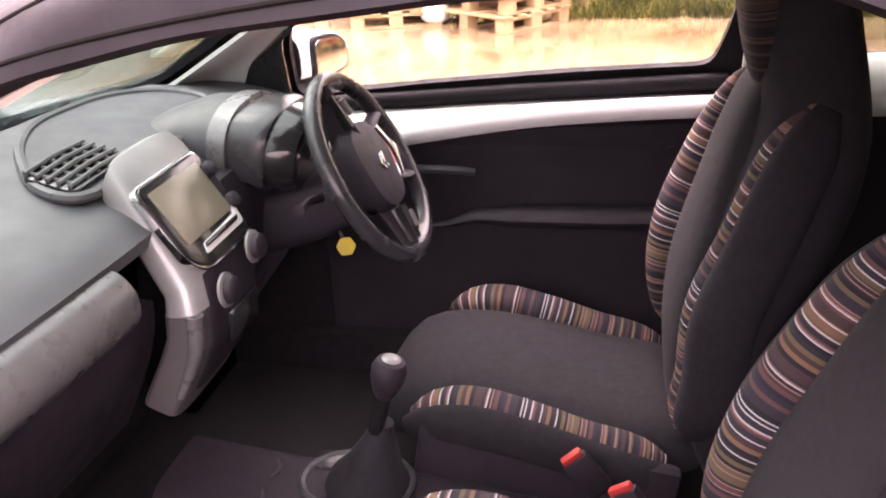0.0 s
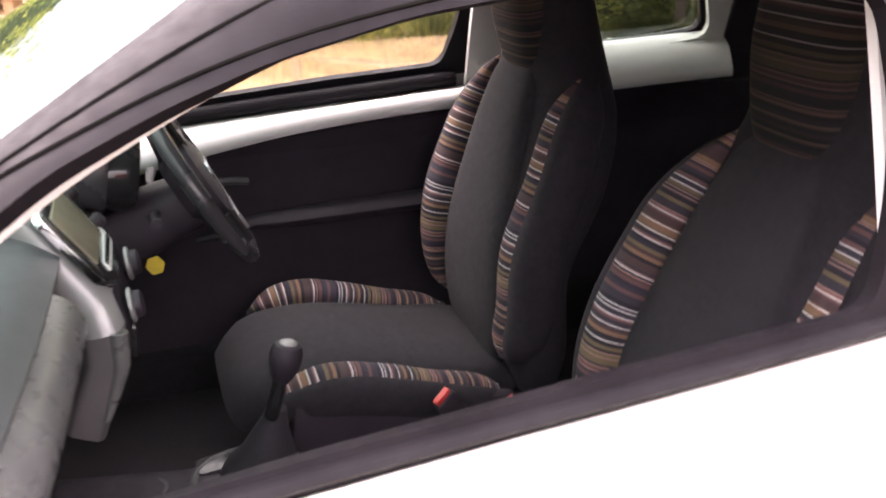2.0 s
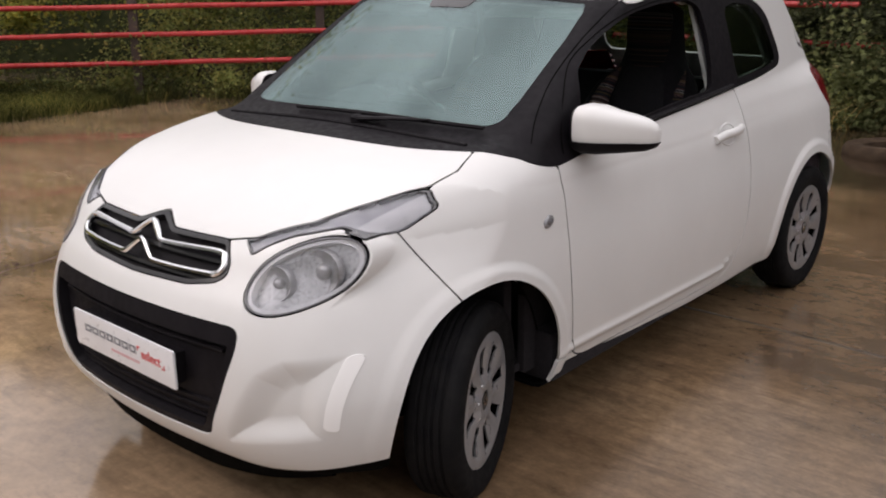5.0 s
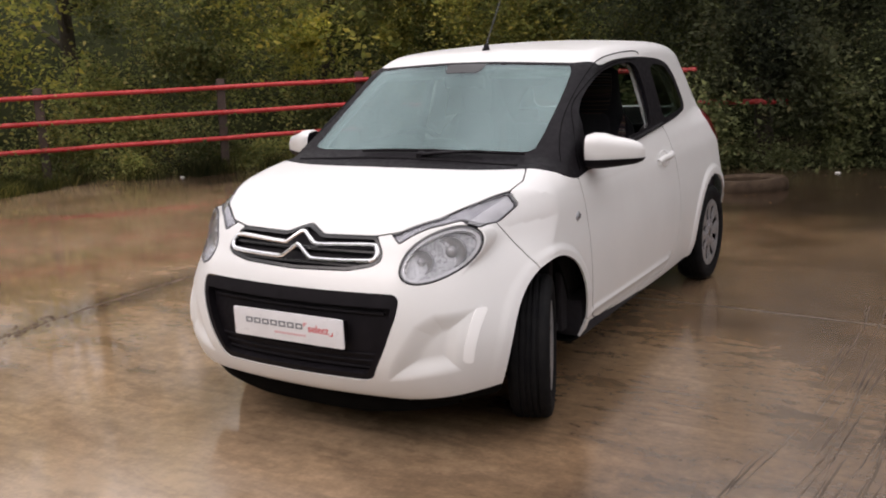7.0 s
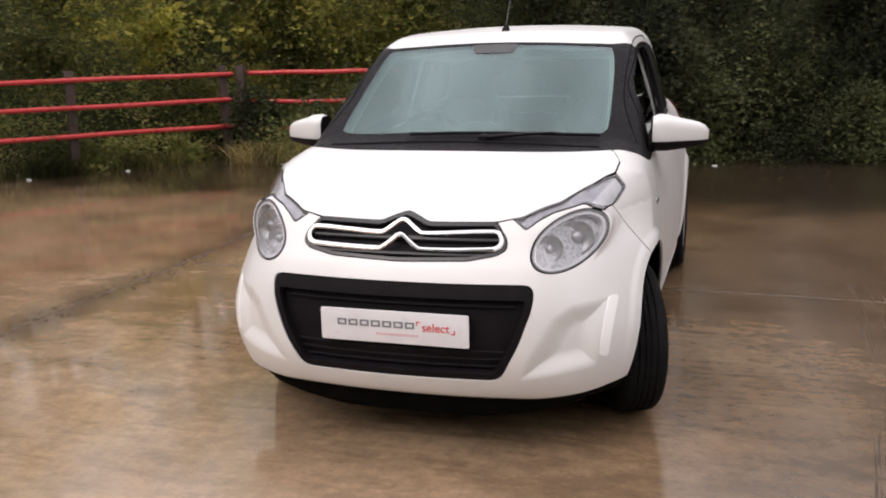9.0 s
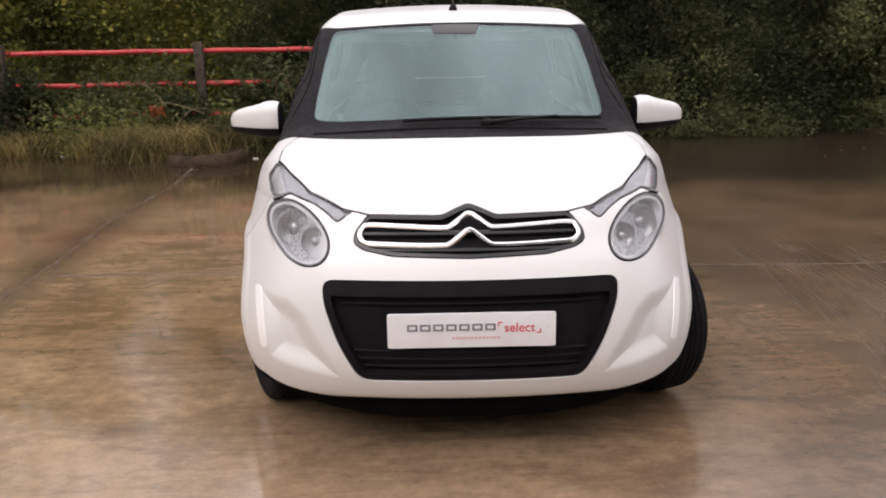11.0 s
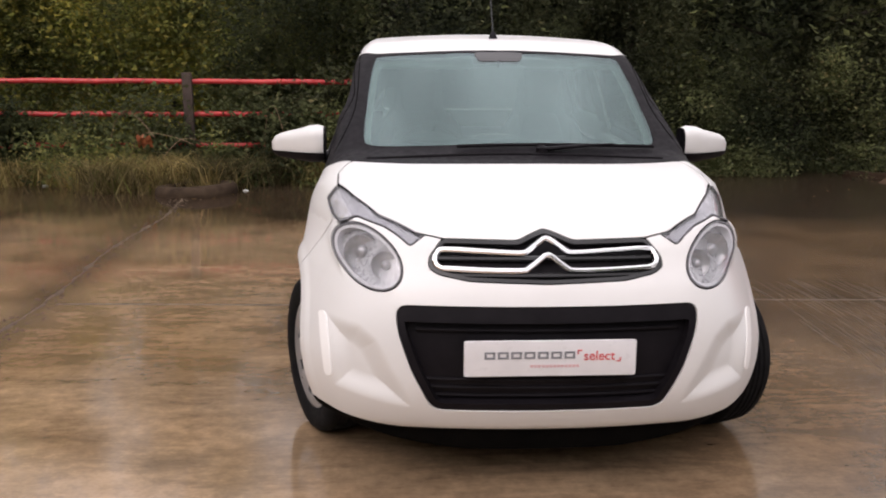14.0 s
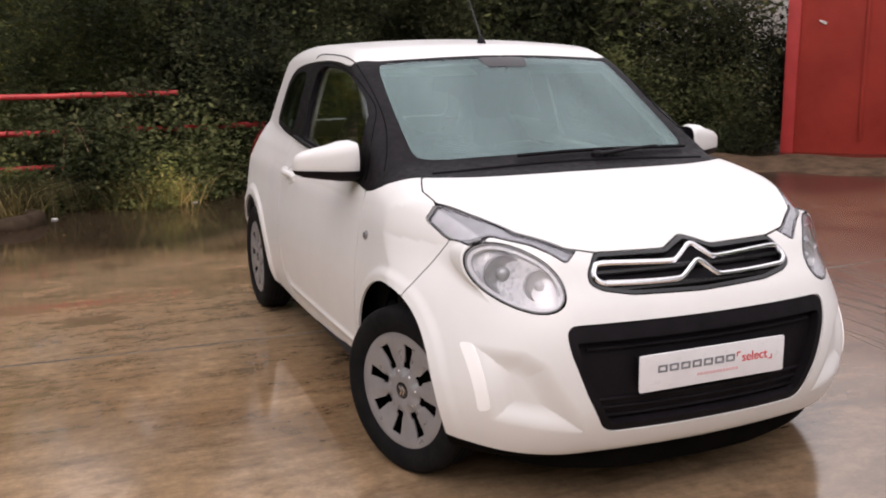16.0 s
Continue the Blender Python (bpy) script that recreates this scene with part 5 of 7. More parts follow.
top = smooth_line([(0.965, 0.975), (0.90, 0.990), (0.78, 0.990), (0.66, 0.985), (0.58, 0.968), (0.535, 0.940)], 4)
sweep("dash_top", [tuple(p) for p in top] + [(0.54, 0.92), (0.60, 0.90), (0.965, 0.90)], list(np.linspace(-0.655, 0.655, 27)), GREY_PLASTIC, "grey grained dashboard top", bow)
band = smooth_line([(0.545, 0.935), (0.520, 0.920), (0.505, 0.892), (0.510, 0.858), (0.545, 0.825)], 5)
sweep("dash_band", [tuple(p) for p in band] + [(0.60, 0.83), (0.60, 0.93)], list(np.linspace(-0.65, -0.19, 14)), BAND_GREY, "satin silver lower dash edge", bow)
sweep("glovebox", [tuple(p) for p in smooth_line([(0.550, 0.835), (0.555, 0.79), (0.58, 0.72), (0.63, 0.62)], 4)] + [(0.70, 0.60), (0.66, 0.85)], list(np.linspace(-0.65, -0.09, 14)), DARK_PLASTIC, "dark glovebox front", bow)
sweep("driver_lower", [tuple(p) for p in smooth_line([(0.525, 0.945), (0.505, 0.88), (0.515, 0.78), (0.56, 0.66), (0.62, 0.58)], 4)] + [(0.70, 0.58), (0.66, 0.94)], list(np.linspace(0.08, 0.65, 14)), DARK_PLASTIC, "dark lower dash on the driver side", bow)
# tray with its lip, laid flush; the recess's shade is a darker tone
tray = [(-0.10, 0.70), (0.03, 0.81), (0.15, 0.86), (0.34, 0.845), (0.43, 0.78), (0.44, 0.70), (0.40, 0.65), (0.30, 0.62), (0.05, 0.615), (-0.11, 0.62)]
lip = [Vector((x, y, 0.992 + 0.15 * max(y - 0.62, 0))) for x, y in rounded(tray, 0.06, 4)]
part("tray_lip", tube(lip + lip[:1], 0.009, 8), GREY_PLASTIC, dash)
part("tray", slab([(x, y - 0.62) for x, y in rounded(tray, 0.06, 4)], 0.004, 0.0, pose(0, 0.62, 0.9945, 8.53)), TRAY_GREY, dash, "tray laid flush, its recess shade in a darker tone")
vent = part("air_vent", slab([(x, y - 0.62) for x, y in rounded([(-0.105, 0.630), (-0.085, 0.728), (0.085, 0.738), (0.065, 0.640)], 0.02)], 0.02, 0.003, pose(0, 0.62, 1.004, 8.53)), GLOSS_BLACK, dash, "black central air vent")
for i in range(5):
    y = 0.645 + 0.0195 * i
    z = 1.006 + 0.15 * (y - 0.62)
    part("vent_slat", tube([(-0.098 + 0.004 * i, y - 0.004, z), (-0.01, y, z + 0.003), (0.066 + 0.003 * i, y + 0.002, z)], 0.0038, 6), GREY_PLASTIC, dash)
for i in range(6):
    x = -0.080 + 0.028 * i
    part("vent_slat", tube([(x, 0.638, 1.007), (x + 0.010, 0.730, 1.021)], 0.003, 6), GREY_PLASTIC, dash)

# centre stack with its screen
LOWER_GREY = surface("lower_console_grey", (0.060, 0.054, 0.055), (0.085, 0.077, 0.078), 8, (0.35, 0.5), 400, 0.15)
STACK = [(y + 0.035, z + 0.0145, w) for y, z, w in [(0.575, 1.018, 0.118), (0.560, 1.022, 0.126), (0.535, 1.000, 0.130), (0.485, 0.925, 0.124), (0.440, 0.858, 0.112), (0.428, 0.815, 0.104), (0.430, 0.760, 0.098), (0.447, 0.715, 0.092), (0.462, 0.682, 0.090), (0.474, 0.655, 0.089)]]
STACK_LEFT = (0.036, 0.036, 0.032, 0.008, -0.020, -0.042, -0.052, -0.064, -0.076, -0.084)


def stack_shell(x0, grow, lift, deep):
    rings = []
    pts = STACK
    for i, (y, z, w) in enumerate(pts):
        p, q = pts[max(i - 1, 0)], pts[min(i + 1, len(pts) - 1)]
        d = Vector((0, q[0] - p[0], q[1] - p[1])).normalized()
        n = Vector((0, d.z, -d.y))
        wide = 0.010 if i < 5 else 0.0
        rings.append((Vector((x0 + wide + STACK_LEFT[i] / 2, y, z)) + n * (lift - deep), w + wide + grow - STACK_LEFT[i] / 2, deep, SIDEWAYS, n))
    return rings


shell = stack_shell(0.004, -0.020, 0.0, 0.034)
part("centre_panel", loft(shell[:6], power=3.4, sides=40), SILVER, dash, "satin silver screen frame")
part("lower_console", loft([(c, w - 0.002, d - 0.002, u, n) for c, w, d, u, n in shell[5:]], power=5, sides=40), LOWER_GREY, dash, "dark grey lower console")
part("console_edge", tube([r[0] + Vector((-r[1] + 0.006, 0, 0)) + r[4] * (r[2] - 0.012) for r in shell[5:-1]], [0.014, 0.012, 0.009, 0.006], 10), BAND_GREY, dash, "satin console edge")
inner = [(r[0] + Vector((0.014, 0, 0)), r[1] - 0.050, 0.02, r[3], r[4]) for r in stack_shell(0.006, 0.012, 0.003, 0.02)[4:-1]]
part("stack_face", loft(inner, power=5, sides=40), DARK_PLASTIC, dash, "dark control face")
tilt = Matrix.Translation((0.009, 0.5235, 0.941)) @ Vector((0, -0.83, 0.555)).to_track_quat("Z", "Y").to_matrix().to_4x4()
# pale tone puts the sky's reflection into the blank screen's colour
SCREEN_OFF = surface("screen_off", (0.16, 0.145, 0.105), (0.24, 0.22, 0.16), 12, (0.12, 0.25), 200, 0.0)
part("screen_surround", slab(rounded([(-0.094, -0.062), (-0.060, -0.084), (0.070, -0.084), (0.097, -0.062), (0.097, 0.066), (-0.094, 0.066)], 0.020), 0.012, 0.003, tilt @ pose(0, 0, 0.012)), GLOSS_BLACK, dash, "gloss black screen surround")
part("surround_rim", slab(rounded([(-0.098, -0.064), (-0.062, -0.088), (0.072, -0.088), (0.101, -0.064), (0.101, 0.070), (-0.098, 0.070)], 0.022), 0.012, 0.003, tilt @ pose(0, 0, 0.0085)), CHROME, dash, "thin bright rim round the screen surround")
part("screen", slab(rounded([(-0.078, -0.040), (0.072, -0.040), (0.072, 0.052), (-0.078, 0.052)], 0.004), 0.004, 0.001, tilt @ pose(0, 0, 0.0145)), SCREEN_OFF, dash, "blank touch screen with the sky's reflection in its colour")
for v in (-0.030, 0.030):
    part("knob", lathe([(0.013, 0.0), (0.012, 0.012), (0.009, 0.014)], 16, tilt @ pose(0.084, v, 0.013)), DARK_PLASTIC, dash)
part("key_panel", slab(rounded([(-0.055, -0.066), (0.075, -0.066), (0.086, -0.030), (0.076, -0.028), (0.066, -0.046), (-0.045, -0.050)], 0.006), 0.004, 0.001, tilt @ pose(0, 0, 0.015)), PALE_TRIM, dash, "pale key panel under the screen")
part("key_bar", slab(rounded([(-0.050, -0.058), (0.060, -0.058), (0.070, -0.050), (-0.045, -0.051)], 0.003), 0.003, 0.001, tilt @ pose(0, 0, 0.0175)), GLOSS_BLACK, dash)
for x, z in ((-0.035, 0.822), (0.075, 0.845)):
    part("dial", lathe([(0.021, 0.0), (0.020, 0.018), (0.016, 0.021), (0.001, 0.021)], 22, Matrix.Translation((x - 0.011, 0.459, z + 0.0145)) @ pose(0, 0, 0, 84, 0, 0)), DARK_PLASTIC, dash, "heater dial")
    part("dial_ring", lathe([(0.0215, 0.0), (0.0265, 0.002), (0.0265, 0.006), (0.0215, 0.008)], 26, Matrix.Translation((x - 0.011, 0.459, z + 0.0145)) @ pose(0, 0, 0, 84, 0, 0), close=True), SILVER, dash, "satin ring round the dial")
part("switch_strip", box((0.10, 0.012, 0.05), 0.006, pose(0.009, 0.461, 0.77, 4)), GLOSS_BLACK, dash)

# instrument pod, column, steering wheel
pod = part("instrument_pod", loft([((0.297, 0.70, 0.965), 0.100, 0.045, SIDEWAYS, (0, 0, 1)), ((0.297, 0.62, 0.973), 0.118, 0.062, SIDEWAYS, (0, 0, 1)), ((0.297, 0.545, 0.968), 0.118, 0.070, SIDEWAYS, (0, -0.1, 1))], power=2.5), GREY_PLASTIC, dash, "grey rounded instrument pod")
part("pod_front", loft([((0.297, 0.55, 0.967), 0.112, 0.066, SIDEWAYS, (0, -0.1, 1)), ((0.297, 0.50, 0.963), 0.117, 0.070, SIDEWAYS, (0, -0.15, 1)), ((0.297, 0.482, 0.959), 0.118, 0.071, SIDEWAYS, (0, -0.2, 1)), ((0.297, 0.474, 0.957), 0.114, 0.068, SIDEWAYS, (0, -0.2, 1))], power=3.2), SATIN_GREY, dash, "satin dark grey pod front")
part("pod_collar", loft([((0.297, 0.570, 0.969), 0.122, 0.073, SIDEWAYS, (0, -0.1, 1)), ((0.297, 0.538, 0.967), 0.123, 0.074, SIDEWAYS, (0, -0.12, 1))], power=2.5), BAND_GREY, dash, "satin grey pod collar")
part("gauge_rim", loft([((0.297, 0.480, 0.957), 0.112, 0.068, SIDEWAYS, (0, -0.2, 1)), ((0.297, 0.445, 0.949), 0.112, 0.070, SIDEWAYS, (0, -0.2, 1)), ((0.297, 0.428, 0.945), 0.099, 0.063, SIDEWAYS, (0, -0.2, 1))], power=2.3), GLOSS_BLACK, dash)
part("gauge_face", loft([((0.297, 0.430, 0.945), 0.085, 0.052, SIDEWAYS, (0, -0.2, 1)), ((0.297, 0.425, 0.944), 0.083, 0.050, SIDEWAYS, (0, -0.2, 1))], power=2.2), GLOSS_BLACK, dash, "round instrument dial")
part("steering_column", loft([((0.304, 0.58, 0.79), 0.060, 0.055, SIDEWAYS, (0, 0.3, 1)), ((0.304, 0.45, 0.835), 0.062, 0.060, SIDEWAYS, (0, 0.45, 0.9)), ((0.304, 0.34, 0.875), 0.05, 0.05, SIDEWAYS, (0, 0.45, 0.9))], power=3), DARK_PLASTIC, dash)
part("stalk", tube([(0.304, 0.40, 0.86), (0.20, 0.41, 0.885), (0.145, 0.405, 0.89)], [0.010, 0.008, 0.010], 8), DARK_PLASTIC, dash)
part("stalk", tube([(0.304, 0.40, 0.86), (0.42, 0.41, 0.885), (0.46, 0.405, 0.89)], [0.010, 0.008, 0.010], 8), DARK_PLASTIC, dash)
TH = radians(28)
hub = Matrix.Translation((0.300, 0.323, 0.915)) @ Matrix(((1, 0, 0, 0), (0, math.sin(TH), -math.cos(TH), 0), (0, math.cos(TH), math.sin(TH), 0), (0, 0, 0, 1))) @ pose(0, 0, 0, 0, 0, 90)
steering = thing("steering_wheel", "", "")
steering.parent = car
pts = []
for a in np.linspace(0, 2 * math.pi, 61)[:-1]:
    flatten = 1.0 if math.sin(a) > -0.85 else 0.97
    pts.append(hub @ Vector((0.167 * math.cos(a), 0.167 * math.sin(a) * flatten, 0)))
part("rim", tube(pts + pts[:1], 0.0155, 12), SATIN_GREY, steering, "black leather-look rim")
part("airbag_cover", loft([(hub @ Vector((0, 0, -0.045)), 0.060, 0.055, hub.to_3x3() @ Vector((1, 0, 0)), hub.to_3x3() @ Vector((0, 1, 0))), (hub @ Vector((0, -0.005, -0.01)), 0.085, 0.072, hub.to_3x3() @ Vector((1, 0, 0)), hub.to_3x3() @ Vector((0, 1, 0))), (hub @ Vector((0, -0.005, 0.014)), 0.078, 0.066, hub.to_3x3() @ Vector((1, 0, 0)), hub.to_3x3() @ Vector((0, 1, 0))), (hub @ Vector((0, -0.005, 0.022)), 0.055, 0.045, hub.to_3x3() @ Vector((1, 0, 0)), hub.to_3x3() @ Vector((0, 1, 0)))], power=2.8), DARK_PLASTIC, steering, "black airbag cover")
for d in (1, -1):
    part("spoke", tube([hub @ Vector((0.06 * d, 0.012, -0.01)), hub @ Vector((0.12 * d, 0.022, -0.004)), hub @ Vector((0.164 * d, 0.028, 0))], [0.030, 0.024, 0.020], 12, flat=0.45), DARK_PLASTIC, steering)
    part("spoke_insert", tube([hub @ Vector((0.082 * d, 0.014, 0.008)), hub @ Vector((0.145 * d, 0.024, 0.010))], [0.022, 0.017], 10, flat=0.5), GLOSS_BLACK, steering, "gloss black spoke insert")
    # silver bar stands in for the glint on the gloss insert
    part("spoke_glint", tube([hub @ Vector((0.098 * d, 0.000, 0.018)), hub @ Vector((0.128 * d, 0.008, 0.018))], 0.006, 8), SILVER, steering, "small silver bar in place of a glint")
    part("lower_spoke", tube([hub @ Vector((0.04 * d, -0.05, -0.005)), hub @ Vector((0.06 * d, -0.11, 0)), hub @ Vector((0.066 * d, -0.15, 0))], [0.018, 0.014, 0.014], 10, flat=0.5), DARK_PLASTIC, steering)
part("lower_insert", tube([hub @ Vector((-0.05, -0.082, 0.010)), hub @ Vector((0, -0.092, 0.014)), hub @ Vector((0.05, -0.082, 0.010))], [0.008, 0.012, 0.008], 10, flat=0.6), CHROME, steering, "bright lower spoke insert")
bm = bmesh.new()
for y in (-0.009, 0.009):
    for d in (1, -1):
        box((0.019, 0.005, 0.003), 0.001, hub @ pose(0.0072 * d, y * 0.75 - 0.002, 0.024, 0, 0, -36 * d), bm)
part("emblem", bm, CHROME, steering, "chrome double chevron shape")
YELLOW = surface("yellow_tag", (0.62, 0.46, 0.02), (0.75, 0.58, 0.05), 40, (0.4, 0.6), 200, 0.1)
key = thing("key_tag", "yellow plastic key tag hanging from the ignition", "key tag")
part("tag", slab(rounded([(0.020 * math.cos(a), 0.020 * math.sin(a)) for a in np.linspace(0, 2 * math.pi, 7)[:-1]], 0.004), 0.004, 0.001, Matrix.Translation((0.406, 0.420, 0.714)) @ Vector((-0.85, -0.35, 0.4)).to_track_quat("Z", "Y").to_matrix().to_4x4()), YELLOW, key)
part("key", tube([(0.406, 0.425, 0.733), (0.400, 0.445, 0.78), (0.39, 0.475, 0.82)], 0.004, 6), CHROME, key)

# ---------------------------------------------------------------- the yard
rng = np.random.default_rng(7)


def ground_material():
    k = Nodes("wet_concrete")
    v = k.world_place()
    sep = k.n.new("ShaderNodeSeparateXYZ")
    k.l.new(v, sep.inputs[0])
    streak = k.noise(k.stretch(v, (0.8, 1.25, 1.0)), 1.5, 10, 0.66, 0.5)
    scour = k.noise(k.stretch(v, (0.55, 1.9, 1.0)), 4.5, 9, 0.74, 0.4)
    broad = k.noise(k.stretch(v, (0.7, 1.0, 1.0)), 0.5, 8, 0.65, 0.3)
    blot = k.noise(k.stretch(v, (0.8, 1.2, 1.0)), 1.7, 9, 0.72, 0.2)
    mottle = k.noise(v, 16, 6, 0.7)
    fine = k.noise(v, 60, 4)
    tan = k.mix(k.ramp(streak, (0.36, 0.0), (0.64, 1.0)), (0.175, 0.103, 0.052), (0.470, 0.303, 0.170))
    col = k.mix(k.ramp(broad, (0.38, 0.0), (0.66, 1.0)), tan, (0.460, 0.325, 0.203))
    col = k.mix(k.ramp(scour, (0.48, 0.0), (0.62, 0.45)), col, (0.115, 0.074, 0.042))
    col = k.mix(k.ramp(blot, (0.53, 0.0), (0.68, 0.48)), col, (0.070, 0.045, 0.027))
    col = k.mix(0.55, col, k.mix(k.ramp(mottle, (0.35, 0.0), (0.65, 1.0)), (0.55, 0.54, 0.52), (1.15, 1.12, 1.10)), "MULTIPLY")
    # paler tone mixed in towards the open end of the yard
    pale_end = k.math("ADD", k.math("MULTIPLY", sep.outputs["Y"], 0.2), k.math("MULTIPLY", k.noise(v, 0.9, 6, 0.6, 0.4), 0.5))
    col = k.mix(k.ramp(pale_end, (0.45, 0.0), (0.90, 0.42)), col, (0.45, 0.34, 0.25))
    # soaked ground on one side of the yard, and a darker tone along the foot of the hedge
    # fine ridges left by the tamping beam, across the yard
    ridge = k.noise(k.stretch(v, (0.45, 6.0, 1.0)), 4.5, 6, 0.7, 0.5)
    kept = k.ramp(k.noise(v, 0.9, 5, 0.6, 0.3), (0.42, 0.05), (0.64, 0.50))
    col = k.mix(kept, col, k.mix(k.ramp(ridge, (0.36, 0.0), (0.64, 1.0)), (0.58, 0.56, 0.54), (1.22, 1.20, 1.18)), "MULTIPLY")
    # damp dirt gathered along the joint
    off = k.math("ABSOLUTE", k.math("ADD", k.math("SUBTRACT", sep.outputs["X"], 2.40), k.math("MULTIPLY", k.math("SUBTRACT", k.noise(v, 3.5, 5, 0.7), 0.5), 0.30)))
    col = k.mix(k.ramp(off, (0.02, 0.62), (0.26, 0.0)), col, (0.085, 0.058, 0.038))
    soak = k.math("ADD", sep.outputs["X"], k.math("MULTIPLY", k.noise(v, 0.8, 6, 0.6, 0.5), 3.4))
    soaked = k.ramp(k.math("ADD", k.math("MULTIPLY", soak, 0.25), 0.5), (0.50, 0.88), (0.94, 0.0))
    col = k.mix(soaked, col, (0.34, 0.315, 0.30), "MULTIPLY")
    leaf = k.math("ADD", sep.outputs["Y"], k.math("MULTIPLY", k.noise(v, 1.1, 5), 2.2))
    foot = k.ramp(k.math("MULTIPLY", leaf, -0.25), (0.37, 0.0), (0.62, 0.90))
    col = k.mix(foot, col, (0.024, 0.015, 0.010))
    col = k.mix(0.45, col, k.mix(fine, (0.30, 0.30, 0.30), (1.0, 1.0, 1.0)), "MULTIPLY")
    k.link(col, "Base Color")
    wet = k.noise(k.stretch(v, (0.8, 1.2, 1.0)), 0.75, 6, 0.62, 0.6)
    dry = k.ramp(wet, (0.36, 0.05), (0.54, 0.11), (0.74, 0.26))
    gloss = k.mix(soaked, dry, (0.27, 0.27, 0.27))
    k.link(gloss, "Roughness")
    k.link(gloss, "Coat Roughness")
    k.set(Specular_IOR_Level=0.9, Coat_Weight=0.4, Coat_IOR=1.33)
    k.bump(k.mix(k.ramp(wet, (0.36, 0.05), (0.5, 0.75)), (0.5, 0.5, 0.5), k.mix(0.45, k.mix(0.5, scour, ridge), fine)), 0.22, 0.0022)
    return k.material


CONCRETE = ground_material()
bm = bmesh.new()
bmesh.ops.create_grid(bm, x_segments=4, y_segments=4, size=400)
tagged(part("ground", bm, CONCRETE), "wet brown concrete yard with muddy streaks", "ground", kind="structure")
MUD = surface("wet_mud", (0.045, 0.030, 0.018), (0.120, 0.085, 0.055), 9, (0.25, 0.6), 70, 0.6)
DIRT = surface("brown_dirt", (0.050, 0.031, 0.019), (0.125, 0.082, 0.052), 5, (0.75, 0.95), 40, 0.8, Specular_IOR_Level=0.1)
GRIT = surface("joint_grit", (0.055, 0.038, 0.025), (0.16, 0.115, 0.076), 22, (0.6, 0.85), 90, 0.6, Specular_IOR_Level=0.2)
SCRAP = surface("pale_scrap", (0.62, 0.62, 0.58), (0.75, 0.75, 0.70), 20, (0.5, 0.7), 90, 0.2)


def strip_of(points, widths, heights):
    """A low mound along points."""
    v, f = [], []
    for i, (p, w, h) in enumerate(zip(points, widths, heights)):
        p = Vector(p)
        d = (Vector(points[min(i + 1, len(points) - 1)]) - Vector(points[max(i - 1, 0)])).normalized()
        s = Vector((-d.y, d.x, 0))
        for u, k in ((-1, 0), (-0.5, 0.7), (0, 1), (0.5, 0.75), (1, 0)):
            v.append(p + s * w * u + Vector((0, 0, h * k - 0.002)))
    for i in range(len(points) - 1):
        for j in range(4):
            f.append((i * 5 + j, i * 5 + j + 1, i * 5 + j + 6, i * 5 + j + 5))
    return v, f


ys = np.linspace(-5.0, 8.0, 150)
v, f = strip_of([(2.40 + 0.03 * math.sin(2.3 * y) + float(rng.normal(0, 0.008)), float(y), 0) for y in ys], [0.010 + 0.03 * max(0, math.sin(5 * y) * math.sin(13.7 * y)) for y in ys], [0.0025 + 0.003 * abs(math.sin(9 * y)) for y in ys])
tagged(raw("slab_joint", v, f, GRIT), "gritty raised joint between concrete slabs", "joint", kind="structure")
xs = np.linspace(-6, 2.3, 80)
v, f = strip_of([(float(x), -0.55 + 0.03 * math.sin(2 * x), 0) for x in xs], [0.012 + 0.01 * abs(math.sin(4 * x)) for x in xs], [0.004] * len(xs))
tagged(raw("slab_joint", v, f, MUD), "dark damp joint between concrete slabs", "joint", kind="structure")

# crumbs of grit along the joint
verts, faces = [], []
for i in range(900):
    y = float(rng.uniform(-4.6, 4.0))
    x, r = 2.40 + 0.03 * math.sin(2.3 * y) + float(rng.normal(0, 0.07)), float(rng.uniform(0.003, 0.012))
    b = len(verts)
    verts += [(x - r, y - r * 0.6, 0.001), (x + r, y - r * 0.7, 0.001), (x + r * 0.2, y + r, 0.001), (x + r * 0.1, y, r * 0.9)]
    faces += [(b, b + 1, b + 3), (b + 1, b + 2, b + 3), (b + 2, b, b + 3)]
tagged(raw("grit", verts, faces, GRIT, smooth=False), "loose grit along the slab joint", "grit", kind="stuff")

# tread lines left in the mud by a vehicle's wheels
PRINT = surface("pressed_mud", (0.040, 0.028, 0.019), (0.120, 0.088, 0.060), 5, (0.45, 0.65), 70, 0.5, Specular_IOR_Level=0.3)
verts, faces = [], []
run, across = np.array([0.03, 1.0, 0]), np.array([1.0, -0.03, 0])
for i in range(60):
    w = -0.66 + i * 0.021
    u = -1.15 + rng.uniform(0, 0.3)
    wide = rng.uniform(0.003, 0.0055)
    while u < 1.5 + 0.5 * w:
        long = rng.uniform(0.25, 0.95)
        fade = 1.0 - (abs(w) / 0.75) ** 3
        if rng.random() < 0.72 * fade:
            n = max(3, int(long / 0.05))
            b = len(verts)
            for k in range(n + 1):
                t = u + long * k / n
                taper = math.sin(math.pi * (k + 0.15) / (n + 0.3)) ** 0.6
                c = np.array([-2.25, 0.05, 0]) + run * t + across * (w + 0.010 * math.sin(5 * t + i) + 0.04 * t * t + float(rng.normal(0, 0.0015)))
                verts += [c - across * wide * taper, c + across * wide * taper, c + [0, 0, 0.0013 * taper]]
            for k in range(n):
                p = b + 3 * k
                faces += [(p, p + 2, p + 5, p + 3), (p + 2, p + 1, p + 4, p + 5)]
        u += long + rng.uniform(0.02, 0.25)
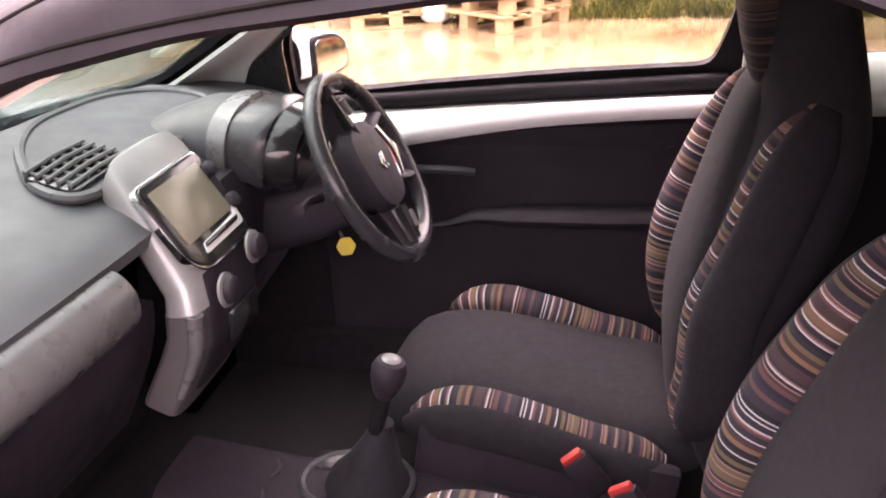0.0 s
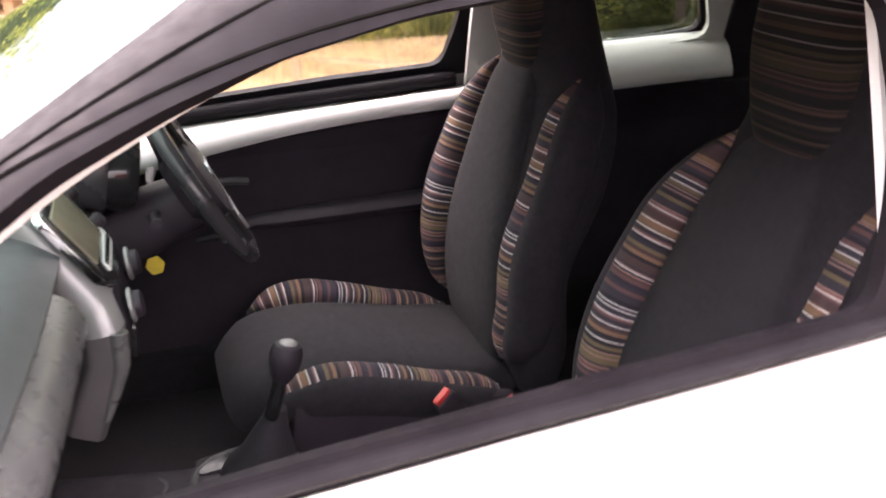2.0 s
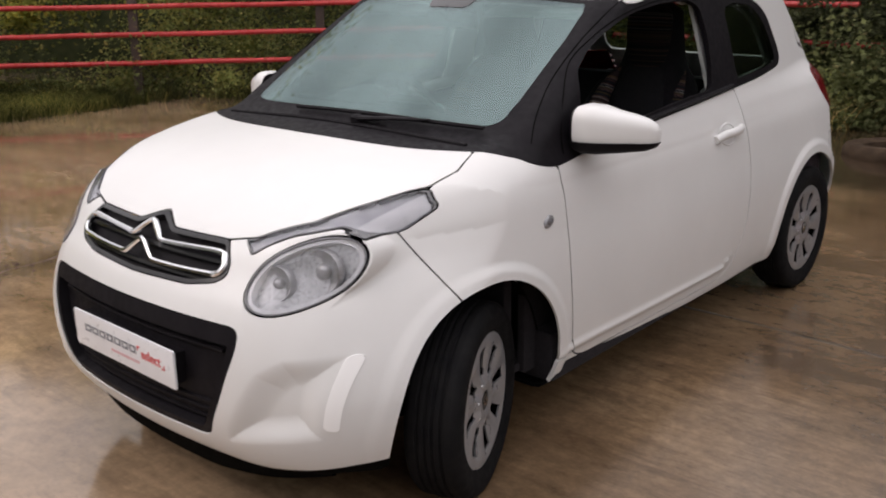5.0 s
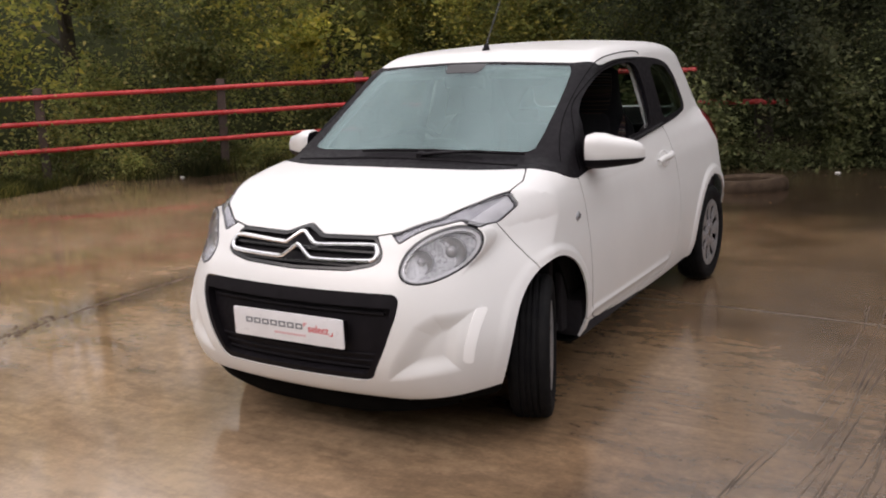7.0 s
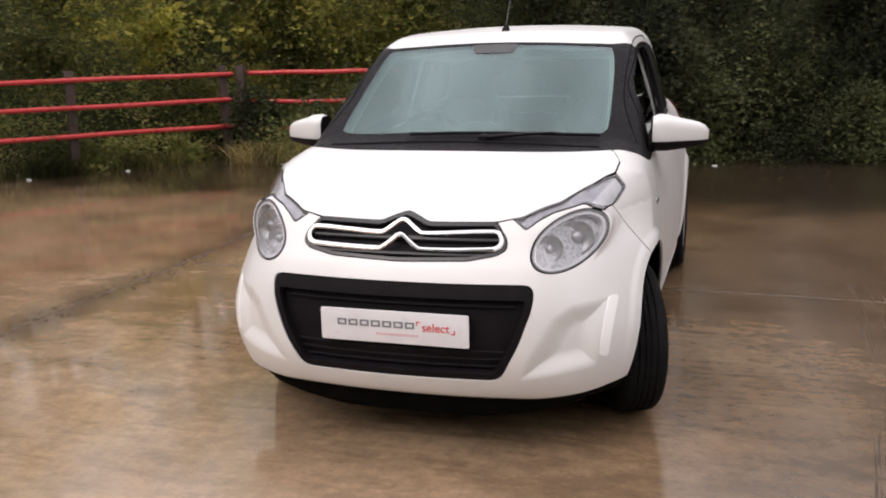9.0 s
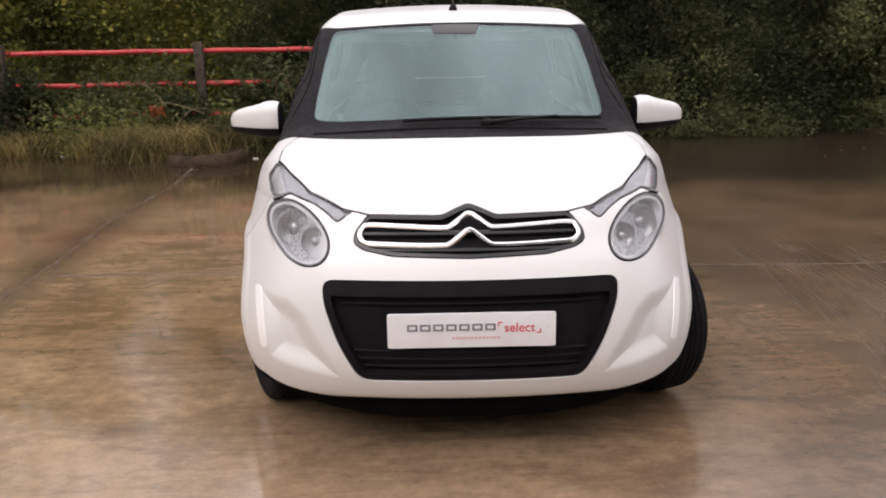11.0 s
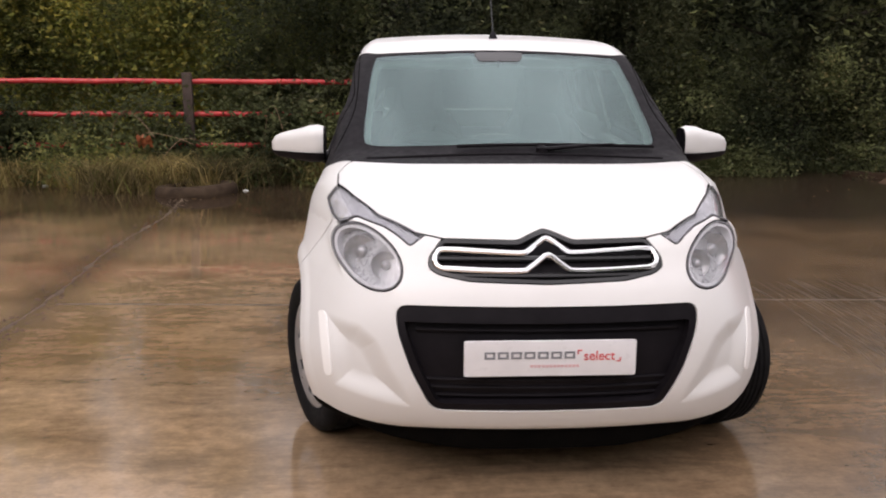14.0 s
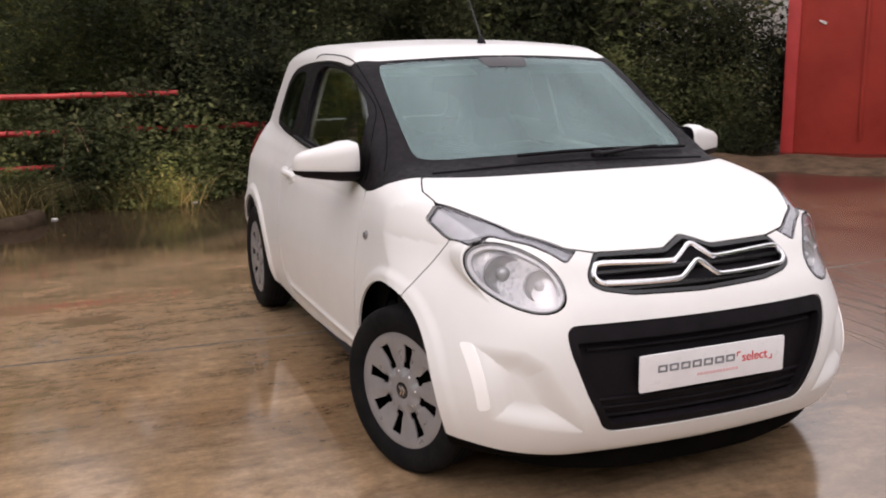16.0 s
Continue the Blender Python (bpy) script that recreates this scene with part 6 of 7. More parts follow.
tagged(raw("tyre_prints", verts, faces, PRINT), "fine tread lines pressed in wet mud", "tyre prints", kind="stuff")

# ---- railings
RED_PAINT = surface("red_rail_paint", (0.44, 0.028, 0.030), (0.62, 0.060, 0.056), 4, (0.22, 0.40), 40, 0.15)
POST = surface("weathered_post", (0.040, 0.027, 0.021), (0.090, 0.060, 0.048), 6, (0.7, 0.9), 50, 0.6)


def railing(a, b, posts, heights, label):
    f = thing("railing", label, "railing", "red railings")
    a, b = Vector(a), Vector(b)
    d = (b - a).normalized()
    for h, far in heights:
        n = 14
        pts = [a.lerp(b, far * t / n) + Vector((0, 0, h + 0.004 * math.sin(2.1 * t + h * 9))) for t in range(n + 1)]
        part("rail", tube(pts, 0.030, 10), RED_PAINT, f, "red painted tube")
    for s in posts:
        p = a + d * s
        turn = pose(0, 0, 0, float(rng.normal(0, 1.2)), float(rng.normal(0, 1.2)), math.degrees(math.atan2(d.y, d.x)))
        part("post", box((0.10, 0.09, 1.16), 0.010, Matrix.Translation((p.x - d.y * -0.06, p.y - d.x * 0.06, 0.575)) @ turn), POST, f, "weathered reddish post")
    return f


railing((4.80, -5.88, 0), (-0.4, -6.05, 0), (0.02, 2.17), ((1.055, 0.80), (0.70, 1.0), (0.36, 0.72)), "red tubular railing overgrown with brambles")
railing((4.85, -5.72, 0), (11.0, 1.05, 0), (0.1, 1.90, 4.02, 6.1, 8.2), ((1.05, 1.0), (0.74, 1.0), (0.42, 1.0)), "red three-bar tubular railing on weathered posts")

# ---- foliage


def leaf_material(name, stops, rough=0.65):
    k = Nodes(name)
    g = k.n.new("ShaderNodeNewGeometry")
    col = k.ramp(g.outputs["Random Per Island"], *stops)
    big = k.noise(k.world_place(), 0.7, 5, 0.62)
    col = k.mix(0.9, col, k.mix(k.ramp(big, (0.40, 0.0), (0.64, 1.0)), (0.42, 0.44, 0.44), (2.25, 2.10, 1.65)), "MULTIPLY")
    k.link(col, "Base Color")
    k.set(Roughness=rough, Specular_IOR_Level=0.06)
    thin, both_ways = k.n.new("ShaderNodeBsdfTranslucent"), k.n.new("ShaderNodeMixShader")
    k.l.new(col, thin.inputs["Color"])
    both_ways.inputs[0].default_value = 0.5
    k.l.new(k.b.outputs[0], both_ways.inputs[1])
    k.l.new(thin.outputs[0], both_ways.inputs[2])
    k.l.new(both_ways.outputs[0], k.n["Material Output"].inputs[0])
    return k.material


LEAF_DARK = leaf_material("dark_leaves", ((0.0, (0.076, 0.089, 0.051)), (0.5, (0.096, 0.114, 0.061)), (0.9, (0.119, 0.139, 0.071)), (1.0, (0.181, 0.168, 0.099))))
# LEAF_DARK tones cut to about 0.57: deep shade put into the leaf colour
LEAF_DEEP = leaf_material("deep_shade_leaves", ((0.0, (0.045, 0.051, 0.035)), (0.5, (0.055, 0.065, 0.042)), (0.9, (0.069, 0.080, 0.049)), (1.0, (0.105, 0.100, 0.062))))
LEAF_MID = leaf_material("bramble_leaves", ((0.0, (0.138, 0.160, 0.073)), (0.45, (0.194, 0.225, 0.094)), (0.8, (0.244, 0.256, 0.107)), (0.95, (0.325, 0.288, 0.119)), (1.0, (0.425, 0.388, 0.200))))
LEAF_YELLOW = leaf_material("autumn_leaves", ((0.0, (0.157, 0.181, 0.056)), (0.4, (0.239, 0.264, 0.079)), (0.75, (0.346, 0.330, 0.099)), (1.0, (0.511, 0.446, 0.132))))
STRAW = leaf_material("dry_grass", ((0.0, (0.115, 0.095, 0.041)), (0.5, (0.270, 0.216, 0.108)), (0.85, (0.486, 0.392, 0.216)), (1.0, (0.176, 0.216, 0.061))), 0.7)
BANK_GRASS = leaf_material("bank_grass", ((0.0, (0.034, 0.044, 0.013)), (0.5, (0.082, 0.092, 0.030)), (1.0, (0.215, 0.195, 0.070))), 0.6)
GRASS = leaf_material("green_grass", ((0.0, (0.022, 0.028, 0.010)), (0.5, (0.046, 0.052, 0.021)), (1.0, (0.125, 0.112, 0.046))), 0.6)
DEAD_LEAF = leaf_material("dead_leaves", ((0.0, (0.050, 0.032, 0.016)), (0.6, (0.095, 0.060, 0.028)), (1.0, (0.20, 0.15, 0.08))), 0.7)
BARK = surface("bark", (0.030, 0.024, 0.018), (0.075, 0.060, 0.045), 12, (0.8, 0.95), 60, 0.8)
# foliage green, so that gaps in the hedge read as leaves
HEDGE_BACKING = surface("hedge_backing", (0.014, 0.018, 0.007), (0.042, 0.046, 0.020), 6, (0.85, 1.0), 20, 0.8, Specular_IOR_Level=0.05)


def leaves(centres, radii, per, size, squash=0.8):
    """Bent four-cornered leaves scattered in loose clumps."""
    n = len(centres) * per
    c = np.repeat(centres, per, 0) + rng.normal(0, 1, (n, 3)) * np.repeat(radii, per)[:, None] * np.array([1, 1, squash])
    c[:, 2] = np.abs(c[:, 2]) + 0.01
    # the store's front stays clear
    along = -0.719 * (c[:, 0] + 7.74) + 0.695 * (c[:, 1] + 6.49)
    before = 0.695 * (c[:, 0] + 7.74) + 0.719 * (c[:, 1] + 6.49)
    c = c[~((along > -0.06) & (along < 5.0) & (before > 0.0) & (before < 4.0))]
    n = len(c)
    d = rng.normal(0, 1, (n, 3))
    d[:, 2] *= 0.6
    d /= np.linalg.norm(d, axis=1, keepdims=True)
    up = rng.normal(0, 0.6, (n, 3)) + np.array([0, 0, 1.0])
    s = np.cross(d, up)
    s /= np.maximum(np.linalg.norm(s, axis=1, keepdims=True), 1e-6)
    m = np.cross(s, d)
    L = size * rng.uniform(0.6, 1.4, (n, 1))
    a, b = c - d * L * 0.5, c + d * L * 0.5
    p, q = c + s * L * 0.30 - m * L * 0.08 - d * L * 0.08, c - s * L * 0.30 - m * L * 0.08 - d * L * 0.08
    v = np.stack([a, p, b, q], 1).reshape(-1, 3)
    k = np.arange(n) * 4
    f = np.concatenate([np.stack([k, k + 1, k + 2], -1), np.stack([k, k + 2, k + 3], -1)])
    return v, f


def heap(name, blobs, material, per, size, label, category, squash=0.8):
    v, f = leaves(np.array([b[:3] for b in blobs]), np.array([b[3] for b in blobs]), per, size, squash)
    mesh = bpy.data.meshes.new(name)
    mesh.from_pydata(v.tolist(), [], f.tolist())
    return tagged(link_mesh(name, mesh, material), label, category, kind="stuff")


def band(a, b, n, depth, low, high, r, out):
    """Clump centres gathered in uneven bushes along a line from a to b, spread outwards by depth."""
    res = []
    bushes = [(rng.random(), rng.random() ** 1.4, low + (high - low) * rng.random() ** 1.2, rng.uniform(0.5, 1.5)) for _ in range(max(4, n // 9))]
    length = math.hypot(b[0] - a[0], b[1] - a[1])
    for i in range(n):
        t, w, z, grow = bushes[i % len(bushes)]
        t += rng.normal(0, 0.9 * r * grow) / length
        w = min(1.0, max(0.0, w + rng.normal(0, 0.6 * r * grow) / depth))
        z = max(low, z + rng.normal(0, 1.1 * r * grow))
        res.append((a[0] + (b[0] - a[0]) * t + out[0] * depth * w, a[1] + (b[1] - a[1]) * t + out[1] * depth * w, z, r * grow * rng.uniform(0.4, 1.0)))
    return res


def cleared(blobs):
    """Without the clumps that would hide the shed beside the red store."""
    return [b for b in blobs if b[0] > -6.75 or b[2] < 1.55 + 0.5 * (b[0] + 8.0)]


LEFT, RIGHT = (0, -1), (0.74, -0.67)
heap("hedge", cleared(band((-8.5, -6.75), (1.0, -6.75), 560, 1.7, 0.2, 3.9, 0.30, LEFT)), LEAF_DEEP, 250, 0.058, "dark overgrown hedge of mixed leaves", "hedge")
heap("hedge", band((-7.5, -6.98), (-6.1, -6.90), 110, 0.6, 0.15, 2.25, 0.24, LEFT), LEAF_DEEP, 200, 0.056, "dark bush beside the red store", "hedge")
heap("hedge", band((-6.6, -6.25), (-0.6, -6.2), 230, 0.7, 0.05, 1.20, 0.24, LEFT), LEAF_DARK, 150, 0.052, "bramble bushes in front of the dark hedge", "brambles")
heap("hedge", band((0.3, -6.65), (2.7, -6.65), 150, 1.8, 0.3, 3.8, 0.30, LEFT), LEAF_DARK, 250, 0.058, "dark hedge behind the railing", "hedge")
heap("hedge", band((2.6, -6.65), (5.4, -6.65), 175, 1.8, 0.3, 3.8, 0.30, LEFT), LEAF_YELLOW, 250, 0.058, "olive hedge behind the railing corner", "hedge")
heap("hedge", band((2.2, -7.3), (7.2, -7.3), 260, 1.2, 0.6, 4.6, 0.34, (0.2, -1)), LEAF_MID, 220, 0.064, "tall green hedge behind the corner", "hedge")
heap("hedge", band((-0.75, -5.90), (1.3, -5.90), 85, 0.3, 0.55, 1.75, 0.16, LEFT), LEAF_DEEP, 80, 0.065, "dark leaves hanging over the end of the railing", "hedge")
heap("brambles", band((0.2, -5.55), (4.75, -5.50), 280, 0.6, 0.03, 0.66, 0.19, LEFT), LEAF_DARK, 85, 0.060, "brambles growing through the red railing", "brambles")
heap("brambles", band((0.6, -5.28), (4.7, -5.22), 120, 0.3, 0.02, 0.30, 0.13, LEFT), LEAF_MID, 70, 0.045, "low tangled weeds at the yard edge", "weeds")
heap("hedge", band((5.3, -6.1), (11.5, 0.7), 400, 2.2, 0.3, 3.9, 0.30, RIGHT), LEAF_MID, 220, 0.062, "green hedge behind the railing", "hedge")
heap("hedge", band((5.6, -5.7), (10.0, -0.9), 130, 0.7, 0.9, 3.5, 0.25, RIGHT), LEAF_YELLOW, 140, 0.068, "yellowing leaves at the front of the hedge", "hedge")
heap("brambles", band((5.2, -5.45), (8.6, -1.8), 170, 0.5, 0.03, 0.40, 0.15, RIGHT), LEAF_MID, 80, 0.048, "low weeds along the foot of the railing", "weeds")
heap("hedge", band((8.9, -0.6), (9.3, 7.5), 260, 1.8, 0.2, 3.2, 0.28, (1, 0)), LEAF_YELLOW, 70, 0.080, "yellow-green hedge beside the pallets", "hedge")


def blades(n, place, height, width, name, material, label):
    xy = np.array([place() for _ in range(n)])
    h = height * rng.uniform(0.45, 1.25, (n, 1))
    a = rng.uniform(0, 2 * math.pi, n)
    s = np.stack([np.cos(a), np.sin(a), 0 * a], -1) * width * rng.uniform(0.6, 1.3, (n, 1))
    lean = rng.normal(0, 0.75, (n, 3)) * np.array([1, 1, 0])
    base = np.concatenate([xy, np.zeros((n, 1))], 1)
    mid = base + lean * h * 0.35 + np.array([0, 0, 1]) * h * 0.6
    tip = base + lean * h * 1.1 + np.array([0, 0, 1]) * h * 0.92
    v = np.stack([base - s, base + s, mid + s * 0.7, mid - s * 0.7, tip], 1).reshape(-1, 3)
    k = np.arange(n) * 5
    f = np.concatenate([np.stack([k, k + 1, k + 2], -1), np.stack([k, k + 2, k + 3], -1), np.stack([k + 3, k + 2, k + 4], -1)])
    mesh = bpy.data.meshes.new(name)
    mesh.from_pydata(v.tolist(), [], f.tolist())
    return tagged(link_mesh(name, mesh, material), label, "grass", kind="stuff")


def tufts(a, b, n, spread, tight):
    """Places for grass in uneven tufts along a line."""
    spots = [(rng.random(), rng.normal(0, spread)) for _ in range(n)]

    def place():
        t, w = spots[rng.integers(n)]
        return a[0] + (b[0] - a[0]) * t + rng.normal(0, tight), a[1] + (b[1] - a[1]) * t + w + rng.normal(0, tight)
    return place


blades(1900, tufts((0.4, -5.45), (4.6, -5.35), 34, 0.14, 0.08), 0.30, 0.006, "grass", STRAW, "tufts of long dry grass under the railing")
blades(2300, tufts((1.7, -5.20), (3.4, -5.12), 18, 0.14, 0.13), 0.36, 0.006, "grass", STRAW, "straw-coloured grass hanging over the yard edge")
heap("brambles", band((-6.5, -5.95), (0.2, -5.92), 150, 0.3, 0.02, 0.35, 0.12, LEFT), LEAF_DARK, 70, 0.040, "low dark weeds at the hedge foot", "weeds")
blades(2000, tufts((5.2, -5.2), (8.2, -2.0), 26, 0.12, 0.09), 0.22, 0.006, "grass", GRASS, "ragged grass along the yard edge")
blades(15000, lambda: (7.1 + 2.4 * rng.random() ** 0.9, -2.6 + 3.1 * rng.random()), 0.17, 0.006, "grass", BANK_GRASS, "rough green grass bank beside the yard")

# arching bramble canes
CANE = surface("bramble_cane", (0.16, 0.07, 0.045), (0.34, 0.24, 0.13), 12, (0.5, 0.7), 60, 0.3)
for x, y, z, dx, up in ((3.30, -5.45, 0.66, -0.45, 0.16), (3.05, -5.40, 0.50, -0.60, 0.06), (1.75, -5.60, 0.72, -0.20, 0.20), (2.35, -5.38, 0.40, 0.50, 0.20)):
    pts = smooth_line([(x - 0.4 * dx, y - 0.1, 0.02), (x, y, z), (x + 0.5 * dx, y + 0.10, z + up * 0.4), (x + dx, y + 0.22, z - up)], 5)
    tagged(part("bramble_cane", tube(pts, 0.0035, 6), CANE), "bare arching bramble cane by the hedge", "bramble cane", "bramble canes")
RUST = surface("rusty_sheet", (0.22, 0.05, 0.02), (0.50, 0.16, 0.06), 20, (0.5, 0.8), 60, 0.5)
bm = bmesh.new()
bmesh.ops.create_grid(bm, x_segments=10, y_segments=6, size=0.5)
for v in bm.verts:
    q = v.co.copy()
    v.co = (2.98 + 0.15 * q.x, -5.32 + 0.08 * q.y, 0.46 + 0.10 * q.y + 0.07 * noise.noise(q * 4))
bmesh.ops.solidify(bm, geom=bm.faces[:], thickness=0.004)
tagged(part("rusty_scrap", bm, RUST), "orange rusty metal scrap caught in the brambles", "scrap metal")

# bank added behind the hedge so that no light shows through its gaps
v, f = [], []
line = [(-30, -10.5), (-9.5, -9.2), (-2, -9.0), (4.6, -9.0), (8.2, -7.4), (13.2, -1.6), (13.5, 9), (14, 30)]
for i, (x, y) in enumerate(line):
    a, b = Vector(line[max(i - 1, 0)]), Vector(line[min(i + 1, len(line) - 1)])
    d = (b - a).normalized()
    o = Vector((d.y, -d.x))
    for w, z in ((0.0, -0.05), (0.9, 1.2), (2.0, 2.3), (4.0, 3.3), (9.0, 3.6)):
        v.append((x + o.x * w, y + o.y * w, z))
for i in range(len(line) - 1):
    for j in range(4):
        f.append((i * 5 + j, i * 5 + j + 1, i * 5 + j + 6, i * 5 + j + 5))
tagged(raw("bank", v, f, HEDGE_BACKING), "dark bank added behind the hedge to block light through its gaps", "bank", kind="structure")


def tree(x, y, h, spread, material, label):
    t = thing("tree", label, "tree")
    bm = tube([(x, y, 0), (x + 0.05, y, h * 0.35), (x - 0.05, y + 0.1, h * 0.7), (x, y, h * 0.92)], [0.13, 0.10, 0.06, 0.02], 9)
    tips = []
    for i in range(13):
        a, z = i * 2.4, h * (0.28 + 0.05 * i)
        e = Vector((x + spread * 0.8 * math.cos(a), y + spread * 0.8 * math.sin(a), z + 0.5))
        tube([(x, y, z), ((x + e.x) / 2, (y + e.y) / 2, z + 0.35), e], [0.045, 0.03, 0.012], 6, bm)
        tips.append(e)
    part("trunk", bm, BARK, t)
    blobs = []
    for e in tips:
        for _ in range(10):
            blobs.append((e.x + rng.normal(0, spread * 0.32), e.y + rng.normal(0, spread * 0.32), e.z + rng.normal(0, 0.5), 0.30))
    v, f = leaves(np.array([b[:3] for b in blobs]), np.array([b[3] for b in blobs]), 38, 0.11)
    mesh = bpy.data.meshes.new("crown")
    mesh.from_pydata(v.tolist(), [], f.tolist())
    link_mesh("crown", mesh, material, t)


# trees added in the hedge; their crowns, mostly out of view, block horizon light
for x, y, h, s in ((-6.2, -8.0, 5.6, 1.5), (-5.0, -7.6, 4.6, 1.3), (-2.9, -8.4, 6.0, 1.7), (0.4, -8.5, 5.4, 1.5), (3.4, -8.6, 6.0, 1.6)):
    tree(x, y, h, s, LEAF_DARK, "dark leafy tree added in the hedge to block horizon light")
for x, y, h, s in ((6.6, -7.2, 5.4, 1.5), (9.2, -4.6, 5.6, 1.6)):
    tree(x, y, h, s, LEAF_YELLOW, "yellowing tree added in the hedge to block horizon light")

# ---- pallets
PALLET = surface("pallet_wood", (0.24, 0.15, 0.075), (0.46, 0.31, 0.17), 5, (0.6, 0.85), 40, 0.5)


def pallet():
    p = thing("pallet", "weathered wooden pallet in a stack", "pallet", "stacked pallets")
    for i, y in enumerate((-0.35, -0.18, 0.0, 0.18, 0.35)):
        part("deck_board", box((1.0, 0.10 if i % 2 else 0.12, 0.022), 0.003, pose(0, y, 0.133), segments=1), PALLET, p)
    for x in (-0.44, 0.0, 0.44):
        part("stringer", box((0.10, 0.80, 0.022), 0.003, pose(x, 0, 0.111), segments=1), PALLET, p)
        part("bottom_board", box((0.10, 0.80, 0.020), 0.003, pose(x, 0, 0.010), segments=1), PALLET, p)
        for y in (-0.34, 0.0, 0.34):
            part("block", box((0.10, 0.12, 0.080), 0.004, pose(x, y, 0.060), segments=1), PALLET, p)
    return p


source = pallet()
made = 0
for sx, sy, turn, high in ((7.05, 1.12, 52, 5), (7.25, 2.05, 20, 4), (7.75, 2.95, 12, 5), (8.0, 0.55, 60, 3)):
    for i in range(high):
        m = pose(sx + float(rng.normal(0, 0.025)), sy + float(rng.normal(0, 0.025)), 0.146 * i, 0, 0, turn + float(rng.normal(0, 2)))
        if made:
            copy_thing(source, m)
        else:
            source.matrix_basis = m
        made += 1
bm = bmesh.new()
bmesh.ops.create_icosphere(bm, subdivisions=3, radius=1.0)
for v in bm.verts:
    q = v.co * 3.0
    v.co = (6.98 + 0.16 * v.co.x, 1.66 + 0.14 * v.co.y, 0.11 + 0.11 * v.co.z + 0.03 * noise.noise(q))
tagged(part("sack", bm, SCRAP), "crumpled pale plastic sack beside the pallets", "sack")

# ---- old tyres, scraps
OLD_RUBBER = surface("old_rubber", (0.028, 0.018, 0.012), (0.080, 0.055, 0.036), 8, (0.7, 0.95), 80, 0.6, Specular_IOR_Level=0.12)
for x, y, r, label in ((2.36, -4.78, 0.40, "old tyre lying half buried in grass"), (-0.22, -4.62, 0.40, "old tyre lying flat on the wet ground")):
    prof = [(r * 0.62, 0.015), (r * 0.70, 0.0), (r * 0.92, 0.0), (r * 0.99, 0.03), (r, 0.075), (r * 0.99, 0.12), (r * 0.92, 0.15), (r * 0.70, 0.15), (r * 0.62, 0.13)]
    tagged(part("tyre", lathe(prof, 40, pose(x, y, -0.06, 2, 3, 0), close=True), OLD_RUBBER), label, "tyre")
for i, (x, y) in enumerate(((4.0, -5.26), (1.18, -5.42), (0.62, -5.35), (5.6, -4.5), (6.3, -3.7), (-0.9, -5.7), (1.9, -4.9))):
    bm = bmesh.new()
    bmesh.ops.create_icosphere(bm, subdivisions=2, radius=1.0)
    for v in bm.verts:
        v.co = (x + 0.032 * v.co.x, y + 0.025 * v.co.y, 0.006 + 0.009 * v.co.z * (1 + 0.5 * noise.noise(v.co * 2 + Vector((i, 0, 0)))))
    tagged(part("scrap", bm, SCRAP), "small pale scrap of litter on the mud", "litter", "litter by the hedge")

# fallen leaves and grit by the hedge
n = 420
c = np.stack([rng.uniform(-6.5, 5.5, n), -3.6 - 2.3 * rng.random(n) ** 0.7, np.full(n, 0.006)], -1)
v, f = leaves(c, np.full(n, 0.002), 1, 0.036)
mesh = bpy.data.meshes.new("fallen_leaves")
v[:, 2] = np.clip(v[:, 2] * 0.3, 0.002, 0.02)
mesh.from_pydata(v.tolist(), [], f.tolist())
tagged(link_mesh("fallen_leaves", mesh, DEAD_LEAF), "wet fallen leaves on the ground", "fallen leaves", kind="stuff")

# ---- red store and grey shed at the yard's corner
STORE_RED = surface("store_red_paint", (0.26, 0.024, 0.015), (0.36, 0.040, 0.025), 1.6, (0.5, 0.75), 30, 0.3, Specular_IOR_Level=0.25)
STORE_EDGE = surface("store_edge_red", (0.40, 0.028, 0.026), (0.50, 0.048, 0.042), 3, (0.35, 0.5), 40, 0.2)
SHED_GREY = surface("shed_cladding", (0.52, 0.52, 0.48), (0.66, 0.66, 0.60), 2, (0.5, 0.7), 30, 0.3)
store = thing("red_store", "red painted steel store with ribbed panels", "container")
base = Matrix.Translation((-7.74, -6.49, 0)) @ pose(0, 0, 0, 0, 0, 136)
part("wall", box((4.4, 0.08, 2.62), 0.01, base @ pose(2.2, -0.10, 1.29)), STORE_RED, store)
part("side_wall", box((0.08, 2.4, 2.55), 0.01, base @ pose(0.06, 1.12, 1.30)), STORE_RED, store)
part("roof", box((4.4, 2.5, 0.10), 0.01, base @ pose(2.2, 1.08, 2.62)), STORE_RED, store)
part("corner_post", box((0.17, 0.17, 2.62), 0.012, base @ pose(0.05, -0.12, 1.31)), STORE_EDGE, store, "brighter red corner post")
part("top_rail", box((4.4, 0.12, 0.14), 0.012, base @ pose(2.2, -0.15, 2.55)), STORE_EDGE, store)
for x in (0.98, 1.66, 2.34, 3.02, 3.7):
    part("rib", box((0.05, 0.05, 2.3), 0.012, base @ pose(x, -0.15, 1.34)), STORE_RED, store)
part("latch", box((0.10, 0.03, 0.03), 0.006, base @ pose(0.42, -0.155, 1.78, 0, 25, 0)), SCRAP, store, "pale latch")
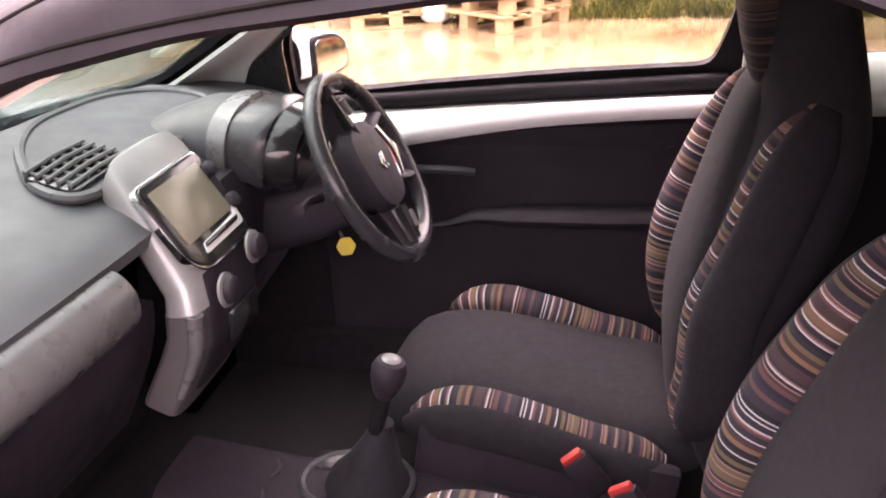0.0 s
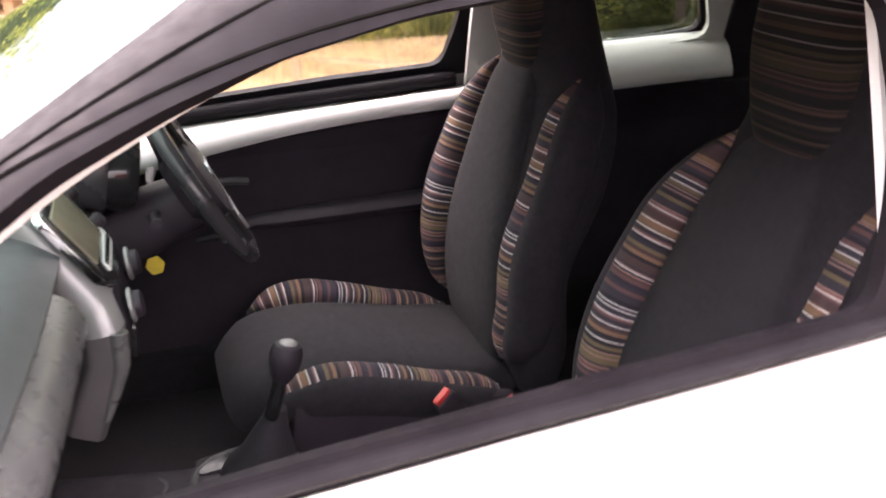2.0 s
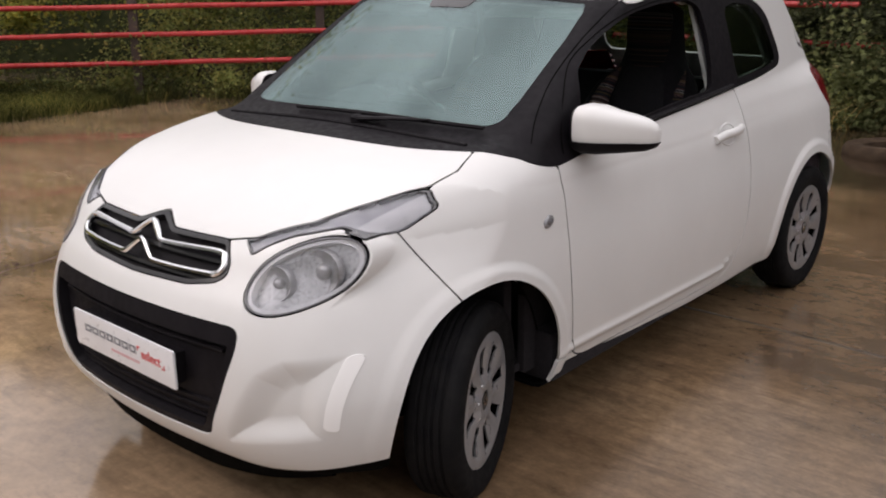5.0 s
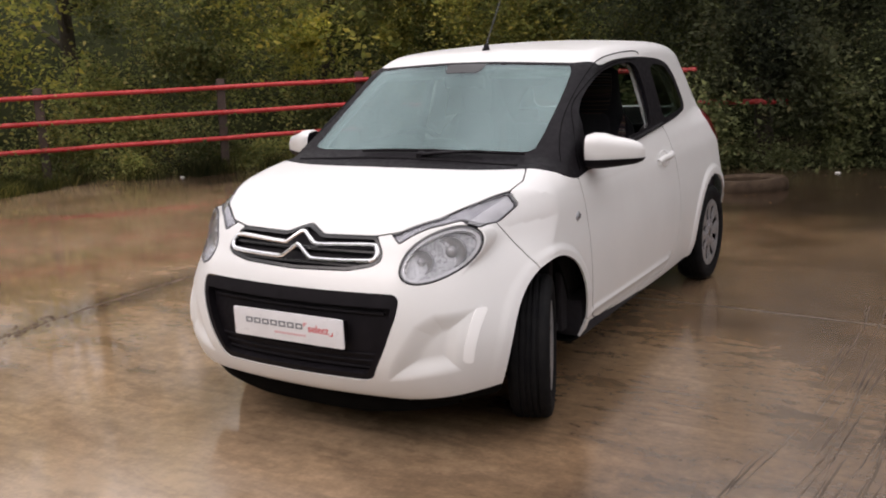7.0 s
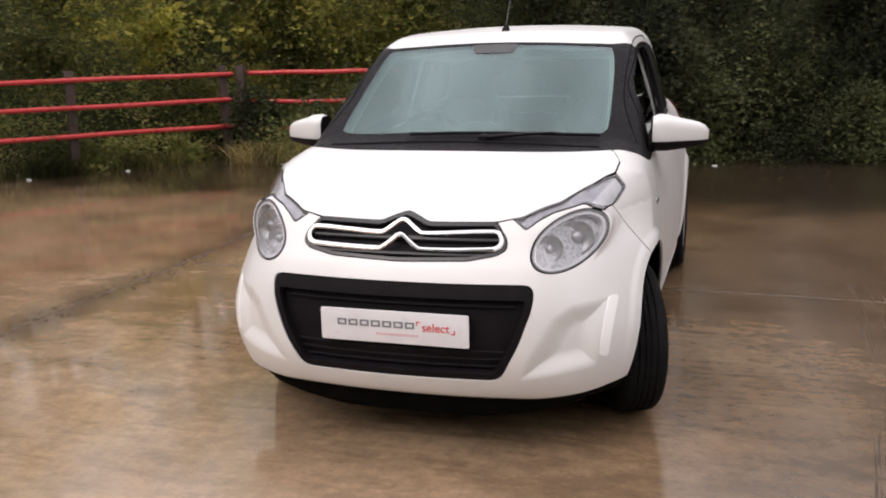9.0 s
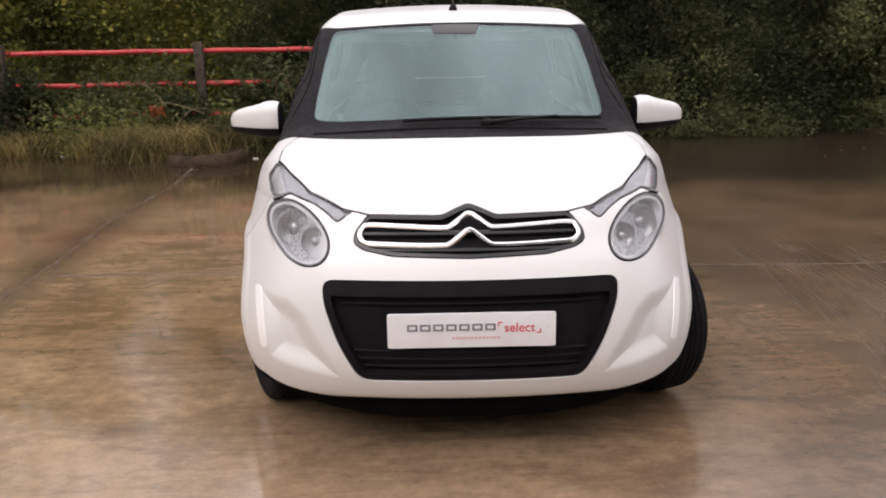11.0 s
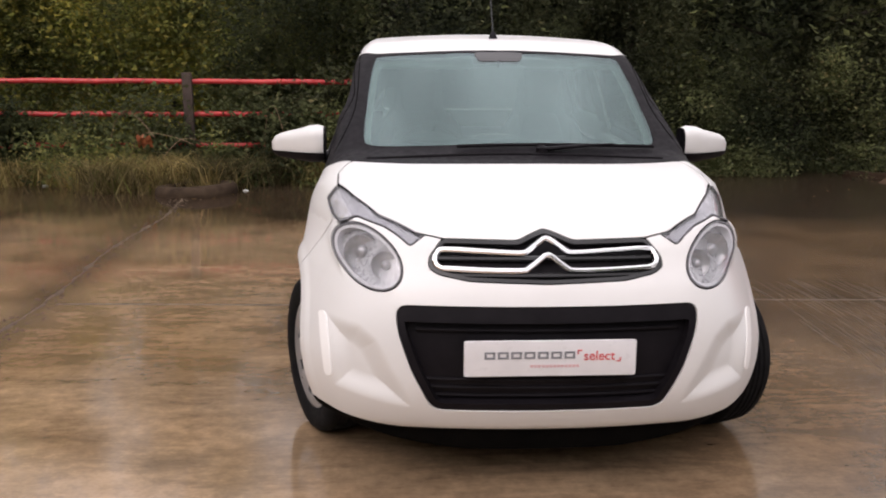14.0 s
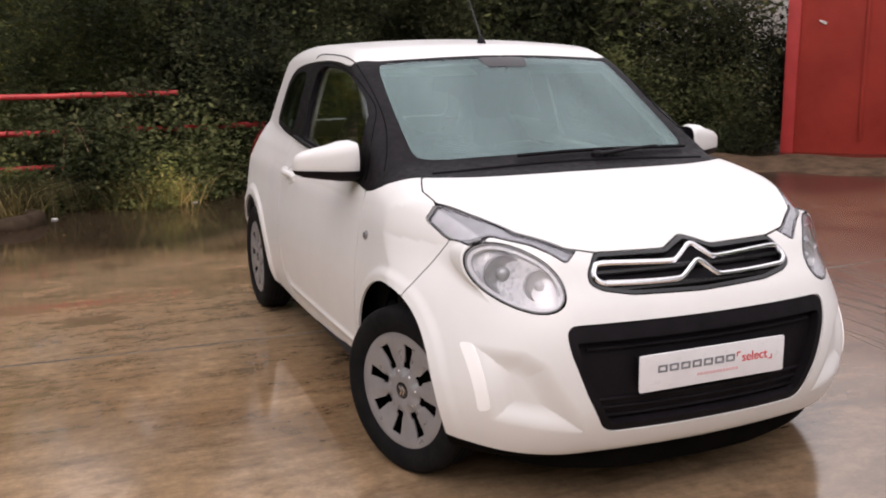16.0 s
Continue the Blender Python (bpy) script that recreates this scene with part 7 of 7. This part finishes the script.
shed = thing("shed", "pale grey clad shed half hidden by the hedge", "shed")
v, f = [], []
for i in range(121):
    x = -6.6 - 0.045 * i
    dz = 0.02 if i % 4 < 2 else 0.0
    v += [(x, -8.65 + dz, 0.0), (x, -8.65 + dz, 3.2), (x, -8.75, 0.0), (x, -8.75, 3.2)]
for i in range(120):
    a = i * 4
    f += [(a, a + 1, a + 5, a + 4), (a + 2, a + 6, a + 7, a + 3), (a + 1, a + 3, a + 7, a + 5)]
raw("cladding", v, f, SHED_GREY, shed, smooth=False)
part("roof", box((5.6, 3.0, 0.08), 0.01, pose(-9.3, -10.1, 3.25, 3)), SHED_GREY, shed)
# low blocks by the store, standing in for a strip of muddy dirt
STRIP_MUD = surface("strip_mud", (0.030, 0.019, 0.012), (0.075, 0.050, 0.033), 6, (0.8, 0.95), 60, 0.7, Specular_IOR_Level=0.05)
kerb = thing("kerb", "low muddy blocks in place of the dirt strip by the red store", "kerb", kind="structure")
for i in range(7):
    c = Vector((-4.9, -6.1, 0)).lerp(Vector((-9.2, -2.6, 0)), (i + 0.5) / 7)
    part("strip_block", box((0.78, 0.16, 0.12), 0.015, Matrix.Translation((c.x, c.y, 0.0 + float(rng.normal(0, 0.008)))) @ pose(0, 0, 0, 0, 0, -39 + float(rng.normal(0, 1)))), STRIP_MUD, kerb)
# heaped dirt along the foot of the store
xs = np.linspace(0, 1, 40)
v, f = strip_of([(-5.6 - 4.2 * t, -5.95 + 3.9 * t + 0.08 * math.sin(17 * t), 0) for t in xs], [0.80 + 0.15 * math.sin(23 * t) for t in xs], [0.12 + 0.025 * math.sin(31 * t) for t in xs])
tagged(raw("dirt_heap", v, f, DIRT), "low heap of brown dirt before the red store", "dirt", kind="stuff")
# unseen wood added at the open end of the yard to block low sky light
heap("sky_blocking_wood", [(24 * math.sin(a) * rng.uniform(0.85, 1.1), 24 * math.cos(a) * rng.uniform(0.85, 1.1) + 4, rng.uniform(0.3, 11.0), 1.1) for a in rng.uniform(-1.2, 1.0, 520)], LEAF_DARK, 40, 0.5, "unseen wood added at the open end to block low sky light", "wood")
